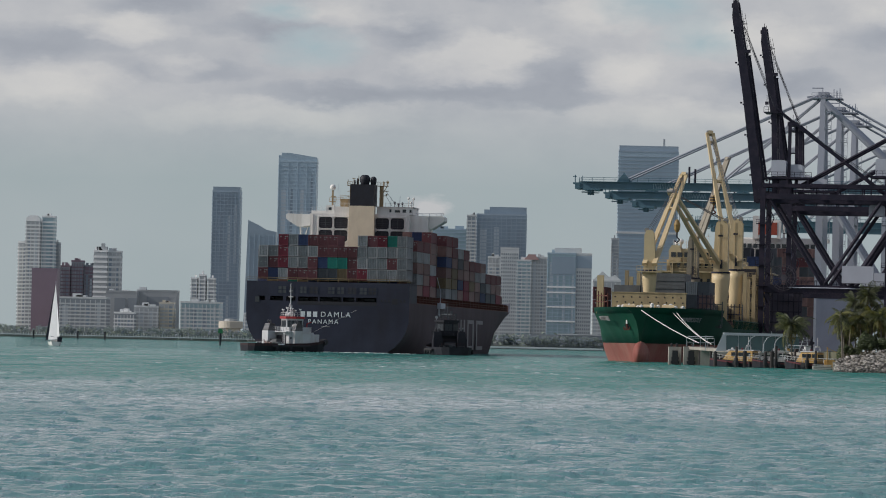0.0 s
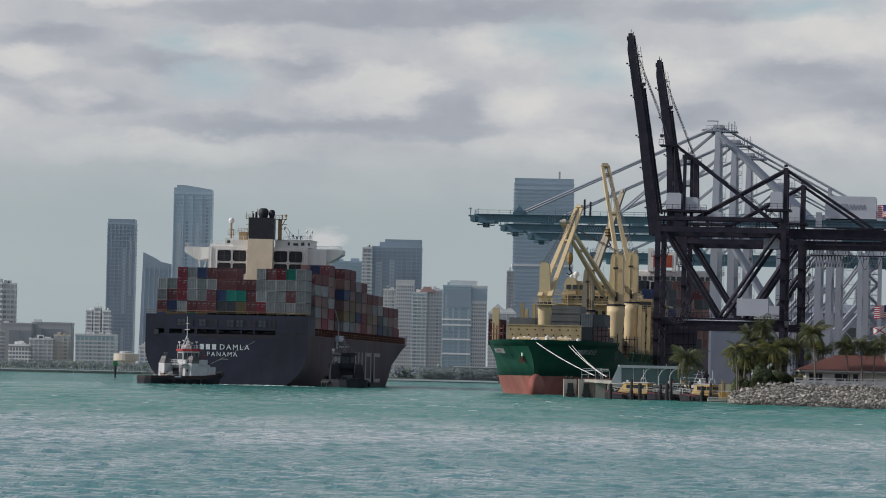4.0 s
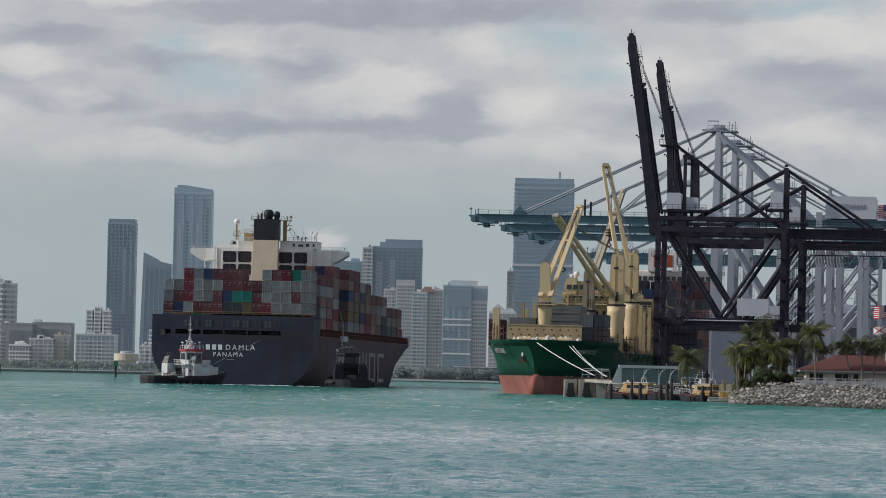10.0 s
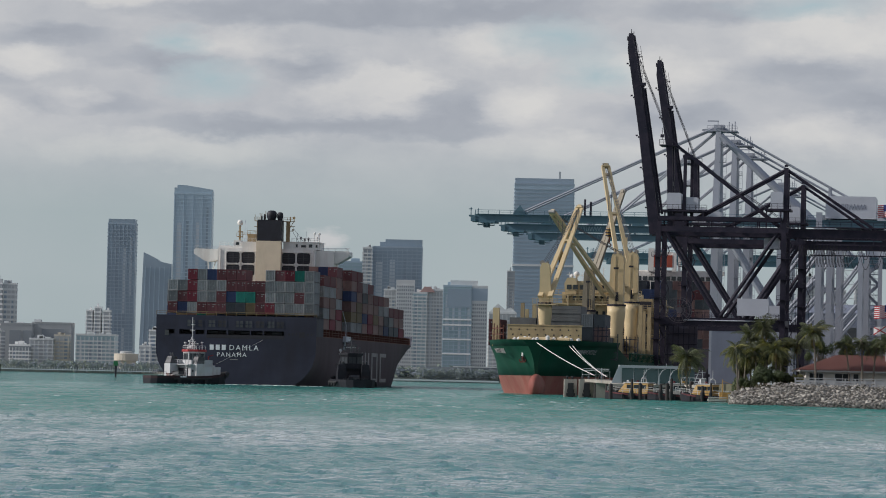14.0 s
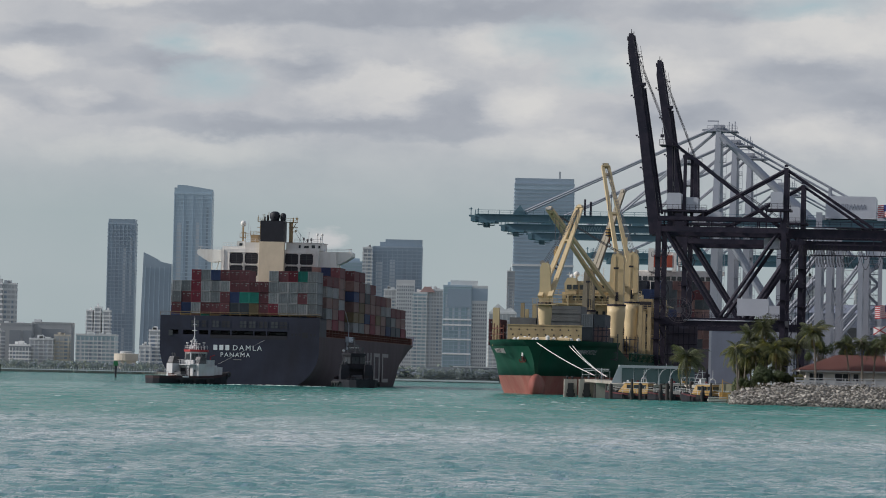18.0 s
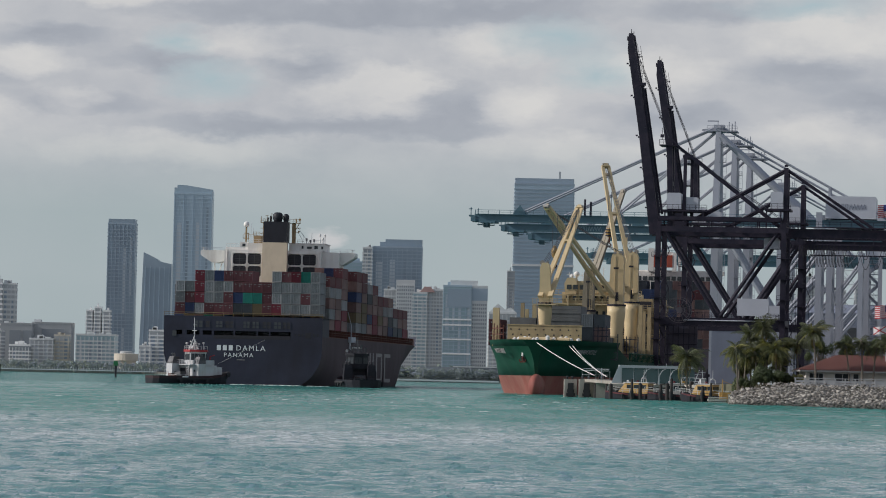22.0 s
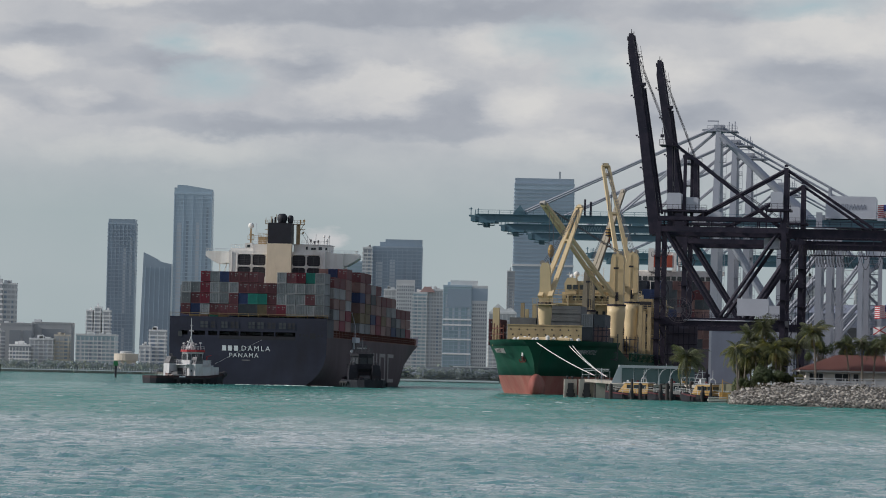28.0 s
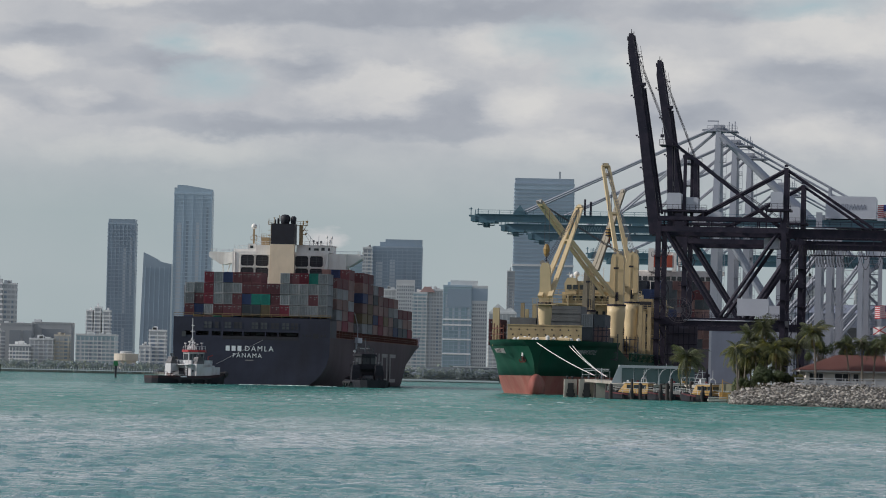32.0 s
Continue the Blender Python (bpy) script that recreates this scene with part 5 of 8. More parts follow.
def level_aim(base, tip):
    """A pose at base whose +z runs to tip and whose x axis is level."""
    base, tip = Vector(base), Vector(tip)
    z = (tip - base).normalized()
    x = z.cross(Vector((0, 0, 1))).normalized()
    y = z.cross(x)
    m = Matrix((x, y, z)).transposed().to_4x4()
    return Matrix.Translation(base) @ m


# cream dimmed for the aftmost crane: shade and haze put into its colour
CREAM_DIMMED = material("shade_dimmed_cream_paint", (0.245, 0.215, 0.165), 0.6, vary=0.2, scale=0.4, dirt=(0.2, 0.15, 0.1), dirt_amount=0.5)
SHEAVE = material("grey_steel_sheave", (0.26, 0.25, 0.24), 0.5, vary=0.2)


def deck_crane(x, y, foot, shoulder, top, width, pivot, tip, wide, label, turn=0, paint=None):
    paint = paint or CREAM
    c = thing("deck_crane", pose(x, y, 0, 0, 0, QUAY_TURN + turn), label, "deck crane", "deck cranes of the green ship")
    w = width / 2
    part("pedestal", Geo().lathe((0, 0, 0), [(w * 0.98, foot), (w * 0.98, shoulder - 5.4), (w * 1.12, shoulder - 3.6), (w * 1.26, shoulder - 1.6), (w * 1.26, shoulder)], 24), paint, c, smooth=True)
    part("slewing_ring", Geo().tube((0, 0, shoulder), (0, 0, shoulder + 0.35), w * 1.32, n=24), CRANE_DARK, c)
    g = Geo().prism([(-w * 0.98, -w * 0.9, shoulder + 0.35), (w * 1.0, -w * 0.9, shoulder + 0.35), (w * 0.95, -w * 0.9, top - 1.0), (w * 0.6, -w * 0.9, top), (-w * 0.3, -w * 0.9, top), (-w * 0.62, -w * 0.9, top - 0.3), (-w * 0.8, -w * 0.9, top - 1.4), (-w * 1.02, -w * 0.9, shoulder + 2.6)], (0, 1.8 * w, 0))
    g.box(-w * 0.25, -w * 0.15, -w * 0.98, -w * 0.9, shoulder + 0.4, top - 0.6)
    head = part("crane_house", g, paint, c, "cream crane house")
    for s in (-1, 1):
        part("head_sheave", Geo().tube((s * w * 0.45 + 0.3, -w * 0.9, top + 0.05), (s * w * 0.45 + 0.3, -w * 0.6, top + 0.05), 0.52 if s > 0 else 0.34, n=14).tube((s * w * 0.45 + 0.3, -w * 0.93, top + 0.05), (s * w * 0.45 + 0.3, -w * 0.55, top + 0.05), 0.2, n=8), SHEAVE, head)
    part("house_door", Geo().box(-0.1, 0.6, -w - 0.05, -w, shoulder + 1.0, shoulder + 2.9), VOID, head)
    part("house_vent", Geo().box(-0.6, 0.5, -w - 0.05, -w, top - 3.4, top - 3.0), VOID, head)
    part("crane_ladder", Geo().ladder((w * 0.5, -w - 0.3, shoulder + 0.4), (w * 0.5, -w - 0.3, top), 0.5, 0.8), CREAM, c)
    m = c.matrix_basis
    p, t = to_local(m, *pivot), to_local(m, *tip)
    length = (t - p).length
    jib = part("jib", jib_geo(length, wide), paint, c, "cream twin-arm jib", at=level_aim(p, t))
    part("jib_sheave", Geo().tube((-0.7, 0, length + 0.3), (0.7, 0, length + 0.3), 0.38, n=10), SHEAVE, jib)
    head_top = Vector((0, 0, top + 0.4))
    wires = Geo()
    span = (t - head_top).length - 0.6
    for s in (-0.5, -0.2, 0.2, 0.5):
        wires.tube((s, 0, 0), (s * 0.6, 0, span), 0.05, n=5)
    wire = part("luffing_wire", wires, CABLE, c, at=level_aim(head_top, t))
    return c, jib, wire


deck_crane(21.1, 905, 9.6, 18.4, 26.8, 2.3, (21.0, 903.2, 19.8), (28.3, 925, 39.0), 2.1, "cream forward deck crane with its jib raised", turn=180)
crane_mid, jib_mid, wire_mid = deck_crane(37.2, 945, 7.2, 19.0, 30.2, 3.1, (35.6, 944, 21.2), (25.6, 921, 35.3), 2.3, "cream deck crane luffing its jib with a hook")
deck_crane(41.3, 966, 7.2, 20.0, 31.2, 2.9, (40.6, 964, 22.0), (35.6, 982, 50.6), 2.7, "cream after deck crane with its jib topped up high")
part("platform", Geo().box(-2.4, 2.4, -2.2, 2.2, 18.2, 18.4).rail([(-2.4, 2.2, 18.4), (2.4, 2.2, 18.4)], 1.1, 0.8, 0.09), CREAM, bpy.data.objects["deck_crane"])

deck_crane(33.6, 1016, 7.2, 18.8, 28.799999999999997, 2.7, (34.800000000000004, 1014, 28.2), (41.2, 1022, 46.6), 1.2, "cream deck crane before the deckhouse, dimmed as if shaded, with its jib raised", paint=CREAM_DIMMED)
HOOK_MAT = material("ochre_hook_paint", (0.27, 0.17, 0.055), 0.6, vary=0.3)
hook = thing("hook_block", pose(27.3, 921, 27.8), "yellow hook block hanging on two wires", "crane hook")
part("block", Geo().lathe((0, 0, -1.4), [(0.25, 0), (0.6, 0.6), (0.7, 1.6), (0.45, 2.4), (0.2, 2.7)], 10), HOOK_MAT, hook)
part("hook", Geo().beam((0, 0, -1.4), (0, 0, -2.4), 0.3).beam((0, 0, -2.4), (0.6, 0, -3.0), 0.28).beam((0.6, 0, -3.0), (0, 0, -3.5), 0.26).beam((0, 0, -3.5), (-0.6, 0, -3.1), 0.22), CRANE_DARK, hook)
part("hoist_wire", Geo().tube((-0.45, 0, 1.0), (-0.45, 0, 5.4), 0.06, n=5), CABLE, hook)
part("hoist_wire", Geo().tube((0.45, 0, 1.0), (0.45, 0, 5.4), 0.06, n=5), CABLE, hook)
fall_mid = part("hook_fall", Geo().tube((-0.45, 0, 0.0), (-0.45, 0, -4.2), 0.055, n=5).tube((0.45, 0, 0.0), (0.45, 0, -4.2), 0.055, n=5), CABLE, crane_mid, "hoist wires hanging from the jib")

stripes = thing("hook_block", pose(36.5, 975, 35.6), "striped black and ochre hook block on its wires", "crane hook")
block = part("block", Geo().lathe((0, 0, -1.0), [(0.3, 0), (0.75, 0.4), (0.85, 1.4), (0.5, 2.0)], 10), HOOK_MAT, stripes)
for k in range(3):
    part("stripe", Geo().tube((0, 0, -0.75 + k * 0.62), (0, 0, -0.5 + k * 0.62), 0.9, n=10), CRANE_DARK, block)
part("hook", Geo().beam((0, 0, -1.0), (0, 0, -2.2), 0.3).beam((0, 0, -2.2), (0.5, 0, -2.8), 0.28).beam((0.5, 0, -2.8), (-0.4, 0, -3.2), 0.26), RUST_DECK, stripes)
part("hoist_wire", Geo().tube((-0.4, 0, 0.9), (-0.3, 0, 9.0), 0.06, n=5).tube((0.4, 0, 0.9), (0.3, 0, 9.0), 0.06, n=5), CABLE, stripes)

# ------------------------------------------------------------------ the ship and the box yard behind the cranes
def build_far_ship():
    s = thing("moored_container_ship", quay_pose(235, -20, 0), "slate-hulled container ship moored behind the quay cranes", "ship")
    rows = [hull_section(y, list(zip(h, (-3, 0.5, 4, 8, 12.5))), 0) for y, h in ((0, (7, 11, 14, 15.6, 16)), (30, (12, 15.5, 16, 16, 16)), (170, (12, 15.5, 16, 16, 16)), (215, (0.3, 0.5, 1.0, 3, 7)))]
    part("hull", Geo().loft(rows), material("faded_slate_hull_paint", (0.075, 0.070, 0.088), 0.7, spec=0.1, vary=0.2, scale=0.1, dirt=(0.12, 0.08, 0.08), dirt_amount=0.4, dirt_scale=0.2, streak=4.0), s, "faded slate hull")
    rng = random.Random(12)
    for y, n in ((3, 6), (17, 7), (31, 7)):
        for i in range(13):
            for k in range(n - (1 if rng.random() < 0.2 else 0)):
                part("container", BOX_MESH[rng.choice("dbdmbdnm")], None, s, at=pose((i - 6) * 2.44, y, 12.6 + k * TIER))
    part("deckhouse", Geo().box(-13, 13, 47, 60, 12.5, 35), SHIP_WHITE, s, "white accommodation block")
    part("funnel_casing", Geo().box(-5.6, -4.0, 44.6, 48, 35, 41.6).box(1.4, 2.4, 44.6, 48, 35, 40.4).box(-4.0, 1.4, 44.8, 48, 39.7, 40.6), SHIP_WHITE, s)
    for k in range(15):
        part("window", Geo().box(-12.2 + k * 1.66, -11.0 + k * 1.66, 46.9, 47.02, 32.4, 33.6), DARK_GLASS, s)
    part("bridge_wing", Geo().box(-16, 16, 49, 54, 34.2, 35.4), SHIP_WHITE, s)
    part("funnel", Geo().box(-4.0, 1.4, 44.5, 48, 36.2, 39.7), material("orange_funnel_paint", (0.36, 0.075, 0.045), 0.5, vary=0.2), s, "orange-red funnel")
    part("mast", Geo().beam((3, 50, 35), (3, 50, 46), 0.7).beam((0.5, 50, 42), (5.5, 50, 42), 0.3), SHIP_WHITE, s)


build_far_ship()


def build_yard():
    """Rows of stacked boxes behind the cranes."""
    rng = random.Random(14)
    for a in range(16):
        for r in range(3):
            along, across = 60 + r * 130 + rng.uniform(-4, 4), 40 + a * 7.5
            high = rng.choice((2, 3, 3, 4))
            for k in range(high):
                ob = new("container", BOX_MESH[rng.choice("bbrddgnol")])
                ob.matrix_basis = quay_pose(along, across, 3.0 + k * 2.62)
                tagged(ob, "stacked steel shipping container in the yard", "container", "containers in the yard")


build_yard()
shed = thing("transit_shed", pose(70.7, 1160, 3.0, 0, 0, -4), "plain blue-grey shed on the quay behind the cranes", "shed")
SHED = material("blue_grey_shed_sheeting", (0.19, 0.21, 0.27), 0.6, vary=0.12, scale=0.2, dirt=(0.15, 0.16, 0.20), dirt_amount=0.5, dirt_scale=0.2, streak=3.0)
part("wall", Geo().box(0, 10.0, 0, 11, 0, 14.0), SHED, shed)
part("roof_edge", Geo().box(-0.15, 10.15, -0.15, 11.15, 14.0, 14.4), SHED, shed)

warehouse = thing("warehouse", pose(127, 1660, 3.0, 0, 0, -4), "long slate-grey warehouse behind the container yard", "warehouse")
part("wall", Geo().box(0, 70, 0, 26, 0, 27.0), SHED, warehouse)
part("roof", Geo().prism([(-0.5, -0.5, 27.0), (70.5, -0.5, 27.0), (70.5, 13, 30.4), (-0.5, 13, 30.4)], (0, 0, 0.4)), SHED, warehouse)
for k in range(12):
    # dark flat panel: shade in an open bay put into the colour
    part("loading_door", Geo().box(2 + k * 5.7, 5.4 + k * 5.7, -0.1, 0.02, 0, 22.0), WINCH, warehouse)
    part("wall_rib", Geo().box(0.6 + k * 5.7, 0.9 + k * 5.7, -0.2, 0.02, 0, 26.9), SHED, warehouse)

# an access tower with flights of stairs, standing in the yard under the booms
def access_tower(x, y, top):
    c = thing("access_tower", pose(x, y, 3.0, 0, 0, -8), "grey steel access tower with zigzag stair flights", "stair tower")
    for px, py, w in ((-2.0, 0, 1.5), (2.0, 0, 1.2), (-2.0, 3.4, 0.8), (2.0, 3.4, 0.8)):
        part("post", Geo().beam((px, py, 0), (px, py, top), w, 0.7), CRANE_GREY, c)
    n = int(top / 3.0)
    for k in range(n):
        z, s = k * 3.0, 1 if k % 2 else -1
        f = part("stair_flight", Geo().beam((-1.7 * s, 1.0, z), (1.7 * s, 1.0, z + 3.0), 0.3, 0.9), CRANE_GREY, c)
        part("handrail", Geo().beam((-1.7 * s, 0.5, z + 1.0), (1.7 * s, 0.5, z + 4.0), 0.08).beam((-1.7 * s, 0.5, z + 0.5), (1.7 * s, 0.5, z + 3.5), 0.06), CRANE_GREY, f)
        part("landing", Geo().box(-2.4, 2.4, 0.3, 3.2, z + 2.9, z + 3.1).rail([(-2.4, 0.3, z + 3.1), (2.4, 0.3, z + 3.1)], 1.0, 1.2, 0.06), CRANE_GREY, c)


access_tower(126.3, 1300, 38.5)

# mooring ropes from the green bow to the dolphins
def mooring_rope(a, b, sag, r):
    a, b = Vector(a), Vector(b)
    g = Geo()
    pts = [a.lerp(b, i / 10) - Vector((0, 0, sag * 4 * (i / 10) * (1 - i / 10))) for i in range(11)]
    for p, q in zip(pts, pts[1:]):
        g.tube(p, q, r, n=6)
    lone("mooring_rope", g, ROPE, "white mooring rope from bow to dolphin", "rope", group="mooring ropes")


mooring_rope((18.9, 872.5, 10.2), (26.8, 771, 3.9), 0.35, 0.075)
mooring_rope((25.2, 882, 10.1), (28.7, 768, 3.7), 0.4, 0.06)
mooring_rope((25.9, 884, 10.3), (28.9, 768, 3.7), 0.6, 0.06)

# ------------------------------------------------------------------ tugs
def tug_hull(root, L, B, mat_hull, mat_bulwark):
    rows = []
    for u, hb, sheer in ((-0.15, 0.16, 0.0), (-0.11, 0.34, 0.0), (0.0, 0.45, 0.0), (0.3, 0.5, 0.0), (0.6, 0.5, 0.15), (0.8, 0.42, 0.5), (0.92, 0.27, 0.9), (1.0, 0.05, 1.2)):
        rows.append(hull_section(u * L - L / 2, [(B * hb * 0.8, -1.0), (B * hb * 0.93, 0.2), (B * hb, 1.3 + sheer)], 0.1 if u > 0.9 else 0))
    part("hull", Geo().loft(rows), mat_hull, root)
    top = [hull_section(u * L - L / 2, [(B * hb, 1.25 + s), (B * hb * 1.01, 1.9 + s * 1.0)], 0.1 if u > 0.9 else 0) for u, hb, s in ((-0.15, 0.16, 0.0), (-0.11, 0.34, 0.0), (0.0, 0.45, 0.0), (0.3, 0.5, 0.0), (0.6, 0.5, 0.15), (0.8, 0.42, 0.5), (0.92, 0.27, 0.9), (1.0, 0.05, 1.2))]
    g = Geo()
    g.loft([[s[0], s[1]] for s in top], False).loft([[s[2], s[3]] for s in top], False)
    g.loft([[s[0], s[1]] for s in (top[0], [(-x, y, z) for x, y, z in top[0]])], False)
    part("bulwark", g, mat_bulwark, root)
    f = part("bow_fender", Geo().tube((-B * 0.24, L * 0.42, 2.0), (0, L * 0.54, 2.5), 0.75, n=10).tube((0, L * 0.54, 2.5), (B * 0.24, L * 0.42, 2.0), 0.75, n=10), RUBBER, root, "black rubber bow fender")
    for s in (-1, 1):
        part("side_fender", Geo().tube((s * B * 0.5, -L * 0.4, 1.2), (s * B * 0.51, L * 0.15, 1.3), 0.28, n=8), RUBBER, root)


WHEEL_GLASS = material("dull_wheelhouse_glass", (0.035, 0.042, 0.05), 0.35, vary=0.5, scale=0.6, spec=0.35)


def build_tug(m, name, label, L, B, white):
    t = thing(name, m, label, "tugboat")
    body = TUG_WHITE if white else TUG_BLACK
    tug_hull(t, L, B, TUG_BLACK, MAROON if white else TUG_BLACK)
    deckhouse = part("deckhouse", Geo().prism([(-2.7, -2.2, 1.3), (2.7, -2.2, 1.3), (2.7, 3.6, 1.3), (1.6, 6.2, 1.3), (-1.6, 6.2, 1.3), (-2.7, 3.6, 1.3)], (0, 0, 3.3)), body, t, "long deckhouse of the tug")
    part("upper_deckhouse", Geo().prism([(-2.3, -1.9, 4.6), (2.3, -1.9, 4.6), (2.3, 4.0, 4.6), (1.2, 5.6, 4.6), (-1.2, 5.6, 4.6), (-2.3, 4.0, 4.6)], (0, 0, 1.2)), body, t)
    if white:
        part("side_bulwark", Geo().prism([(2.7, 1.2, 1.3), (3.7, 1.2, 1.3), (3.6, 3.6, 1.3), (2.0, 7.6, 1.3), (1.4, 6.2, 1.3), (2.6, 3.6, 1.3)], (0, 0, 2.9)), body, t)
    for y in (-1.6, 0.2, 0.8):
        for s in (-1, 1):
            part("porthole", Geo().tube((s * 2.68, y, 3.2), (s * 2.74, y, 3.2), 0.28, n=10), VOID, deckhouse)
    # wide dark panel on the aft wall: shade of the deck recess as colour
    part("aft_door", Geo().box(-1.9, 1.6, -2.3, -2.2, 1.5, 3.9), VOID, deckhouse)
    part("bridge_deck", Geo().box(-3.1, 3.1, -3.4, 4.2, 4.6, 4.8).rail([(-3.1, -3.4, 4.8), (3.1, -3.4, 4.8), (3.1, 4.2, 4.8)], 1.0, 1.0, 0.07).rail([(-3.1, -3.4, 4.8), (-3.1, 4.2, 4.8)], 1.0, 1.0, 0.07), body, t)
    n = 8
    ring = [(2.75 * math.cos(math.pi * (2 * i + 1) / n), 0.9 + 2.8 * math.sin(math.pi * (2 * i + 1) / n), 4.8) for i in range(n)]
    wheel = part("wheelhouse", Geo().prism(ring, (0, 0, 3.0)), body, t, "eight-sided wheelhouse")
    for i in range(n):
        a, b = Vector(ring[i]), Vector(ring[(i + 1) % n])
        out = (a + b) / 2 - Vector((0, 0.9, 4.8))
        out = out.normalized() * 0.04
        for k in range(2):
            p, q = a.lerp(b, 0.10 + 0.42 * k) + out, a.lerp(b, 0.48 + 0.42 * k) + out
            part("window", Geo().prism([p + Vector((0, 0, 0.75)), q + Vector((0, 0, 0.75)), q + Vector((0, 0, 2.6)), p + Vector((0, 0, 2.6))], out), WHEEL_GLASS, wheel)
    roof = [Vector((x * 1.12, 0.9 + (y - 0.9) * 1.12, 7.8)) for x, y, z in ring]
    part("wheelhouse_roof", Geo().prism(roof, (0, 0, 0.55)), TUG_RED if white else TUG_BLACK, t, "red painted roof edge" if white else "")
    part("roof_rail", Geo().rail([(-2, -1, 8.35), (2, -1, 8.35)], 0.9, 0.8, 0.07).rail([(2, -1, 8.35), (2, 2.8, 8.35)], 0.9, 0.8, 0.07), TUG_WHITE if white else CABLE, t)
    part("mast", Geo().tube((0, 0.4, 8.3), (0, 0.2, 16.2 if white else 12.4), 0.14, 0.07, 8).beam((-1.8, 0.4, 8.3), (-0.1, 0.3, 11.6), 0.14).beam((0, -1.4, 8.3), (0, 0.2, 11.4), 0.14).beam((-1.0, 0.4, 9.4), (1.0, 0.4, 9.4), 0.1).beam((-0.6, 0.4, 10.8), (0.6, 0.4, 10.8), 0.1).beam((1.5, 0.4, 8.3), (0, 0.3, 11.2), 0.12)
         .beam((-0.9, 0.3, 13.0 if white else 11.2), (0.9, 0.3, 13.0 if white else 11.2), 0.1).beam((-0.6, 0.3, 14.4 if white else 12), (0.6, 0.3, 14.4 if white else 12), 0.09).beam((-1.2, 0.3, 10.2), (1.2, 0.3, 10.2), 0.1), TUG_WHITE if white else CABLE, t, "lattice signal mast")
    part("radar", Geo().box(-1.2, 1.2, 0.9, 1.2, 9.6, 9.9).beam((0, 1.0, 8.3), (0, 1.0, 9.6), 0.2), TUG_WHITE, t)
    for i, (x, y, h) in enumerate(((-1.7, -0.6, 1.5), (-1.0, 2.4, 1.1), (1.3, 2.2, 1.6), (1.9, -0.4, 1.2), (0.7, -1.2, 1.9), (-2.2, 0.6, 0.9))):
        part("roof_fitting", Geo().beam((x, y, 8.3), (x, y, 8.3 + h), 0.1).box(x - 0.28, x + 0.28, y - 0.2, y + 0.2, 8.3 + h, 8.6 + h), TUG_WHITE if i % 2 == 0 and white else CABLE, t)
    part("searchlight", Geo().tube((-2.4, 1.6, 9.0), (-2.4, 1.9, 9.0), 0.35, n=10).beam((-2.4, 1.6, 8.3), (-2.4, 1.6, 8.8), 0.12), TUG_WHITE, t)
    for s in (-1, 1):
        o = (3.4 if s > 0 else -0.2) if white else 0.0
        f = part("exhaust_casing", Geo().prism([(s * 2.9 - 1.1, o - 4.8, 1.3), (s * 2.9 + 1.1, o - 4.8, 1.3), (s * 2.9 + 1.1, o - 2.4, 1.3), (s * 2.9 - 1.1, o - 2.4, 1.3)], (0, 0, 3.6 if white else 2.6)), body, t)
        zt = 4.9 if white else 3.9
        part("casing_top", Geo().hexa([(s * 2.9 - 1.05, o - 4.75, zt), (s * 2.9 + 1.05, o - 4.75, zt), (s * 2.9 + 1.05, o - 2.45, zt), (s * 2.9 - 1.05, o - 2.45, zt), (s * 2.9 - 0.8, o - 4.1, zt + 1.7), (s * 2.9 + 0.8, o - 4.1, zt + 1.7), (s * 2.9 + 0.8, o - 2.5, zt + 1.7), (s * 2.9 - 0.8, o - 2.5, zt + 1.7)]), CABLE if white else TUG_BLACK, f, "dark sloping exhaust housing")
        for k in range(5):
            part("louvre", Geo().box(s * 2.9 - 0.95, s * 2.9 + 0.95, o - 4.72 + 0.12 * k, o - 2.4, zt + 0.15 + k * 0.3, zt + 0.27 + k * 0.3), WINCH if white else TUG_BLACK, f)
        part("exhaust_pipe", Geo().tube((s * 2.9 - 0.4, o - 3.2, zt + 1.6), (s * 2.9 - 0.5, o - 3.6, zt + 2.5), 0.22, n=8).tube((s * 2.9 + 0.4, o - 3.2, zt + 1.6), (s * 2.9 + 0.3, o - 3.6, zt + 2.5), 0.22, n=8), CABLE, f)
    part("towing_winch", Geo().tube((-1.1, 7.0, 3.1), (1.1, 7.0, 3.1), 0.8, n=10).box(-1.4, 1.4, 6.4, 7.6, 1.6, 2.8), TUG_RED, t, "red towing winch")
    part("tow_staple", Geo().beam((-0.7, 7.9, 1.8), (-0.7, 7.9, 3.6), 0.3).beam((0.7, 7.9, 1.8), (0.7, 7.9, 3.6), 0.3).beam((-0.9, 7.9, 3.6), (0.9, 7.9, 3.6), 0.3), TUG_WHITE if white else TUG_BLACK, t)
    for i in range(6):
        s = -1 if i % 2 else 1
        y = -L * 0.34 + (i // 2) * L * 0.2
        part("tyre_fender", Geo().tube((s * B * 0.5, y, 0.8), (s * B * 0.545, y, 0.8), 0.5, n=12), RUBBER, t)
    part("life_raft", Geo().tube((2.9, 0.4, 5.3), (2.9, 1.6, 5.3), 0.35, n=10), TUG_WHITE, t)
    part("deck_locker", Geo().box(-1.6, -0.4, -6.4, -5.4, 1.3, 2.5).box(0.4, 1.2, -6.6, -5.8, 1.3, 2.2), BOX_PAINT["m"] if white else TUG_BLACK, t)
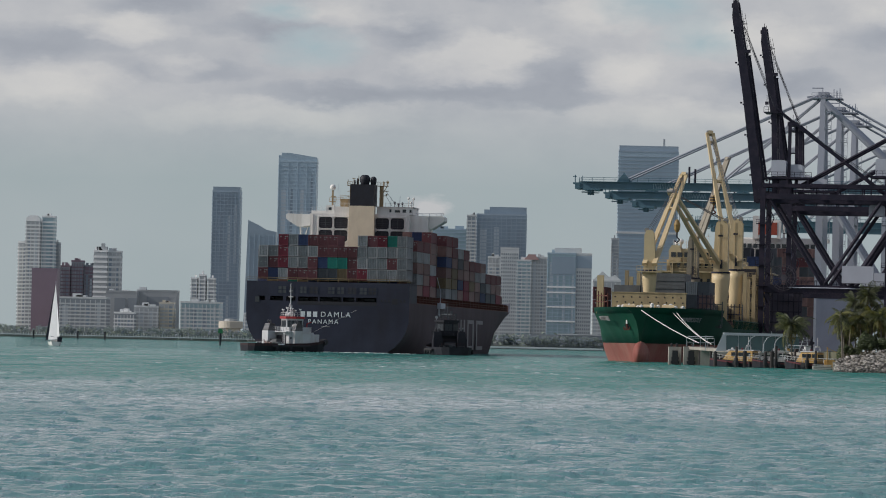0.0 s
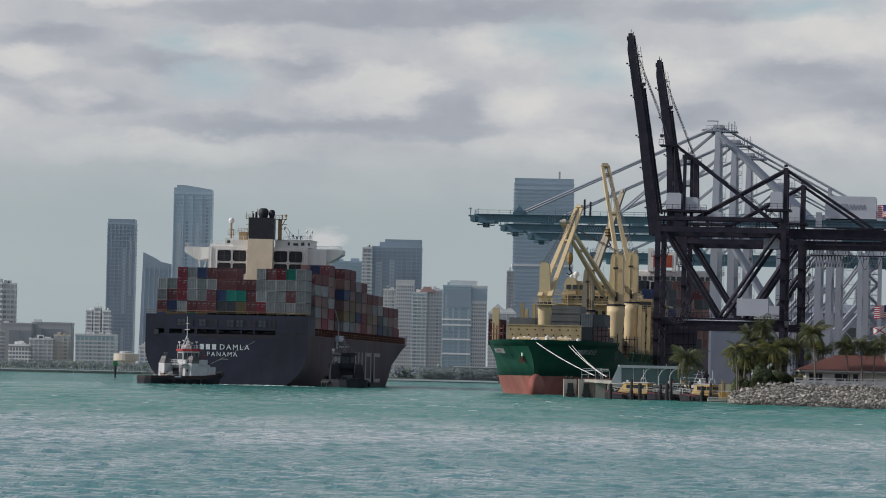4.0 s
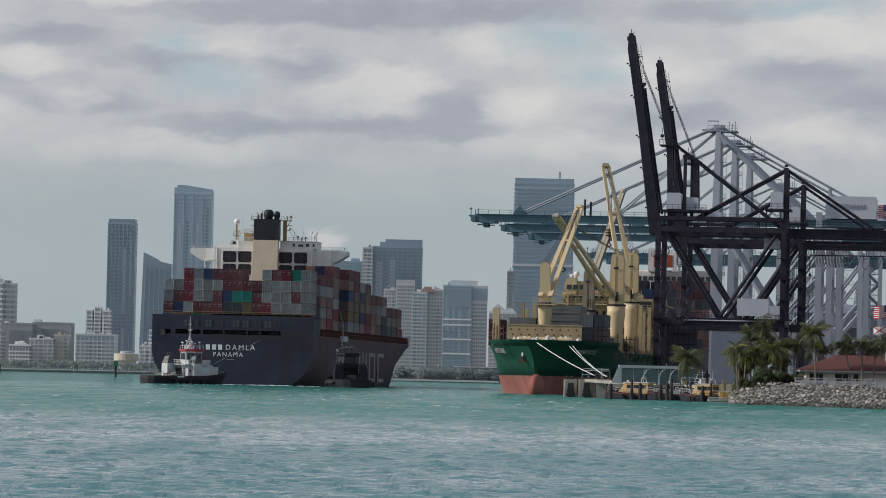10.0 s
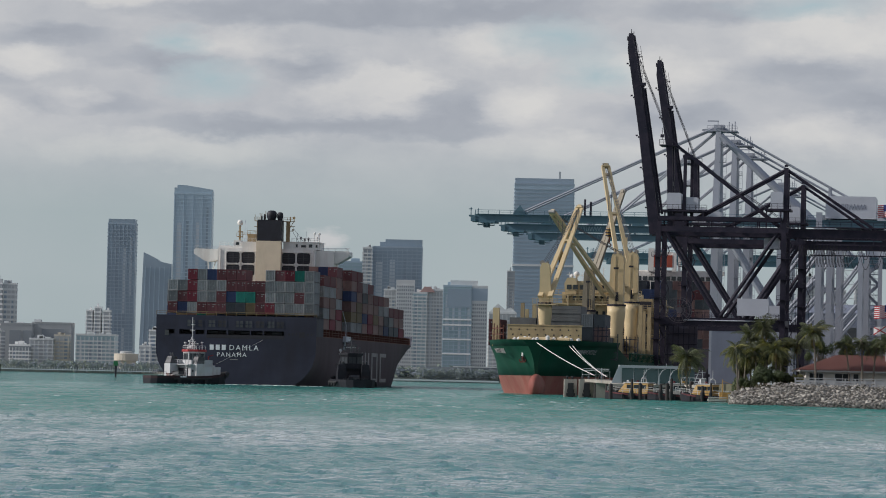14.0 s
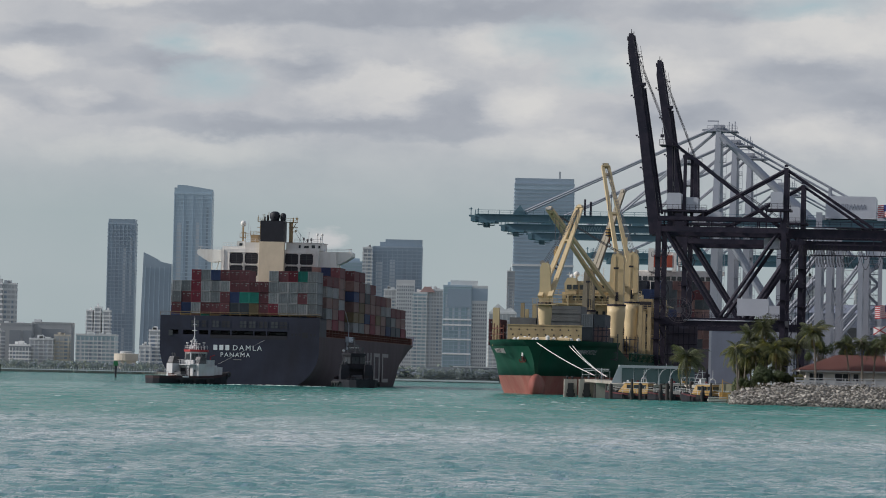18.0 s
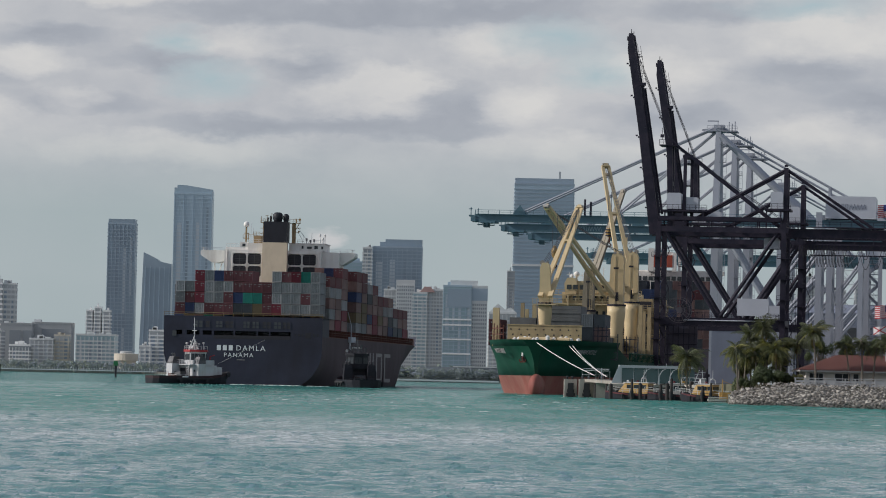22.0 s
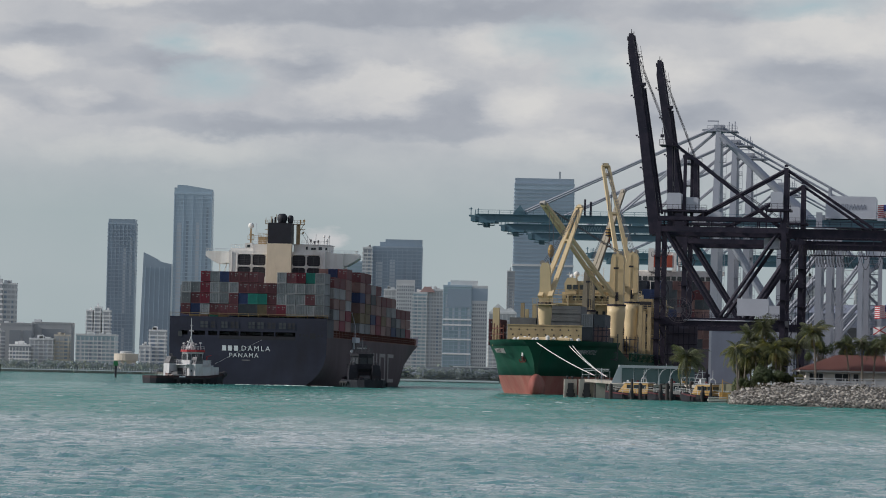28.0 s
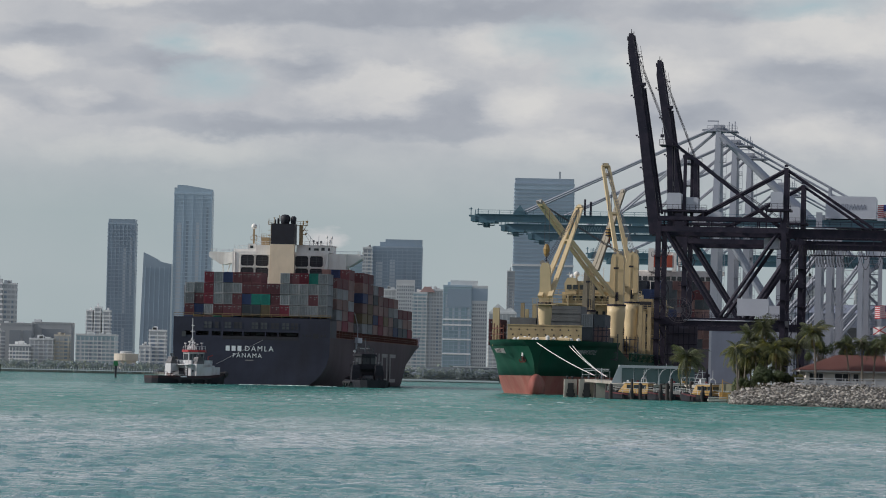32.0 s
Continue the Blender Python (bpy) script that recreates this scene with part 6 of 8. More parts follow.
    part("aft_winch", Geo().tube((-0.9, -4.2, 2.3), (1.1, -4.2, 2.3), 0.7, n=12).box(-1.2, -0.9, -4.9, -3.5, 1.3, 3.0).box(1.1, 1.4, -4.9, -3.5, 1.3, 3.0), WINCH, t, "dark towing winch on the aft deck")
    part("deck_ladder", Geo().ladder((2.2, -3.3, 1.4), (2.2, -3.3, 4.7), 0.6, 0.4), body, t)
    part("deck_rail", Geo().rail([(-3.0, -7.4, 1.3), (3.0, -7.4, 1.3), (3.4, -4.9, 1.3)], 0.9, 0.9, 0.06), TUG_WHITE if white else CABLE, t)
    part("fire_monitor", Geo().tube((1.4, 4.2, 5.8), (1.4, 4.2, 6.7), 0.14, n=8).tube((1.4, 4.2, 6.7), (1.9, 5.2, 7.1), 0.11, n=8), TUG_RED if white else CABLE, t)
    part("stern_rail", Geo().rail([(-2.8, -L * 0.47, 2.2), (2.8, -L * 0.47, 2.2)], 0.6, 1.0, 0.07), MAROON, t)
    part("hull_lettering", Geo().box(B * 0.5 + 0.02, B * 0.5 + 0.06, -6.5, -4.6, 1.55, 1.85), LETTER, t)
    return t


white_tug = build_tug(pose(-61.0, 1054, 0, 0, 0, -48), "tugboat", "white and black tugboat with a red roof band", 20.5, 8.2, True)
part("tow_line", Geo().tube((0, 7.9, 5.0), (-8.6, 30.0, 11.4), 0.03, n=5), ROPE, white_tug, "taut pale tow line")
FOAM = material("white_foam", (0.80, 0.83, 0.82), 0.9, vary=0.1, scale=2.0)


def wash(root, patches, seed):
    """Low flakes of churned foam lying on the water round a hull."""
    rng = random.Random(seed)
    for x0, y0, x1, y1, n, size in patches:
        for i in range(n):
            u = rng.random()
            x, y = x0 + (x1 - x0) * u + rng.uniform(-0.6, 0.6), y0 + (y1 - y0) * u + rng.uniform(-1.5, 1.5)
            r = size * rng.uniform(0.4, 1.3)
            pts = [(x + r * 1.6 * math.cos(a) * rng.uniform(0.6, 1.1), y + r * math.sin(a) * rng.uniform(0.6, 1.1), -0.05) for a in (2 * math.pi * k / 7 for k in range(7))]
            part("foam_flake", Geo().prism(pts, (0, 0, 0.12 + 0.25 * rng.random() * size)), FOAM, root)


wash(container_ship, ((-1, -8.5, 6, -7.5, 22, 0.30), (6, -7.5, 15, -7, 46, 0.42), (15, -7, 22, -6, 20, 0.25), (20.5, 30, 21, 110, 20, 0.30)), 1)
wash(white_tug, ((-4, -9, -4.2, 6, 16, 0.2), (4.2, -8, 4.4, 8, 18, 0.2)), 4)
dark_tug = build_tug(pose(-22.4, 1062, 0, 0, 0, 10), "tugboat", "all-black tugboat pushing beside the ship's hull", 21, 9.6, False)

# ------------------------------------------------------------------ sailing boat and channel marks
def build_sailboat():
    s = thing("sailing_boat", pose(-119.9, 1084, 0, 0, 0, 12), "small white sailing boat with two sails set", "sailboat")
    rows = [hull_section(y, [(b * 0.4, -0.3), (b * 0.8, 0.2), (b, 1.0)], 0) for y, b in ((-3.8, 1.1), (-2, 1.5), (0.5, 1.7), (3, 1.0), (4.6, 0.08))]
    part("hull", Geo().loft(rows), SHIP_WHITE, s, "white fibreglass hull")
    part("cabin", Geo().prism([(-1, -1.2, 1.0), (1, -1.2, 1.0), (0.7, 2.2, 1.0), (-0.7, 2.2, 1.0)], (0, 0, 0.55)), SHIP_WHITE, s)
    part("coaming", Geo().box(0.4, 1.5, -3.4, -2.4, 1.0, 2.2), NAVY, s)
    part("mast", Geo().tube((0, 0.8, 1.0), (0.1, 0.6, 15.9), 0.1, 0.06, 8), HOUSE_GREY, s)
    part("boom", Geo().tube((0, 0.7, 2.2), (-1.2, -3.0, 2.3), 0.08, n=8), HOUSE_GREY, s)

    def cloth(a, b, c, belly, name, mat):
        a, b, c = Vector(a), Vector(b), Vector(c)
        n, grid = 8, []
        for i in range(n + 1):
            row = []
            for k in range(n + 1):
                u, v = i / n, k / n
                p = a.lerp(b, u)
                q = a.lerp(c, u)
                w = p.lerp(q, v) + Vector(belly) * (4 * v * (1 - v) * u * (1 - u * 0.3))
                row.append(w)
            grid.append(row)
        g = Geo().loft(grid, False)
        back = [[p + Vector((0.02, 0.03, 0)) for p in row] for row in grid]
        g.loft(back, False)
        part(name, g, mat, s, smooth=True)

    cloth((0.05, 0.6, 15.4), (0.0, 0.6, 2.5), (0.9, -3.0, 2.5), (0.3, 0.2, 0), "mainsail", SAIL)
    cloth((0.0, 0.5, 14.8), (-1.5, 1.9, 1.5), (1.1, -1.2, 1.7), (0.1, -0.5, 0), "foresail", SAIL)
    cloth((-0.05, 0.4, 15.5), (-2.1, 1.9, 1.2), (-1.45, 1.8, 1.5), (0.0, -0.05, 0), "foresail_edge", NAVY)
    return s


sailboat = build_sailboat()


def channel_mark(x, y, h, r, green):
    m = thing("channel_mark", pose(x, y, 0), "dark channel pile with a green square board" if green else "dark timber channel pile", "channel mark", "channel marks")
    part("pile", Geo().tube((0, 0, -2), (0, 0, h), r, n=8), TUG_BLACK, m)
    if green:
        part("board", Geo().box(-0.9, 0.9, -0.5, -0.35, h - 1.6, h + 0.2), material("green_board_paint", (0.02, 0.16, 0.06), 0.6), m)


channel_mark(-131.6, 1800, 6.4, 0.42, True)
for x in (-274, -258, -300):
    channel_mark(x, 2600, 5.0, 0.5, False)
# ------------------------------------------------------------------ the pilot station's shore
ROCK = material("weathered_limestone_boulder", (0.335, 0.315, 0.285), 0.9, vary=0.35, scale=1.6, bump=0.6, bump_scale=4.0, dirt=(0.15, 0.13, 0.11), dirt_amount=0.8, dirt_scale=0.8, each=0.6)
ROCK_REST = material("weathered_limestone_rubble", (0.335, 0.315, 0.285), 0.9, vary=0.35, scale=1.6, bump=0.6, bump_scale=4.0, dirt=(0.15, 0.13, 0.11), dirt_amount=0.8, dirt_scale=0.8, island=0.6)
ROCK_WET = material("wet_dark_boulder", (0.085, 0.08, 0.068), 0.6, vary=0.3, scale=1.6, bump=0.6, bump_scale=4.0, each=0.3)
BARK = material("palm_bark", (0.150, 0.130, 0.108), 0.9, vary=0.25, scale=4.0, bump=0.5, bump_scale=8.0)
STUCCO = material("cream_white_stucco", (0.60, 0.575, 0.53), 0.85, vary=0.06, scale=1.5, dirt=(0.45, 0.40, 0.33), dirt_amount=0.4, dirt_scale=0.7, streak=3.0)
TILE = material("terracotta_barrel_tile", (0.178, 0.073, 0.060), 0.8, vary=0.25, scale=1.2, dirt=(0.16, 0.06, 0.045), dirt_amount=0.7, dirt_scale=1.5, each=0.2)
WHITE_WOOD = material("white_painted_rail", (0.52, 0.52, 0.52), 0.6, vary=0.06, scale=2.0)
TEAL_GLASS = material("teal_canopy_glass", (0.085, 0.145, 0.150), 0.2, vary=0.1, scale=0.4, spec=0.6)
CANOPY_WHITE = material("pale_canopy_steel", (0.38, 0.42, 0.44), 0.5, vary=0.08)
BOAT_YELLOW = material("yellow_boat_paint", (0.45, 0.275, 0.085), 0.5, vary=0.12, scale=1.0, dirt=(0.4, 0.3, 0.15), dirt_amount=0.3)
BOAT_RED = material("dull_red_boat_paint", (0.11, 0.022, 0.028), 0.5, vary=0.15, scale=1.0)
# lifted black: a little haze is in this colour
TIMBER = material("black_tarred_timber", (0.040, 0.035, 0.034), 0.85, vary=0.3, scale=2.0, bump=0.4)
FLAG_RED = material("red_flag_cloth", (0.45, 0.035, 0.05), 0.9, vary=0.1)
FLAG_WHITE = material("white_flag_cloth", (0.75, 0.74, 0.74), 0.9, vary=0.06)
FLAG_BLUE = material("blue_flag_cloth", (0.03, 0.04, 0.16), 0.9, vary=0.1)


def leaf_material(name, color, vary, each, through_light):
    """Leaves that let part of the sun through."""
    m = bpy.data.materials.new(name)
    m.use_nodes = True
    n = Nodes(m.node_tree)
    pos = n.add("ShaderNodeTexCoord").outputs["Object"]
    c = n.mix(1.0, (*color, 1), n.ramp(n.noise(pos, 1.3, 5.0, 0.65), (0.25, 1 - vary), (0.75, 1 + vary)), "MULTIPLY")
    c = n.mix(1.0, c, n.ramp(n.add("ShaderNodeNewGeometry").outputs["Random Per Island"], (0.0, 1 - vary), (1.0, 1 + vary)), "MULTIPLY")
    c = n.mix(1.0, c, n.ramp(n.add("ShaderNodeObjectInfo").outputs["Random"], (0.0, 1 - each), (1.0, 1 + each)), "MULTIPLY")
    b = n.add("ShaderNodeBsdfPrincipled", {"Base Color": c, "Roughness": 0.55, "Specular IOR Level": 0.3})
    t = n.add("ShaderNodeBsdfTranslucent", {"Color": n.mix(1.0, c, (1.25, 1.3, 0.7, 1), "MULTIPLY")})
    mix = n.add("ShaderNodeMixShader", {0: through_light, 1: b.outputs[0], 2: t.outputs[0]})
    out = n.add("ShaderNodeOutputMaterial")
    n.tree.links.new(mix.outputs[0], out.inputs[0])
    return m


FROND = leaf_material("palm_frond_green", (0.112, 0.122, 0.074), 0.3, 0.45, 0.35)
FROND_PALE = leaf_material("yellowish_palm_frond", (0.21, 0.205, 0.085), 0.3, 0.35, 0.4)
FROND_DRY = leaf_material("dry_palm_frond", (0.22, 0.165, 0.07), 0.3, 0.3, 0.3)
LEAF = leaf_material("dark_shrub_leaves", (0.075, 0.095, 0.048), 0.45, 0.25, 0.3)
LEAF_LIGHT = leaf_material("olive_tree_leaves", (0.150, 0.152, 0.080), 0.45, 0.25, 0.35)


def boulder_mesh(seed, mat):
    rng = random.Random(seed)
    bm = bmesh.new()
    bmesh.ops.create_icosphere(bm, subdivisions=1, radius=1.0)
    a, b, c = rng.uniform(0.8, 1.25), rng.uniform(0.7, 1.0), rng.uniform(0.55, 0.85)
    for v in bm.verts:
        v.co *= rng.uniform(0.62, 1.2)
        v.co = Vector((v.co.x * a, v.co.y * b, v.co.z * c))
        v.co.z = max(v.co.z, -0.5)
    me = bpy.data.meshes.new("boulder")
    bm.to_mesh(me)
    bm.free()
    me.materials.append(mat)
    return me


def slope_top(x):
    """The height of the rock slope's crest along the shore."""
    return 1.0 + 2.2 * min(1.0, max(0.0, (x - 40.5) / 9.0)) ** 0.7


def build_rocks():
    def foot(x):
        """Where the bank meets the water: it comes nearer towards the open shore."""
        return 634.0 - 2.7 * max(0.0, min(x, 62.0) - 42.0)

    g = Geo()
    for x0, x1 in ((42, 45), (45, 49), (49, 54), (54, 62), (62, 112)):
        a, b = slope_top(x0) - 0.4, slope_top(x1) - 0.4
        g.hexa([(x0, foot(x0) + 0.4, -1.5), (x1, foot(x1) + 0.4, -1.5), (x1, 647, -1.5), (x0, 647, -1.5), (x0, foot(x0) + 0.5, -0.5), (x1, foot(x1) + 0.5, -0.5), (x1, 646, b), (x0, 646, a)])
    slope = new("rock_slope", g.mesh("rock_slope", ROCK_WET))
    tagged(slope, "sloping bank of piled pale grey limestone boulders", "rock slope", kind="structure")
    dry = [boulder_mesh(i, ROCK) for i in range(9)]
    wet = [boulder_mesh(40 + i, ROCK_WET) for i in range(4)]
    rng = random.Random(3)
    count = 0
    g, low = Geo(), Geo()
    for row in range(27):
        u = row / 26
        x = 41.8 + rng.uniform(0, 0.6)
        while x < 112:
            size = rng.choice((0.13, 0.17, 0.20, 0.24, 0.30)) * rng.uniform(0.85, 1.15) * (0.85 if u > 0.85 else 1.0)
            top = slope_top(x)
            y = foot(x) + u * (645.5 - foot(x)) + rng.uniform(-0.5, 0.5)
            z = -0.25 + (top + 0.2) * u + rng.uniform(-0.16, 0.22)
            mesh = rng.choice(wet) if u < 0.20 + rng.uniform(-0.08, 0.08) else rng.choice(dry)
            m = pose(x, y, z, rng.uniform(-30, 30), rng.uniform(-30, 30), rng.uniform(0, 360)) @ Matrix.Diagonal((size * 1.15, size * 1.15, size, 1))
            if 47 < x < 57 and u < 0.75 and count < 320:
                part("boulder", mesh, None, slope, at=m)
                count += 1
            else:
                heap = low if mesh in wet else g
                k = len(heap.v)
                heap.v += [m @ v.co for v in mesh.vertices]
                heap.f += [tuple(k + i for i in p.vertices) for p in mesh.polygons]
            x += size * rng.uniform(1.5, 2.0)
    part("boulder_rest", g, ROCK_REST, slope)["kind"] = "stuff"
    part("wet_boulder_rest", low, ROCK_WET, slope)["kind"] = "stuff"


def frond_mesh(seed, mat, length=2.5, droop=1.0):
    """A feather leaf: a bending rib with paired leaflets."""
    rng = random.Random(seed)
    g = Geo()
    pts = []
    for i in range(9):
        u = i / 8
        pts.append(Vector((length * (u * (1 - 0.16 * u * droop)), rng.uniform(-0.04, 0.04), length * (0.55 * u - 0.85 * droop * u * u))))
    for a, b in zip(pts, pts[1:]):
        g.beam(a, b, 0.05, 0.04)
    for i in range(38):
        u = 0.12 + 0.88 * i / 37
        k = min(7, int(u * 8))
        p = pts[k].lerp(pts[k + 1], u * 8 - k)
        d = (pts[k + 1] - pts[k]).normalized()
        size = length * 0.34 * math.sin(math.pi * (0.18 + 0.74 * u)) * rng.uniform(0.8, 1.15)
        for s in (-1, 1):
            out = (Vector((0, s, 0)) * 0.86 + d * 0.5 - Vector((0, 0, 0.35 + 0.75 * rng.random()))).normalized()
            q = p + out * size
            w = d * 0.02
            j = len(g.v)
            g.v += [p - w, p + w, q + w * 0.5 - Vector((0, 0, 0.1)), q - w * 0.3 - Vector((0, 0, 0.12))]
            g.f.append((j, j + 1, j + 2, j + 3))
    return g.mesh("frond", mat)


FRONDS = [frond_mesh(i, FROND, 2.5 + 0.25 * (i % 3), 0.7 + 0.3 * (i % 4)) for i in range(6)]
PALE_FRONDS = [frond_mesh(30 + i, FROND_PALE, 2.4 + 0.25 * (i % 3), 0.8 + 0.3 * (i % 4)) for i in range(4)]
DRY_FRONDS = [frond_mesh(60 + i, FROND_DRY, 2.1, 1.5) for i in range(2)]


def palm_tree(x, y, ground, crown, lean=0.0, size=1.0, label="tall slender palm tree on the rock bank", n=17, seed=0, dry=2, pale=0.12):
    rng = random.Random(seed + int(x * 10))
    t = thing("palm_tree", pose(x, y, ground), label, "palm tree", "palms of the pilot station")
    h = crown - ground
    rings = []
    for i in range(11):
        u = i / 10
        r = (0.16 - 0.07 * u + (0.1 if i == 0 else 0)) * (1.05 if i % 2 else 0.97)
        rings.append([(lean * u * u + r * math.cos(a), r * math.sin(a), h * u - (0.3 if i == 0 else 0)) for a in (2 * math.pi * k / 8 for k in range(9))])
    part("trunk", Geo().loft(rings), BARK, t, "ringed grey palm trunk")
    top = Vector((lean, 0, h))
    n = int(n * 2.0)
    for i in range(n):
        a = 360 * i / n + rng.uniform(-9, 9)
        lift = rng.uniform(-70, 42)
        s = size * rng.uniform(0.7, 1.2)
        part("frond", rng.choice(PALE_FRONDS if rng.random() < pale else FRONDS), None, t, at=Matrix.Translation(top) @ pose(0, 0, 0, 0, lift, a) @ Matrix.Scale(s, 4))
    for i in range(dry):
        part("dead_frond", rng.choice(DRY_FRONDS), None, t, "brown dead frond", at=Matrix.Translation(top) @ pose(0, 0, 0, 0, rng.uniform(35, 60), rng.uniform(0, 360)) @ Matrix.Scale(size * 0.9, 4))
    part("crown_heart", Geo().lathe(top, [(0.1, -0.5), (0.28, -0.2), (0.3, 0.2), (0.08, 0.6)], 8), BARK, t)
    return t


def leafy(root, name, mat, masses, leaf, count, seed, label=""):
    """A crown of small leaf blades scattered through several uneven masses."""
    rng = random.Random(seed)
    v, f = [], []
    for cx, cy, cz, rx, ry, rz in masses:
        for _ in range(count):
            d = Vector((rng.gauss(0, 1), rng.gauss(0, 1), rng.gauss(0, 1))).normalized()
            k = rng.uniform(0.45, 1.0) ** 0.5 * rng.uniform(0.8, 1.12)
            p = Vector((cx + d.x * rx * k, cy + d.y * ry * k, cz + d.z * rz * k))
            n = (d + Vector((rng.uniform(-1, 1), rng.uniform(-1, 1), rng.uniform(-0.6, 1.2))) * 0.7).normalized()
            s = n.cross(Vector((0.3, 0.2, 1))).normalized()
            u = n.cross(s)
            a, b = leaf * rng.uniform(0.6, 1.3), leaf * rng.uniform(0.35, 0.7)
            j = len(v)
            v += [p - s * a, p - u * b + n * 0.03, p + s * a, p + u * b - n * 0.03]
            f.append((j, j + 1, j + 2, j + 3))
    me = bpy.data.meshes.new(name)
    me.from_pydata([tuple(p) for p in v], [], f)
    me.materials.append(mat)
    return part(name, me, None, root, label)


def broad_tree(x, y, ground, h, spread, mat, label, seed, name="tree"):
    rng = random.Random(seed)
    t = thing(name, pose(x, y, ground), label, "tree", "trees of the pilot station")
    part("trunk", Geo().tube((0, 0, -0.2), (0.1, 0, h * 0.45), 0.22, 0.14, 8), BARK, t)
    masses = []
    for i in range(16):
        a = rng.uniform(0, 6.28)
        r = spread * rng.uniform(0.1, 0.85)
        z = h * rng.uniform(0.45, 0.9)
        masses.append((r * math.cos(a), r * math.sin(a), z, spread * rng.uniform(0.16, 0.34), spread * rng.uniform(0.16, 0.34), h * rng.uniform(0.06, 0.12)))
        part("limb", Geo().tube((0.1, 0, h * 0.35), (r * math.cos(a) * 0.8, r * math.sin(a) * 0.8, z), 0.1, 0.04, 6), BARK, t)
    leafy(t, "crown", mat, masses, 0.12, 260, seed)
    return t


def shrub(x, y, ground, w, h, mat, seed, label="dense dark green shrub beside the palms"):
    rng = random.Random(seed)
    t = thing("shrub", pose(x, y, ground), label, "shrub", "shrubs of the pilot station")
    masses = [(rng.uniform(-0.6, 0.6) * w, rng.uniform(-0.5, 0.5), h * rng.uniform(0.3, 0.72), w * rng.uniform(0.3, 0.5), 0.9, h * rng.uniform(0.24, 0.34)) for _ in range(6)]
    part("stem", Geo().tube((0, 0, -0.3), (0, 0, h * 0.5), 0.12, 0.07, 6), BARK, t)
    leafy(t, "foliage", mat, masses, 0.13, 480, seed)
    return t


HOUSE_GLASS = material("shaded_window_glass", (0.022, 0.026, 0.030), 0.35, spec=0.15, vary=0.2, scale=1.0)
FASCIA = material("grey_fascia_board", (0.34, 0.33, 0.32), 0.7, vary=0.12, scale=1.5)


def build_station():
    h = thing("pilot_station", pose(0, 0, 0), "cream bungalow with a red barrel-tiled hip roof", "house")
    g = Geo().box(53.4, 84, 648.0, 648.25, 2.9, 5.35).box(53.4, 53.65, 648.25, 661, 2.9, 5.35).box(53.4, 84, 660.8, 661, 2.9, 5.35).box(83.8, 84, 648.25, 660.8, 2.9, 5.35)
    part("wall", g, STUCCO, h, "cream rendered wall")
    for x0, x1, z0, z1, n in ((53.9, 55.9, 3.2, 4.75, 3), (57.6, 59.9, 3.7, 4.75, 2), (60.3, 61.1, 3.7, 4.75, 1), (66.6, 68.4, 3.7, 4.6, 2), (70.5, 72.5, 3.7, 4.6, 2)):
        w = part("window", Geo().box(x0 - 0.08, x1 + 0.08, 647.94, 648.02, z0 - 0.08, z1 + 0.08), WHITE_WOOD, h)
        for i in range(n):
            a, b = x0 + (x1 - x0) * i / n + 0.04, x0 + (x1 - x0) * (i + 1) / n - 0.04
            part("pane", Geo().box(a, b, 647.9, 647.95, z0, z1), HOUSE_GLASS, w)
    roof = part("roof", Geo().hexa([(52.4, 646.6, 5.22), (85, 646.6, 5.22), (85, 662.4, 5.22), (52.4, 662.4, 5.22), (58.6, 654.4, 7.42), (79, 654.4, 7.42), (79, 654.6, 7.42), (58.6, 654.6, 7.42)]), TILE, h, "red barrel-tiled hip roof")
    part("fascia", Geo().box(52.5, 84.9, 646.6, 646.75, 5.0, 5.24).box(52.4, 52.6, 646.6, 662.4, 5.0, 5.24), FASCIA, h)
    # barrel tiles: ridged courses, each row proud of the one below
    g = Geo()
    rise, run = 2.2, 7.8
    for c in range(13):
        u0, u1 = c / 13, (c + 1.12) / 13
        x = 52.4 + 6.2 * u0
        end = 85 - 6 * u0
        while x < end:
            a = Vector((x, 646.55 + run * u0, 5.27 + rise * u0))
            b = Vector((x + 0.02, 646.55 + run * min(u1, 1), 5.33 + rise * min(u1, 1) - 0.03))
            g.beam(a, b, 0.2, 0.1, 0.17, 0.06)
            x += 0.31
    part("barrel_tile", g, TILE, h)["kind"] = "stuff"
    part("ridge_tile", Geo().tube((58.6, 654.5, 7.44), (79, 654.5, 7.44), 0.14, n=6).tube((52.4, 646.6, 5.26), (58.6, 654.5, 7.44), 0.12, n=6), TILE, h)
    # balustrade
    f = thing("balustrade", pose(51.6, 644.6, 2.9), "white low balustrade along the top of the rocks", "railing")
    for i in range(18):
        part("post", Geo().box(i * 1.45 - 0.09, i * 1.45 + 0.09, -0.09, 0.09, -0.1, 1.15), WHITE_WOOD, f)
        if i < 17:
            part("panel", Geo().box(i * 1.45 + 0.12, i * 1.45 + 1.33, -0.04, 0.04, 0.0, 0.92) if i % 5 == 3 else
                 Geo().box(i * 1.45 + 0.09, i * 1.45 + 1.36, -0.03, 0.03, 0.1, 0.4).box(i * 1.45 + 0.09, i * 1.45 + 1.36, -0.03, 0.03, 0.5, 0.85), WHITE_WOOD, f)
    part("hand_rail", Geo().box(-0.2, 25, -0.08, 0.08, 1.08, 1.18), WHITE_WOOD, f)


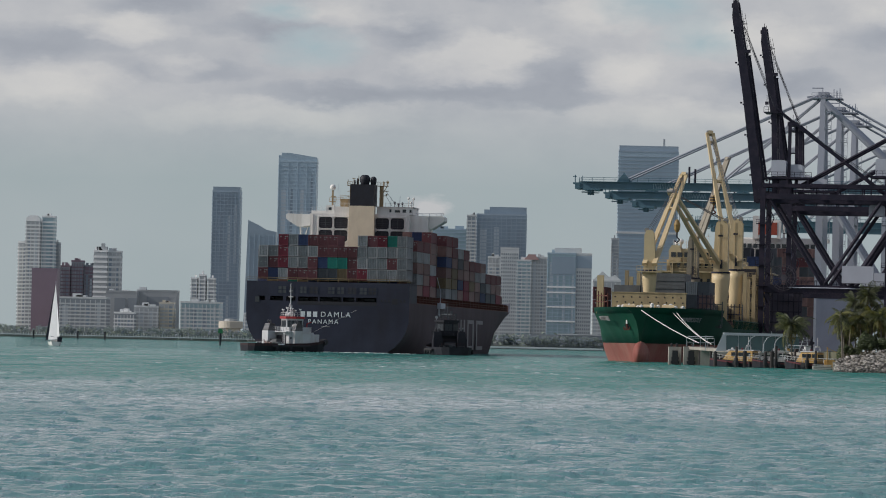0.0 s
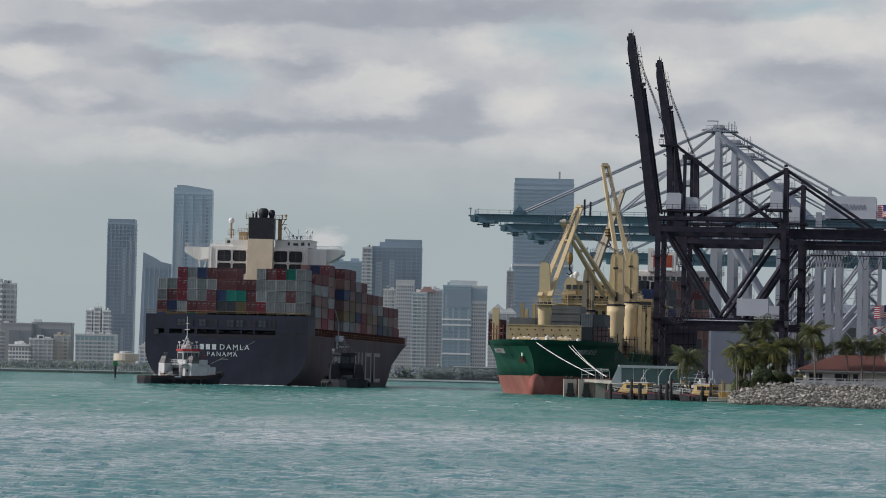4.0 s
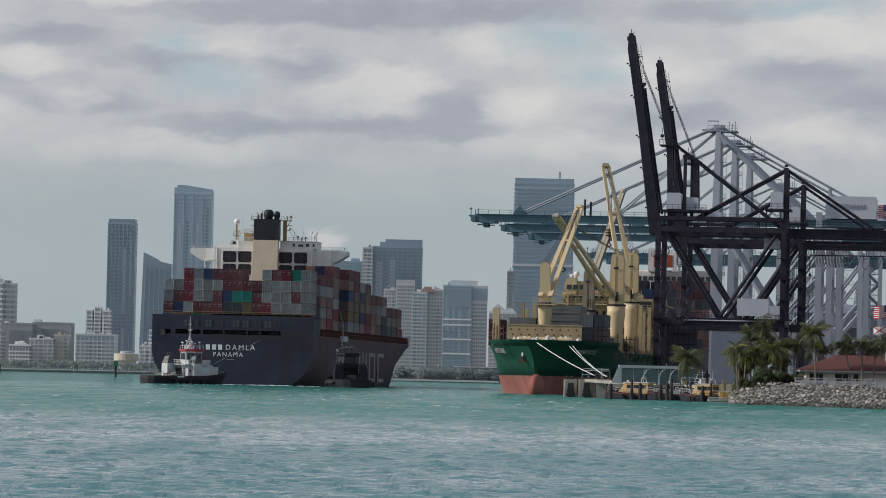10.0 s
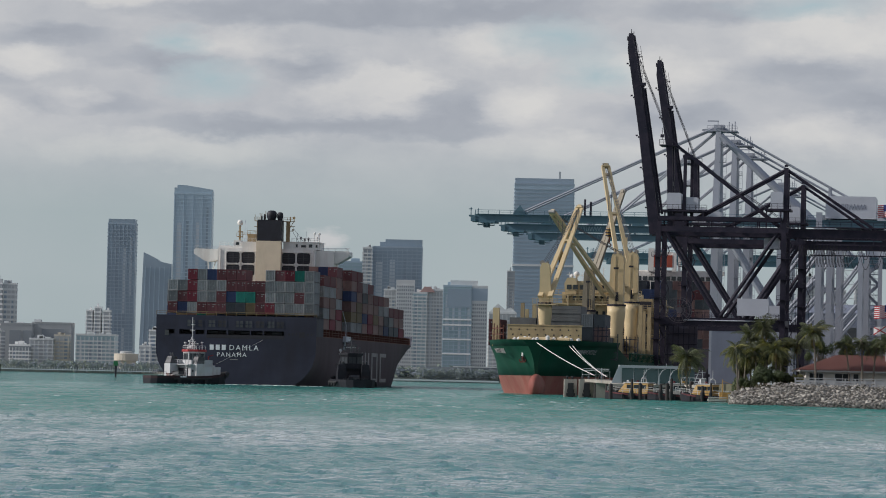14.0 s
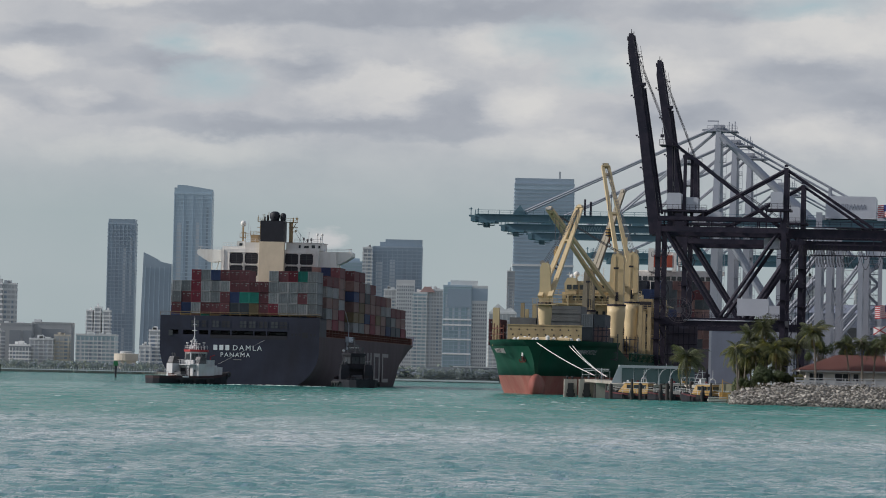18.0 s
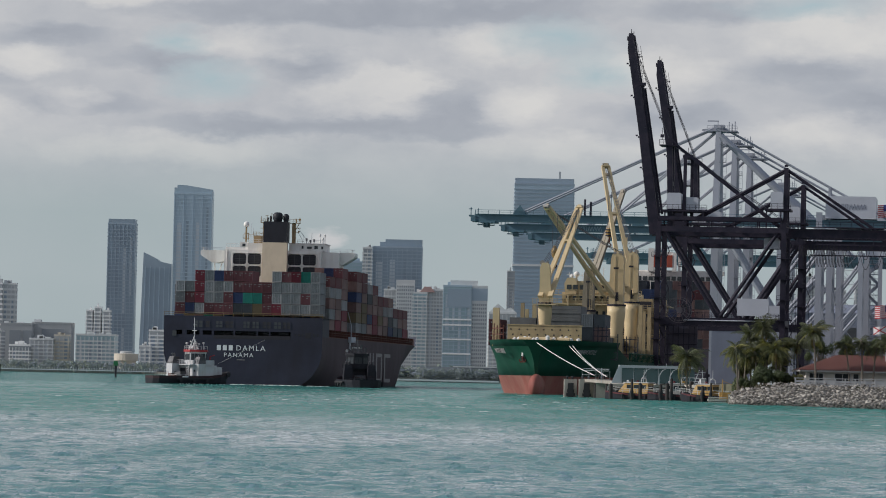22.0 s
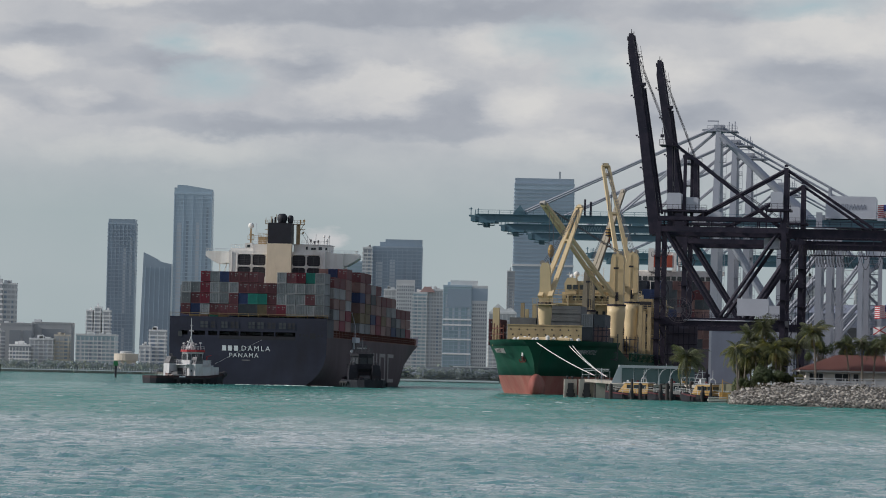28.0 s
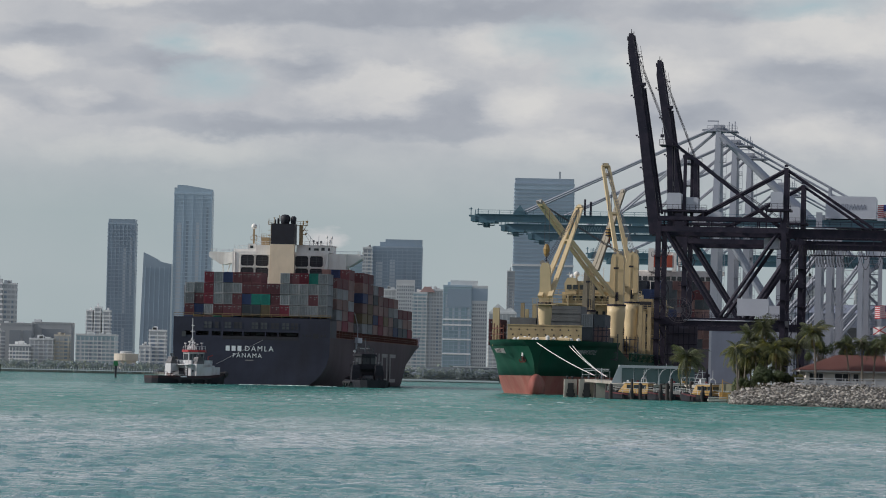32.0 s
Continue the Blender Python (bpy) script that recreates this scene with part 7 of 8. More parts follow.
def build_plants():
    G = 2.9
    for x, y, z, lean, s, n in ((43.6, 650, 7.9, -0.4, 0.85, 15), (44.9, 655, 7.2, 0.2, 0.8, 14), (47.5, 657, 11.0, 0.2, 1.0, 18), (46.2, 660, 9.9, -0.3, 0.9, 16), (49.4, 652, 7.8, -0.2, 0.9, 18),
                                (50.6, 660, 8.6, 0.3, 0.8, 14), (54.7, 646.5, 10.4, -0.5, 1.0, 18), (53.2, 660, 9.0, -0.3, 0.85, 14), (59.6, 646.8, 8.7, -0.6, 0.85, 16), (61.5, 646.6, 9.2, -0.2, 0.85, 15),
                                (63.1, 646.5, 8.6, 0.35, 0.85, 15), (65.2, 646.8, 9.2, 0.2, 0.9, 16), (67.8, 664, 9.8, 0.2, 0.9, 14)):
        palm_tree(x, y, G if x > 46.2 else 1.4, z, lean, s * (1.05 if x < 58 else 0.85), n=n, seed=int(z * 7), pale=0.5 if x < 50 and z < 9.5 else 0.12)
    palm_tree(40.2, 722, 0.4, 6.6, -0.2, 1.3, "low spreading palm beside the boat dock", 20, 5, 4)
    for x, y, z, lean, k in ((46.6, 654, 7.5, -0.3, 0.9), (48.3, 656, 8.3, -0.2, 0.9), (50.1, 655, 7.3, -0.4, 0.85), (44.4, 658, 6.6, -0.3, 0.8)):
        palm_tree(x, y, G if x > 46.2 else 1.4, z, lean, k, n=15, seed=int(z * 9), pale=0.45)
    broad_tree(46.8, 662, G, 6.0, 2.5, LEAF_LIGHT, "olive-leaved tree among the palms", 31)
    broad_tree(48.8, 668, G, 6.8, 2.8, LEAF, "dark leafy tree among the palms", 32)
    broad_tree(45.0, 660, 1.4, 6.6, 2.0, LEAF_LIGHT, "olive-leaved tree beside the dock", 41)
    broad_tree(50.4, 662, G, 4.8, 2.3, LEAF_LIGHT, "olive-leaved tree among the palms", 42)
    broad_tree(57.2, 668, G, 7.4, 3.0, LEAF, "dark leafy tree behind the bungalow", 33)
    broad_tree(61.5, 669, G, 7.6, 3.0, LEAF, "dark leafy tree behind the bungalow", 34)
    broad_tree(65.5, 669, G, 7.8, 3.0, LEAF, "dark leafy tree behind the bungalow", 35)
    broad_tree(70.5, 669, G, 7.8, 3.2, LEAF, "dark leafy tree behind the bungalow", 36)
    for i, (x, y, w, hh) in enumerate(((44.9, 650.5, 1.6, 2.6), (46.9, 648.0, 1.9, 2.6), (48.6, 648.4, 1.8, 2.3), (50.4, 649, 1.6, 2.2), (52.0, 650, 1.4, 1.9), (47.6, 652, 2.0, 3.4), (44.6, 664, 1.8, 3.0), (45.4, 669, 1.6, 3.4))):
        shrub(x, y, G if x > 46.2 else 1.4, w, hh, LEAF_LIGHT if i in (4, 6) else LEAF, 50 + i)


def build_pier():
    for x0, x1, y, z, fender in ((21.7, 23.9, 774, 3.15, True), (24.2, 26.8, 771, 3.2, True), (27.0, 29.4, 768, 3.3, False)):
        d = thing("mooring_dolphin", pose((x0 + x1) / 2, y, 0), "weathered concrete mooring dolphin with black fenders", "dolphin", "mooring dolphins")
        w = (x1 - x0) / 2
        part("block", Geo().hexa([(-w, 0, -1.5), (w, 0, -1.5), (w, 4, -1.5), (-w, 4, -1.5), (-w, 0, z), (w, 0, z), (w, 4, z), (-w, 4, z)]), CONCRETE, d)
        if fender:
            for k in range(3):
                part("fender", Geo().box(-0.75 + 0.12 * k, 0.75 - 0.12 * k, -0.7, 0.02, 0.2 + k * 0.65, 0.75 + k * 0.65), RUBBER, d)
            part("fender_panel", Geo().box(-0.5, 0.5, -0.85, -0.68, -0.1, 2.5), RUBBER, d)
        for k in (-0.6, 0.3):
            part("bollard", Geo().lathe((k, 1.0, z), [(0.16, 0), (0.16, 0.3), (0.28, 0.35), (0.26, 0.5), (0.1, 0.58)], 8), RUBBER, d)
    w = thing("jetty_walkway", pose(0, 0, 0), "concrete jetty walkway on dark piles", "jetty")
    part("deck", Geo().beam((26, 772, 3.0), (36, 752, 2.4), 2.4, 0.5).beam((36, 752, 2.4), (44.5, 735, 2.4), 2.4, 0.5), CONCRETE, w)
    for i in range(11):
        u = i / 10
        x, y = (26 + 18 * u, 772 - 37 * u)
        for s in (-0.9, 0.9):
            part("support_post", Geo().tube((x + s, y, -1.5), (x + s, y, 2.5), 0.22, n=8), TIMBER, w)
    part("rail", Geo().rail([(24.6, 769.5, 3.3), (29.3, 766.5, 3.3)], 1.4, 1.2, 0.07).rail([(30, 763, 2.95), (44, 734.5, 2.65)], 1.1, 1.8, 0.06), CANOPY_WHITE, w)
    part("light_post", Geo().beam((27.6, 760, 5.2), (27.6, 760, 2.6), 0.12), CANOPY_WHITE, w)
    part("upper_rail", Geo().beam((24.8, 768, 5.0), (29.2, 766, 5.0), 0.1), CANOPY_WHITE, w)
    # glazed shelter behind the boats
    c = thing("dock_shelter", pose(0, 0, 0), "long dock shelter with teal glass and a pale roof beam", "shelter")
    part("roof_beam", Geo().box(30.0, 42.6, 741.6, 748, 5.25, 5.7), CANOPY_WHITE, c, "pale roof edge")
    for i in range(6):
        x = 30.4 + i * 2.05
        part("pane", Geo().box(x, x + 1.9, 742.2, 742.3, 2.75, 5.2), TEAL_GLASS, c)
        part("mullion", Geo().box(x - 0.12, x - 0.02, 742.1, 742.4, 2.5, 5.25), CANOPY_WHITE, c)
    part("end_fin", Geo().prism([(29.9, 742, 5.65), (30.3, 742, 5.65), (30.3, 742, 2.6), (28.6, 742, 2.6)], (0, 0.4, 0)), CANOPY_WHITE, c)
    part("floor", Geo().box(28.5, 44, 741.5, 749, 2.1, 2.5), CONCRETE, c)
    for x in (29.5, 33, 36.5, 40, 43.4):
        part("support_post", Geo().tube((x, 743, -1.5), (x, 743, 2.2), 0.25, n=8), TIMBER, c)
    for x in (34.0, 36.6, 38.4):
        part("davit", Geo().tube((x, 741.3, 2.5), (x, 741.3, 4.0), 0.08, n=6).tube((x, 741.3, 4.0), (x + 0.5, 741.3, 4.9), 0.07, n=6).tube((x + 0.5, 741.3, 4.9), (x + 1.1, 741.3, 5.2), 0.06, n=6), CANOPY_WHITE, c)
    for x, y, z in ((28.0, 727, 2.3), (32.6, 722, 2.5), (37.0, 722, 2.6), (39.4, 716, 2.1), (40.3, 715, 2.0), (31.0, 735, 1.9), (43.0, 708, 1.8)):
        p = thing("mooring_pile", pose(x, y, 0), "black timber mooring pile", "mooring pile", "dock piles")
        part("pile", Geo().tube((0, 0, -1.5), (0, 0, z), 0.34, 0.3, 10), TIMBER, p)
        part("cap", Geo().lathe((0, 0, z), [(0.32, 0), (0.32, 0.12), (0.05, 0.3)], 10), RUBBER, p)


def pilot_boat(x, y, turn, label, L=10.5, stretch=1.0, paint=None):
    b = thing("pilot_boat", pose(x, y, 0, 0, 0, turn), label, "pilot boat", "pilot boats at the dock")
    rows = [hull_section(u * L - L / 2, [(1.9 * k * 0.6, -0.5), (1.9 * k * 0.9, 0.15), (1.9 * k, 1.0 + s)], 0) for u, k, s in ((0, 0.9, 0), (0.35, 1, 0), (0.65, 0.95, 0.15), (0.85, 0.6, 0.35), (1, 0.06, 0.55))]
    part("hull", Geo().loft(rows), TUG_BLACK, b)
    rows = [hull_section(u * L - L / 2, [(1.9 * k + 0.03, 0.62 + s), (1.9 * k + 0.04, 0.85 + s)], 0) for u, k, s in ((0, 0.9, 0), (0.35, 1, 0), (0.65, 0.95, 0.15), (0.85, 0.6, 0.35), (1, 0.06, 0.55))]
    part("rubbing_strake", Geo().loft(rows), BOAT_RED, b, "red rubbing strake")
    k = stretch
    cab = part("cabin", Geo().hexa([(-1.45, -1.6 * k, 1.0), (1.45, -1.6 * k, 1.0), (1.2, 2.2 * k, 1.1), (-1.2, 2.2 * k, 1.1), (-1.3, -1.5 * k, 2.75), (1.3, -1.5 * k, 2.75), (1.0, 1.3 * k, 2.75), (-1.0, 1.3 * k, 2.75)]), paint or BOAT_YELLOW, b, "yellow wheelhouse" if not paint else "pale wheelhouse")
    part("cabin_roof", Geo().prism([(-1.4, -1.7 * k, 2.75), (1.4, -1.7 * k, 2.75), (1.15, 1.5 * k, 2.75), (-1.15, 1.5 * k, 2.75)], (0, 0, 0.14)), WHITE_WOOD, b, "white wheelhouse roof")
    for s in (-1, 1):
        for i in range(3):
            y0 = (-1.3 + i * 0.85) * k
            part("window", Geo().box(s * 1.30 - 0.08, s * 1.30 + 0.08, y0, y0 + 0.62 * k, 1.85, 2.45), DARK_GLASS, cab)
        part("tyre_fender", Geo().tube((s * 1.92, 0.6, 0.75), (s * 2.08, 0.6, 0.75), 0.36, n=12), RUBBER, b)
    for i in range(3):
        part("window", Geo().box(-1.0 + 0.72 * i, -0.4 + 0.72 * i, -1.62 * k - 0.02, -1.52 * k, 1.8, 2.4), DARK_GLASS, cab)
    part("roof_light", Geo().lathe((0.3, 0.2, 2.88), [(0.2, 0), (0.2, 0.25), (0.05, 0.35)], 8), BOAT_RED, b)
    part("search_lamp", Geo().tube((-0.5, 1.0 * k, 3.05), (-0.5, 1.25 * k, 3.05), 0.16, n=8).beam((-0.5, 1.0 * k, 2.88), (-0.5, 1.0 * k, 3.0), 0.08), WHITE_WOOD, b)
    part("radar_arch", Geo().tube((-1.2, -1, 2.85), (-1.0, -1, 3.5), 0.06, n=6).tube((-1.0, -1, 3.5), (1.0, -1, 3.5), 0.06, n=6).tube((1.0, -1, 3.5), (1.2, -1, 2.85), 0.06, n=6).box(-0.7, 0.7, -1.1, -0.9, 3.5, 3.7).beam((0, -1, 3.5), (0, -1, 5.0), 0.06), WHITE_WOOD, b)
    part("grab_rail", Geo().rail([(-1.75, -5.2, 1.0), (-1.8, 2.0, 1.1), (-0.9, 5.0, 1.4)], 0.75, 1.2, 0.05).rail([(1.75, -5.2, 1.0), (1.8, 2.0, 1.1), (0.9, 5.0, 1.4)], 0.75, 1.2, 0.05), WHITE_WOOD, b)
    for k in range(4):
        for s in (-1, 1):
            part("fender", Geo().tube((s * 1.95, -4 + k * 2, 0.2), (s * 1.95, -4 + k * 2, 0.9), 0.2, n=8), RUBBER, b)
    return b


def dock_gear():
    """Piles, davits and crates that crowd the boat dock."""
    rng = random.Random(77)
    for x, y, h, r in ((31.2, 722, 3.4, 0.24), (35.6, 716, 2.6, 0.26), (37.2, 714, 3.6, 0.24), (38.9, 712, 2.4, 0.28), (39.8, 706, 2.9, 0.22), (41.4, 700, 2.5, 0.24), (42.6, 698, 3.0, 0.2)):
        p = thing("mooring_pile", pose(x, y, 0), "dark tarred mooring pile with a worn rubber sleeve", "pile", "mooring piles of the dock")
        part("shaft", Geo().tube((0, 0, -1.5), (0.05, 0, h), r, r * 0.92, 10), TIMBER, p)
        part("sleeve", Geo().tube((0, 0, 0.5), (0, 0, 1.5), r * 1.35, n=10), RUBBER, p)
    for x, y, h, lean in ((36.4, 749.5, 5.6, 0.3), (38.4, 745.6, 5.9, -0.4), (40.2, 742.2, 5.2, 1.6), (42.2, 738.4, 4.9, 0.9), (43.6, 735.8, 5.4, -0.2)):
        d = thing("boat_davit", pose(x, y, 2.6), "slim white davit pole on the dock", "davit", "davits of the dock")
        part("pole", Geo().tube((0, 0, 0), (lean, 0, h - 2.4), 0.07, 0.05, 6), CANOPY_WHITE, d)
        part("cross_arm", Geo().beam((lean * 0.7 - 0.5, 0, (h - 2.4) * 0.7), (lean * 0.7 + 0.5, 0, (h - 2.4) * 0.72), 0.07), CANOPY_WHITE, d)
    for i in range(9):
        x = 34.0 + i * 1.15 + rng.uniform(-0.3, 0.3)
        y = 754 - (x - 34.0) * 1.9
        s, h = rng.uniform(0.4, 0.9), rng.uniform(0.5, 1.2)
        k = thing("dock_crate", pose(x, y, 2.62, 0, 0, rng.uniform(-20, 20)), "weathered crate of gear standing on the jetty", "crate", "gear on the dock")
        mat = (CONCRETE, BOAT_YELLOW, TIMBER, WHITE_WOOD, BOAT_RED)[i % 5]
        part("crate_body", Geo().box(-s / 2, s / 2, -0.4, 0.4, 0.05, h), mat, k)
        part("crate_lid", Geo().box(-s / 2 - 0.04, s / 2 + 0.04, -0.44, 0.44, h, h + 0.08), TIMBER, k)


dock_gear()


def build_boats():
    pilot_boat(32.6, 730, 66, "yellow-cabined black pilot boat moored at the dock", 11.5, 1.45)
    pilot_boat(38.4, 724, 84, "pale-cabined black pilot boat behind a pile", 9.0, 0.9, FASCIA)
    pilot_boat(42.2, 702, 64, "yellow-cabined pilot boat near the rock bank", 8.5)
    t = thing("small_tender", pose(41.0, 705, 0, 0, 0, 40), "small white tender with a dark motor", "boat")
    rows = [hull_section(y, [(k * 0.5, -0.2), (k * 0.9, 0.1), (k, 0.65)], 0) for y, k in ((-2.2, 0.8), (0, 0.95), (1.6, 0.6), (2.4, 0.05))]
    part("hull", Geo().loft(rows), WHITE_WOOD, t)
    part("console", Geo().box(-0.4, 0.4, -0.5, 0.3, 0.6, 1.5), WHITE_WOOD, t)
    part("outboard_motor", Geo().box(-0.25, 0.25, -2.6, -2.1, 0.2, 1.3), RUBBER, t)
    y = thing("work_float", pose(44.2, 688, 0), "yellow work float with a slatted deck", "float")
    part("deck", Geo().box(-2.6, 2.4, -1.2, 1.6, 0.2, 0.55), CONCRETE, y)
    for i in range(4):
        part("slat", Geo().box(-2.7, 0.2, -1.35, -1.22, 0.0 + i * 0.24, 0.14 + i * 0.24), STUCCO, y)
    part("locker", Geo().box(-0.8, 0.9, 0.2, 1.4, 0.55, 1.6), BOAT_YELLOW, y, "yellow storage locker")
    part("derrick", Geo().tube((-0.4, 0, 0.5), (-0.4, 0, 3.6), 0.08, n=6).tube((1.6, 0.2, 0.5), (1.6, 0.2, 2.8), 0.07, n=6).tube((-0.4, 0, 3.4), (1.6, 0.2, 2.6), 0.05, n=6), BOAT_YELLOW, y)


FLAG_PARTS = []


def flag(x, y, z, w, h, striped, pole_foot, label):
    f = thing("flag_pole", pose(x, y, pole_foot, 0, 0, 180), label, "flag")
    part("pole", Geo().tube((0, 0, 0), (0, 0, z - pole_foot + h + 0.4), 0.07, 0.05, 8), WHITE_WOOD, f)
    n = 4
    for i in range(n):
        a, b = i / n * w, (i + 1) / n * w
        g = Geo().box(0, w / n + 0.02, -0.015, 0.015, 0, h)
        s = part("flag_cloth", g, FLAG_WHITE, f, at=pose(0.06 + a, 0, z - pole_foot))
        if striped:
            for k in range(7):
                zz = h * (2 * k) / 13
                part("stripe", Geo().box(0, w / n + 0.02, -0.022, 0.022, zz, zz + h / 13), FLAG_RED, s)
            if i < 2:
                part("canton", Geo().box(0, w / n + 0.02, -0.03, 0.03, h * 6 / 13, h), FLAG_BLUE, s)
        else:
            part("cross_band", Geo().beam((0, 0, h * i / n), (w / n, 0, h * (i + 1) / n), 0.05, 0.16).beam((0, 0, h * (n - i) / n), (w / n, 0, h * (n - i - 1) / n), 0.05, 0.16), FLAG_RED, s)
        FLAG_PARTS.append((s, i, w / n, z - pole_foot, x))
    return f


build_rocks()
build_station()
build_plants()
build_pier()
build_boats()
flag(66.6, 651, 13.2, 3.2, 1.9, True, 2.9, "red and white striped flag flying on a white pole")
flag(65.4, 652, 10.8, 1.9, 1.1, False, 2.9, "white flag with a red diagonal cross on a pole")
flag(100.6, 1000, 41.4, 2.8, 2.8, True, 38.0, "striped flag above the crane girder")
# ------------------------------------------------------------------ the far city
# distance haze is put into these tower colours: paler, bluer, less contrast
def hazed_paint(name, c, rough=0.5, spec=0.4):
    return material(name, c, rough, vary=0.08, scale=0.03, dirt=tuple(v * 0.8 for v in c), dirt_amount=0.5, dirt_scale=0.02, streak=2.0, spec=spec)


GLASS_BLUE = hazed_paint("blue_grey_tower_glass", (0.36, 0.46, 0.54), 0.3, 0.5)
GLASS_DEEP = hazed_paint("deep_blue_tower_glass", (0.270, 0.340, 0.410), 0.3, 0.5)
GLASS_TEAL = hazed_paint("teal_tower_glass", (0.31, 0.42, 0.46), 0.3, 0.5)
GLASS_MID = hazed_paint("mid_blue_tower_spandrel", (0.335, 0.410, 0.485), 0.35, 0.4)
GLASS_SKY = hazed_paint("pale_blue_tower_spandrel", (0.42, 0.52, 0.60), 0.35, 0.4)
WALL_PALE = hazed_paint("pale_tower_render", (0.62, 0.635, 0.635))
WALL_WHITE = hazed_paint("white_tower_render", (0.84, 0.84, 0.83))
WALL_GREY = hazed_paint("grey_tower_concrete", (0.41, 0.43, 0.44))
WALL_DIM = hazed_paint("dim_grey_tower_concrete", (0.29, 0.32, 0.345))
WALL_MAUVE = hazed_paint("maroon_slab_cladding", (0.25, 0.185, 0.225))
WALL_BUFF = hazed_paint("buff_tower_render", (0.55, 0.50, 0.42))
ROOF_PINK = hazed_paint("coral_roof_tiles", (0.46, 0.30, 0.28))


FACE_DARK = hazed_paint("shaded_balcony_glazing", (0.255, 0.315, 0.375), 0.35)
FACE_LIGHT = hazed_paint("pale_balcony_fronts", (0.46, 0.51, 0.55))


def tower(x0, x1, y, top, body, slab, label, floor=3.6, piers=5, deep=None, proud=0.5, name="high_rise", foot=0.0):
    """A building with a body of glass or render, a slab edge at each floor and upright piers on its faces."""
    w = x1 - x0
    deep = deep or max(16.0, min(w, 34.0))
    b = thing(name, pose((x0 + x1) / 2, y + deep / 2, 0), label, "building")
    h = w / 2
    part("body", Geo().box(-h, h, -deep / 2, deep / 2, foot, top), body, b)
    n = max(1, int((top - foot - 4) / floor))
    thick = 0.42 if slab in (WALL_WHITE, WALL_PALE, WALL_BUFF) else 0.34 if slab in (WALL_GREY, WALL_MAUVE) else 0.24
    if slab:
        band = Geo().box(-h - proud * 0.6, h + proud * 0.6, -deep / 2 - proud * 0.6, deep / 2 + proud * 0.6, 0, floor * thick).mesh("floor_slab", slab)
        for i in range(1, n + 1):
            part("floor_slab", band, None, b, at=pose(0, 0, foot + 2 + i * floor - floor * thick))
        if piers:
            pier = Geo().box(-0.24, 0.24, -0.3, 0.3, foot, top - 1).mesh("pier", slab)
            for i in range(piers + 1):
                x = -h + 0.6 + (w - 1.2) * i / piers
                part("pier", pier, None, b, at=pose(x, -deep / 2 - proud * 0.4, 0))
        # stacks of balconies or darker glazing that break the face up
        rng = random.Random(int(abs(x0) * 7 + top * 3))
        slots = 0 if not piers else 2 if w < 22 else 4
        for i in range(slots):
            x = -h + w * (i + rng.uniform(0.35, 0.65)) / slots
            half = w * rng.uniform(0.10, 0.26) / slots
            z0 = foot + 3 + (top - foot) * rng.choice((0.0, 0.0, 0.25, 0.5))
            part("glazed_strip", Geo().box(x - half, x + half, -deep / 2 - 0.08, -deep / 2 + 0.1, z0, top - rng.uniform(2, 0.2 * (top - foot))), FACE_DARK if rng.random() < 0.6 else FACE_LIGHT, b)
        for i in range(3 if w > 9 else 1):
            x, k = rng.uniform(-h * 0.7, h * 0.6), rng.uniform(0.06, 0.14) * w
            part("roof_unit", Geo().box(x - k, x + k, -deep * 0.25, deep * 0.2, top + 1.6, top + 1.6 + rng.uniform(1.0, 3.2)), slab, b)
    part("parapet", Geo().box(-h - 0.2, h + 0.2, -deep / 2 - 0.2, deep / 2 + 0.2, top, top + 1.6), slab or body, b)
    return b


def punched(b, w, y, z0, z1, cols, rows, glass):
    """Rows of small dark windows let into a face w wide, centred on the building."""
    dx, dz = w / cols, (z1 - z0) / rows
    pane = Geo().box(-dx * 0.3, dx * 0.3, -0.25, 0.15, -dz * 0.26, dz * 0.26).mesh("window", glass)
    for i in range(cols):
        for k in range(rows):
            part("window", pane, None, b, at=pose(-w / 2 + dx * (i + 0.5), y, z0 + dz * (k + 0.5)))


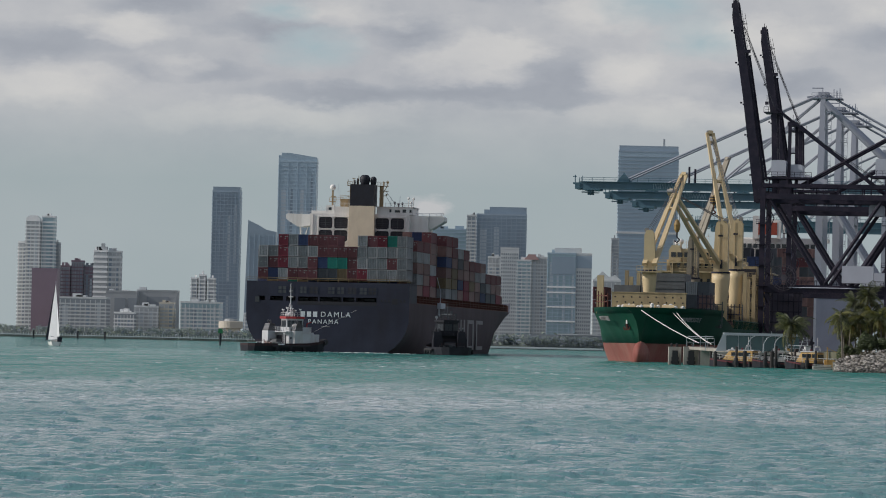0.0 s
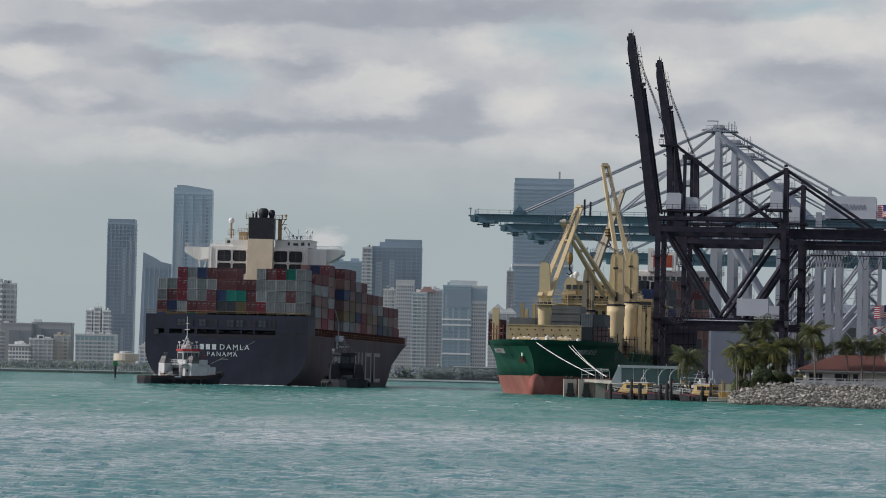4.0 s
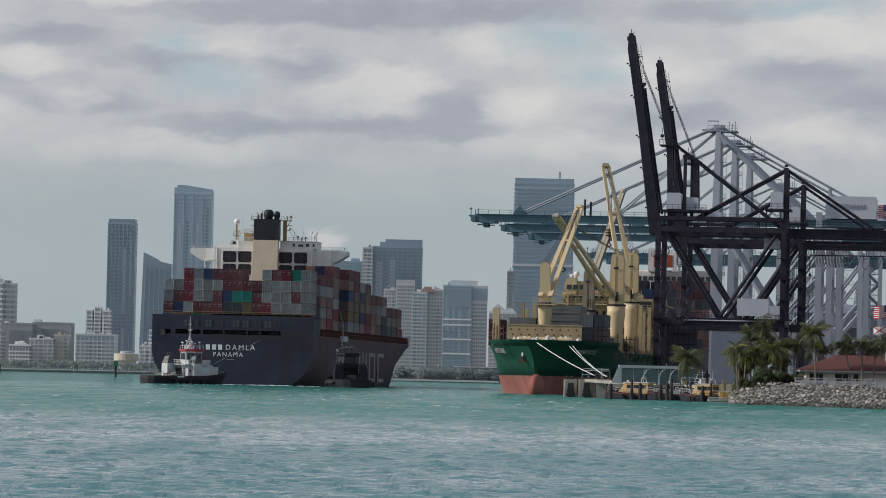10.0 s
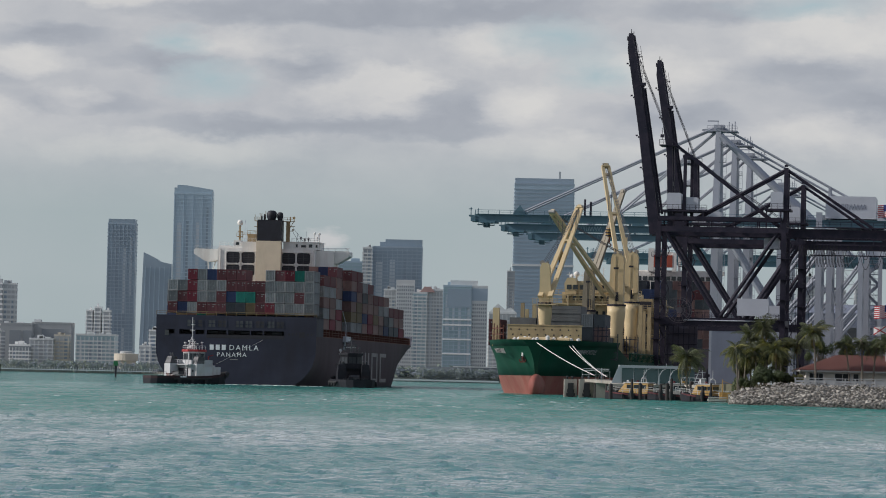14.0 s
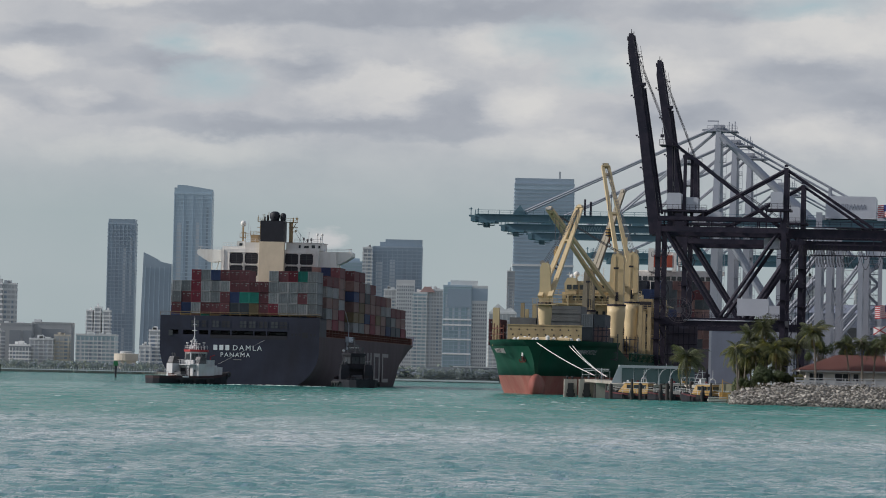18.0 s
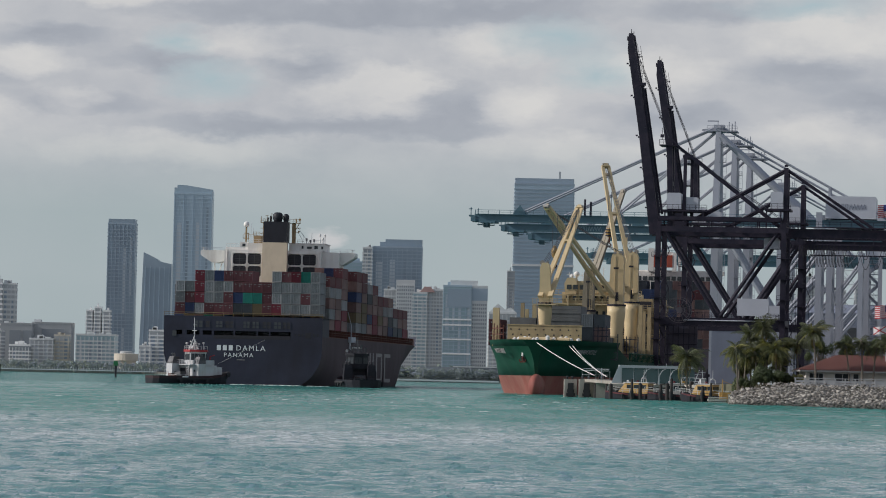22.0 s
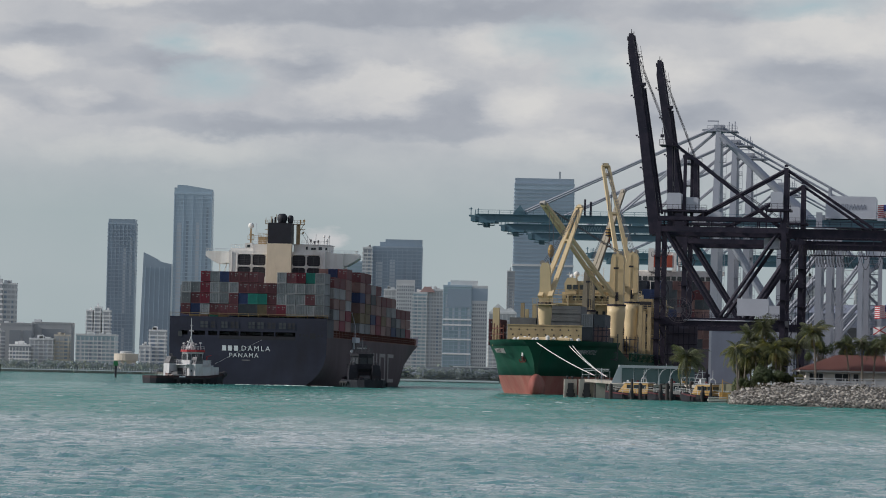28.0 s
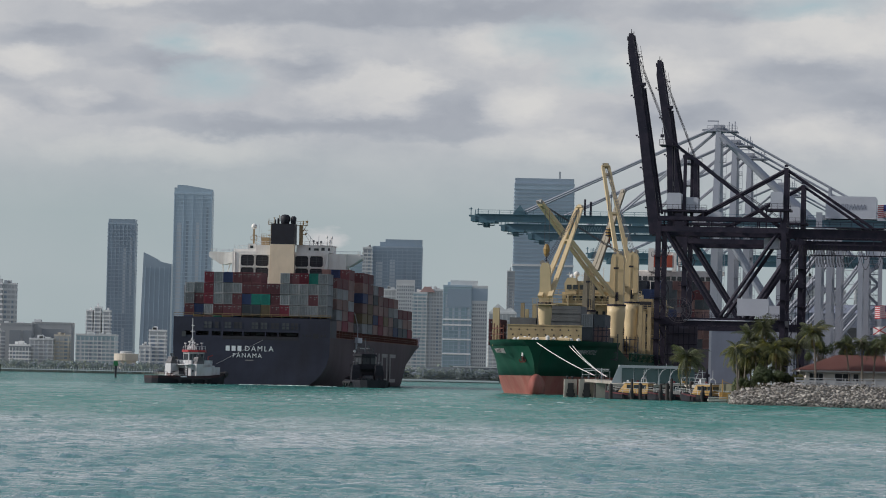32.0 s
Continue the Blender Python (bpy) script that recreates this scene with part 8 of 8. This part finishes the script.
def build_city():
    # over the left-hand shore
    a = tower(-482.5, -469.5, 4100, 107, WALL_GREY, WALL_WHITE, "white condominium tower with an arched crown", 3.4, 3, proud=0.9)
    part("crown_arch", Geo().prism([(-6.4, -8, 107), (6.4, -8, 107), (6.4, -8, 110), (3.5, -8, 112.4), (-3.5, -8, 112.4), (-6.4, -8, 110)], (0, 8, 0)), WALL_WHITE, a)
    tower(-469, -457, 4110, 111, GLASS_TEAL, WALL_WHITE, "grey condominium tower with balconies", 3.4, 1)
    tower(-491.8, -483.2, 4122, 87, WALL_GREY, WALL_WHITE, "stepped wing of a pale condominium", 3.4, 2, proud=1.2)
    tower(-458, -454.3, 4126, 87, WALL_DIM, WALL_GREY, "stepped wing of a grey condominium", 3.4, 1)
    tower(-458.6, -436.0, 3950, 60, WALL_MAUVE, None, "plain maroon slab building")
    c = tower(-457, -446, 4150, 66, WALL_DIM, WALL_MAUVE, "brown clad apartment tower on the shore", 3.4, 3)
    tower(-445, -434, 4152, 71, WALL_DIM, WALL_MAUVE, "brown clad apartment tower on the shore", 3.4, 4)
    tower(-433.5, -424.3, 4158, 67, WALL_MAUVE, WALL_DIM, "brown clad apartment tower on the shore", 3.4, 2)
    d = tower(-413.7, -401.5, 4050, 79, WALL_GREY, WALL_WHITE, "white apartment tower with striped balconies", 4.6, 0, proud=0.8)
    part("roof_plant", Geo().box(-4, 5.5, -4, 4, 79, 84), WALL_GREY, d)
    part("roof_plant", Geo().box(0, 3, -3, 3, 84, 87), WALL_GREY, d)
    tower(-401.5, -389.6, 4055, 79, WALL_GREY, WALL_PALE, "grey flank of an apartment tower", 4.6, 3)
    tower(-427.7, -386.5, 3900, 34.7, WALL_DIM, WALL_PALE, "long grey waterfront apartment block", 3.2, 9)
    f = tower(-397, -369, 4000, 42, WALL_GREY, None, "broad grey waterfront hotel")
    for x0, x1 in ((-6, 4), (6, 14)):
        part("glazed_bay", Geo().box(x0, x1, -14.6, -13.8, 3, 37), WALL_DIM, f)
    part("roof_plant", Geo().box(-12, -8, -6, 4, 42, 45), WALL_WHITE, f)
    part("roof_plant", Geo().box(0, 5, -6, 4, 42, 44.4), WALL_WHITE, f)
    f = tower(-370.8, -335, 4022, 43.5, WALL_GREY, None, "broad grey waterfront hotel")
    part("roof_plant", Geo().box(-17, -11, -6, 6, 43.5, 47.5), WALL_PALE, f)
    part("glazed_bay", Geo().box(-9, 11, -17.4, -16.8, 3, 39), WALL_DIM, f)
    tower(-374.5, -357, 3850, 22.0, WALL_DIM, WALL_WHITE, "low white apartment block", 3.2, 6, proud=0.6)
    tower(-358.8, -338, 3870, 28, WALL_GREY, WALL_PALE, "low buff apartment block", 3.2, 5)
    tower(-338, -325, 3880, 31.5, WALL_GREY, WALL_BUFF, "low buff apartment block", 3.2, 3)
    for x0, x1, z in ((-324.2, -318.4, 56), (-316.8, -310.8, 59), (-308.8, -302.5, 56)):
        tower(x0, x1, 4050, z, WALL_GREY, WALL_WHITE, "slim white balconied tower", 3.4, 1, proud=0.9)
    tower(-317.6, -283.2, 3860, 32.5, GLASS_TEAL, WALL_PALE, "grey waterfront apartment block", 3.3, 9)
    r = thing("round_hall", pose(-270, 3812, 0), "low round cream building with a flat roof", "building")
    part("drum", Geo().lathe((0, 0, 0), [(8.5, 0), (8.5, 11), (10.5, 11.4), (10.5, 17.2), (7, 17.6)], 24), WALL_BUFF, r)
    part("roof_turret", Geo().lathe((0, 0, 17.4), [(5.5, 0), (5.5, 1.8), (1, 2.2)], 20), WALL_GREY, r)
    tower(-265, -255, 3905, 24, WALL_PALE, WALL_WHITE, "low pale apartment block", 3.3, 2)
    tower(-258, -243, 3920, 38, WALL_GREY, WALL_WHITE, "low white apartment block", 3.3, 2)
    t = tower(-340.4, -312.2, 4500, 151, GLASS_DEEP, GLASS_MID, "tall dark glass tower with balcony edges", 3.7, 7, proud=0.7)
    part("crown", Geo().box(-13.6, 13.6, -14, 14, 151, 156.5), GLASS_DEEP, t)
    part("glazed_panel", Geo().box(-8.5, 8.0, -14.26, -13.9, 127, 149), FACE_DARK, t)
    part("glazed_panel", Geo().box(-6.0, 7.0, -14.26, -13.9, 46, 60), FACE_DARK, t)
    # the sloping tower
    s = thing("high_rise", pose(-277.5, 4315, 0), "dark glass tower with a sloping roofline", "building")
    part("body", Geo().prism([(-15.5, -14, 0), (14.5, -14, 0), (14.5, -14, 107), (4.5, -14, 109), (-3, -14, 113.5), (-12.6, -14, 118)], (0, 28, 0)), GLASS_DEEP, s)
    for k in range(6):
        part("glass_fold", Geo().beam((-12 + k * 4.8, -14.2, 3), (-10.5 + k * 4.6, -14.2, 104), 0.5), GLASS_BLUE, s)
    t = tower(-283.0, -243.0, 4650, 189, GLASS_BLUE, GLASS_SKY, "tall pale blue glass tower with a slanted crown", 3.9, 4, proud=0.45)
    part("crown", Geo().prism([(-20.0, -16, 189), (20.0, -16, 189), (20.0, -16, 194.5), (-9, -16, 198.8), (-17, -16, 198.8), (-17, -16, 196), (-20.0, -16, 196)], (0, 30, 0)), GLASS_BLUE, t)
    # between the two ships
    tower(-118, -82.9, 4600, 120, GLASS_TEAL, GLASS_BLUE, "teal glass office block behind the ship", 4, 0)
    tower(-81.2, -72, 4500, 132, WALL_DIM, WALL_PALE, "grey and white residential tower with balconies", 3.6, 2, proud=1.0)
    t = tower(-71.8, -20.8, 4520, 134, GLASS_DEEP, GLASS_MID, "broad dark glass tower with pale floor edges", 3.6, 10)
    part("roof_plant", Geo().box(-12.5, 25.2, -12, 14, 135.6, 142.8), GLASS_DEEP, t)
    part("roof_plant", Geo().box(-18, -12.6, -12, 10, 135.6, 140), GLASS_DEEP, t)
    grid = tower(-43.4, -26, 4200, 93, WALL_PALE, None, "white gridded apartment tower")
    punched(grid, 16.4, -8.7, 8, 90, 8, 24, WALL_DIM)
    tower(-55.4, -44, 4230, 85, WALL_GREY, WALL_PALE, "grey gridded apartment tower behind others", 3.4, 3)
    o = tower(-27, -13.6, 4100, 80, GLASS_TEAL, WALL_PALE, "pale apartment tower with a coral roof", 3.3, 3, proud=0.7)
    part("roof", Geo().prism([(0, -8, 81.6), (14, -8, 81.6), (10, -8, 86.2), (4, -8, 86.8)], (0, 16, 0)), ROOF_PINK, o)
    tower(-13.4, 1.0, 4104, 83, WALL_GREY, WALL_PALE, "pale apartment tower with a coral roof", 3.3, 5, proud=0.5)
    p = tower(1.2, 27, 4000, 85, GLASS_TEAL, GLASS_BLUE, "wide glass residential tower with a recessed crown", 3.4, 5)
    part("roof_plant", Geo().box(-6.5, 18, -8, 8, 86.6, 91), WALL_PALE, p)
    for z in (24, 37, 50, 55):
        part("white_band", Geo().box(-12.9, 12.9, -13.6, -12.9, z, z + 1.3), WALL_WHITE, p)
    part("upper_glazing", Geo().box(-9, 12.6, -13.5, -12.95, 67, 83), GLASS_DEEP, p)
    wing = tower(27, 41.2, 4003, 85, WALL_PALE, None, "side wing of a wide residential tower")
    punched(wing, 13.4, -8, 6, 71, 7, 19, WALL_DIM)
    part("upper_glazing", Geo().box(-7.2, 7.2, -8.5, -7.9, 73, 84), GLASS_MID, wing)
    q = tower(41.5, 66, 3900, 60, WALL_GREY, WALL_PALE, "gabled pale apartment tower", 3.3, 6)
    part("roof", Geo().prism([(-12, -10, 61.6), (12, -10, 61.6), (7, -10, 66), (2, -10, 64), (-4, -10, 69)], (0, 18, 0)), WALL_PALE, q)
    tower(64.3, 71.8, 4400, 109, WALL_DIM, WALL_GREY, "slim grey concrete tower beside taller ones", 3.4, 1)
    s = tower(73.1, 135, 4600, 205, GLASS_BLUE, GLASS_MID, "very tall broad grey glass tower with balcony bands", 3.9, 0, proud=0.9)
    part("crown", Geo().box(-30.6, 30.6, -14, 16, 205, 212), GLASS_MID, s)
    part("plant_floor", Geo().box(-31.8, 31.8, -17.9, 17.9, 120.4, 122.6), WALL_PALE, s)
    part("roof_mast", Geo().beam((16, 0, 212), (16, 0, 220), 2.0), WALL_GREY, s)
    # behind the quay
    tower(349, 361, 4300, 108, WALL_DIM, WALL_GREY, "pale tower behind the quay", 3.6, 2, proud=0.9)
    tower(401, 406.5, 4300, 98, WALL_DIM, WALL_GREY, "pale tower behind the quay", 3.6, 2, proud=0.9)
    tower(378, 396, 4350, 96, WALL_GREY, WALL_PALE, "pale striped apartment tower behind the quay", 3.6, 3)
    tower(398, 440, 4400, 62, WALL_DIM, WALL_GREY, "grey apartment block behind the quay", 3.4, 7)
    tower(362, 377, 4360, 58, WALL_DIM, WALL_GREY, "grey apartment block behind the quay", 3.4, 3)
    tower(230, 262, 4300, 70, WALL_DIM, WALL_GREY, "grey tower behind the quay", 3.6, 4)


build_city()

# leaves paled and blued: the haze over the far shore is in their colour
FAR_LEAF = leaf_material("haze_blued_tree_leaves", (0.25, 0.285, 0.37), 0.14, 0.0, 0.5)


def build_far_shore():
    for nm, pts, z in (("far_shore_ground", [(-900, 3700, -1), (-250, 3720, -1), (-150, 3660, -1), (900, 3700, -1), (900, 4990, -1), (-900, 4990, -1)], 3.2),
                       ("far_spit_ground", [(-30, 2740, -1), (46, 2735, -1), (160, 2800, -1), (160, 2990, -1), (-30, 2990, -1)], 2.2)):
        lone(nm, Geo().prism(pts, (0, 0, z)), FAR_EARTH, "low far shore beneath the city", "ground", kind="structure")
    rng = random.Random(21)
    g = Geo()

    def clump(x, y, z, r):
        for _ in range(26):
            d = Vector((rng.gauss(0, 1), rng.gauss(0, 1), rng.gauss(0, 1))).normalized()
            p = Vector((x, y, z)) + d * r * rng.uniform(0.3, 1.15)
            n = (d + Vector((rng.uniform(-1, 1), rng.uniform(-1, 1), rng.uniform(-0.4, 1)))).normalized()
            s = n.cross(Vector((0.3, 0.2, 1))).normalized() * r * rng.uniform(0.25, 0.5)
            u = n.cross(s) * rng.uniform(0.5, 1.0)
            k = len(g.v)
            g.v += [p - s, p - u, p + s, p + u]
            g.f.append((k, k + 1, k + 2, k + 3))

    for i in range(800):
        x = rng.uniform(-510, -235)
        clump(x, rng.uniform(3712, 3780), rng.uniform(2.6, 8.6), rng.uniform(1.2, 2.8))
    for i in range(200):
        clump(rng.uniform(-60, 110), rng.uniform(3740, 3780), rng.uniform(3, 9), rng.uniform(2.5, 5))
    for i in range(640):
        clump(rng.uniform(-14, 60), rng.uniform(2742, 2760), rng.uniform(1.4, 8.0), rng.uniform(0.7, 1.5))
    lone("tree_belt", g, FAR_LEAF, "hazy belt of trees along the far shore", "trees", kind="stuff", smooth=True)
    t = thing("terminal_building", pose(14, 2765, 0), "low dark terminal building behind trees", "building")
    part("body", Geo().box(-27, 26, 0, 14, 0.5, 9.6), WALL_DIM, t)
    part("roof_edge", Geo().box(-6, 27, -0.6, 14, 9.6, 10.3), WALL_PALE, t)
    for i in range(9):
        part("bay", Geo().box(-25 + i * 5.6, -21 + i * 5.6, -0.12, 0, 3, 7.5), GLASS_DEEP, t)
    g = Geo()
    for i in range(120):
        x = -500 + i * 2.2
        g.beam((x, 3706, 1.5), (x, 3706, 4.2), 0.5)
    g.box(-500, -236, 3705.6, 3706.4, 2.0, 2.6)
    lone("sea_wall_fence", g, WALL_PALE, "pale fence along the far sea wall", "fence", kind="structure")
    lone("far_jetty", Geo().box(-40, 36, 2726, 2732, 0.6, 1.6).box(-40, 36, 2728, 2730, -1, 0.6), WALL_PALE, "long pale jetty before the far trees", "jetty", kind="structure")


build_far_shore()

# ------------------------------------------------------------------ what moves
def motions():
    rows = [(0.0, -52.8, 1076.0, -5.55), (6.0, -51.9, 1085.0, -5.5), (14.5, -50.6, 1098.0, -5.45), (25.5, -49.0, 1114.5, -5.4), (32.0, -48.0, 1124.0, -5.35)]
    walk(container_ship, [(t, pose(x, y, 0, 0, 0, r)) for t, x, y, r in rows])
    rows = [(0.0, -60.6, 1052), (6.0, -60.6, 1060), (12.0, -60.3, 1068), (18.0, -60.0, 1077), (23.0, -60.6, 1084), (28.0, -61.6, 1091), (32.0, -61.6, 1097)]
    walk(white_tug, [(t, pose(x, y, 0, 0, 0, -48)) for t, x, y in rows])
    rows = [(0.0, -23.3, 1062), (6.0, -22.8, 1070), (12.0, -22.0, 1078), (18.0, -21.1, 1087), (25.0, -19.9, 1097), (32.0, -18.8, 1108)]
    walk(dark_tug, [(t, pose(x, y, 0, 0, 0, 10)) for t, x, y in rows])
    walk(sailboat, [(0.0, pose(-119.9, 1084, 0, 0, 0, 12)), (32.0, pose(-124.0, 1110, 0, 0, 0, 12))])
    m = crane_mid.matrix_basis
    foot = to_local(m, 35.6, 944, 21.2)
    tips = [(0.0, 25.6, 921.0, 35.3), (3.0, 25.3, 921.2, 35.5), (6.0, 24.5, 922.0, 36.2), (9.0, 23.8, 923.0, 36.6), (13.0, 23.1, 924.5, 37.3), (19.0, 22.3, 926.0, 38.2), (23.0, 21.8, 927.0, 38.7), (28.0, 21.2, 928.0, 39.3), (32.0, 20.3, 928.7, 39.8)]
    walk(wire_mid, [(t, level_aim(Vector((0, 0, 30.6)), to_local(m, x, y, z))) for t, x, y, z in tips])
    walk(jib_mid, [(t, level_aim(foot, to_local(m, x, y, z))) for t, x, y, z in tips])
    walk(hook, [(t, pose(x + 1.4, y, z - 7.0 - 0.084 * t)) for t, x, y, z in tips])
    walk(fall_mid, [(t, Matrix.Translation(to_local(m, x + 1.4, y, z - 1.3))) for t, x, y, z in tips])
    for ob, i, wide, z, x in FLAG_PARTS:
        rows = []
        for k in range(81):
            t = 0.4 * k
            angle, px, py = 0.0, 0.06, 0.0
            for j in range(i + 1):
                a = 26 * math.sin(t * 3.1 + x - j * 1.3) * (0.5 + 0.3 * j) + 9 * math.sin(t * 1.3 + x)
                if j < i:
                    px, py = px + wide * math.cos(radians(a)), py + wide * math.sin(radians(a))
                angle = a
            rows.append((t, pose(px, py, z - 0.10 * i * wide, 0, 0, angle)))
        walk(ob, rows)
    walk(sea, [(0.0, pose(0, 0, 0)), (32.0, pose(1.5, -9.0, 0))])


motions()
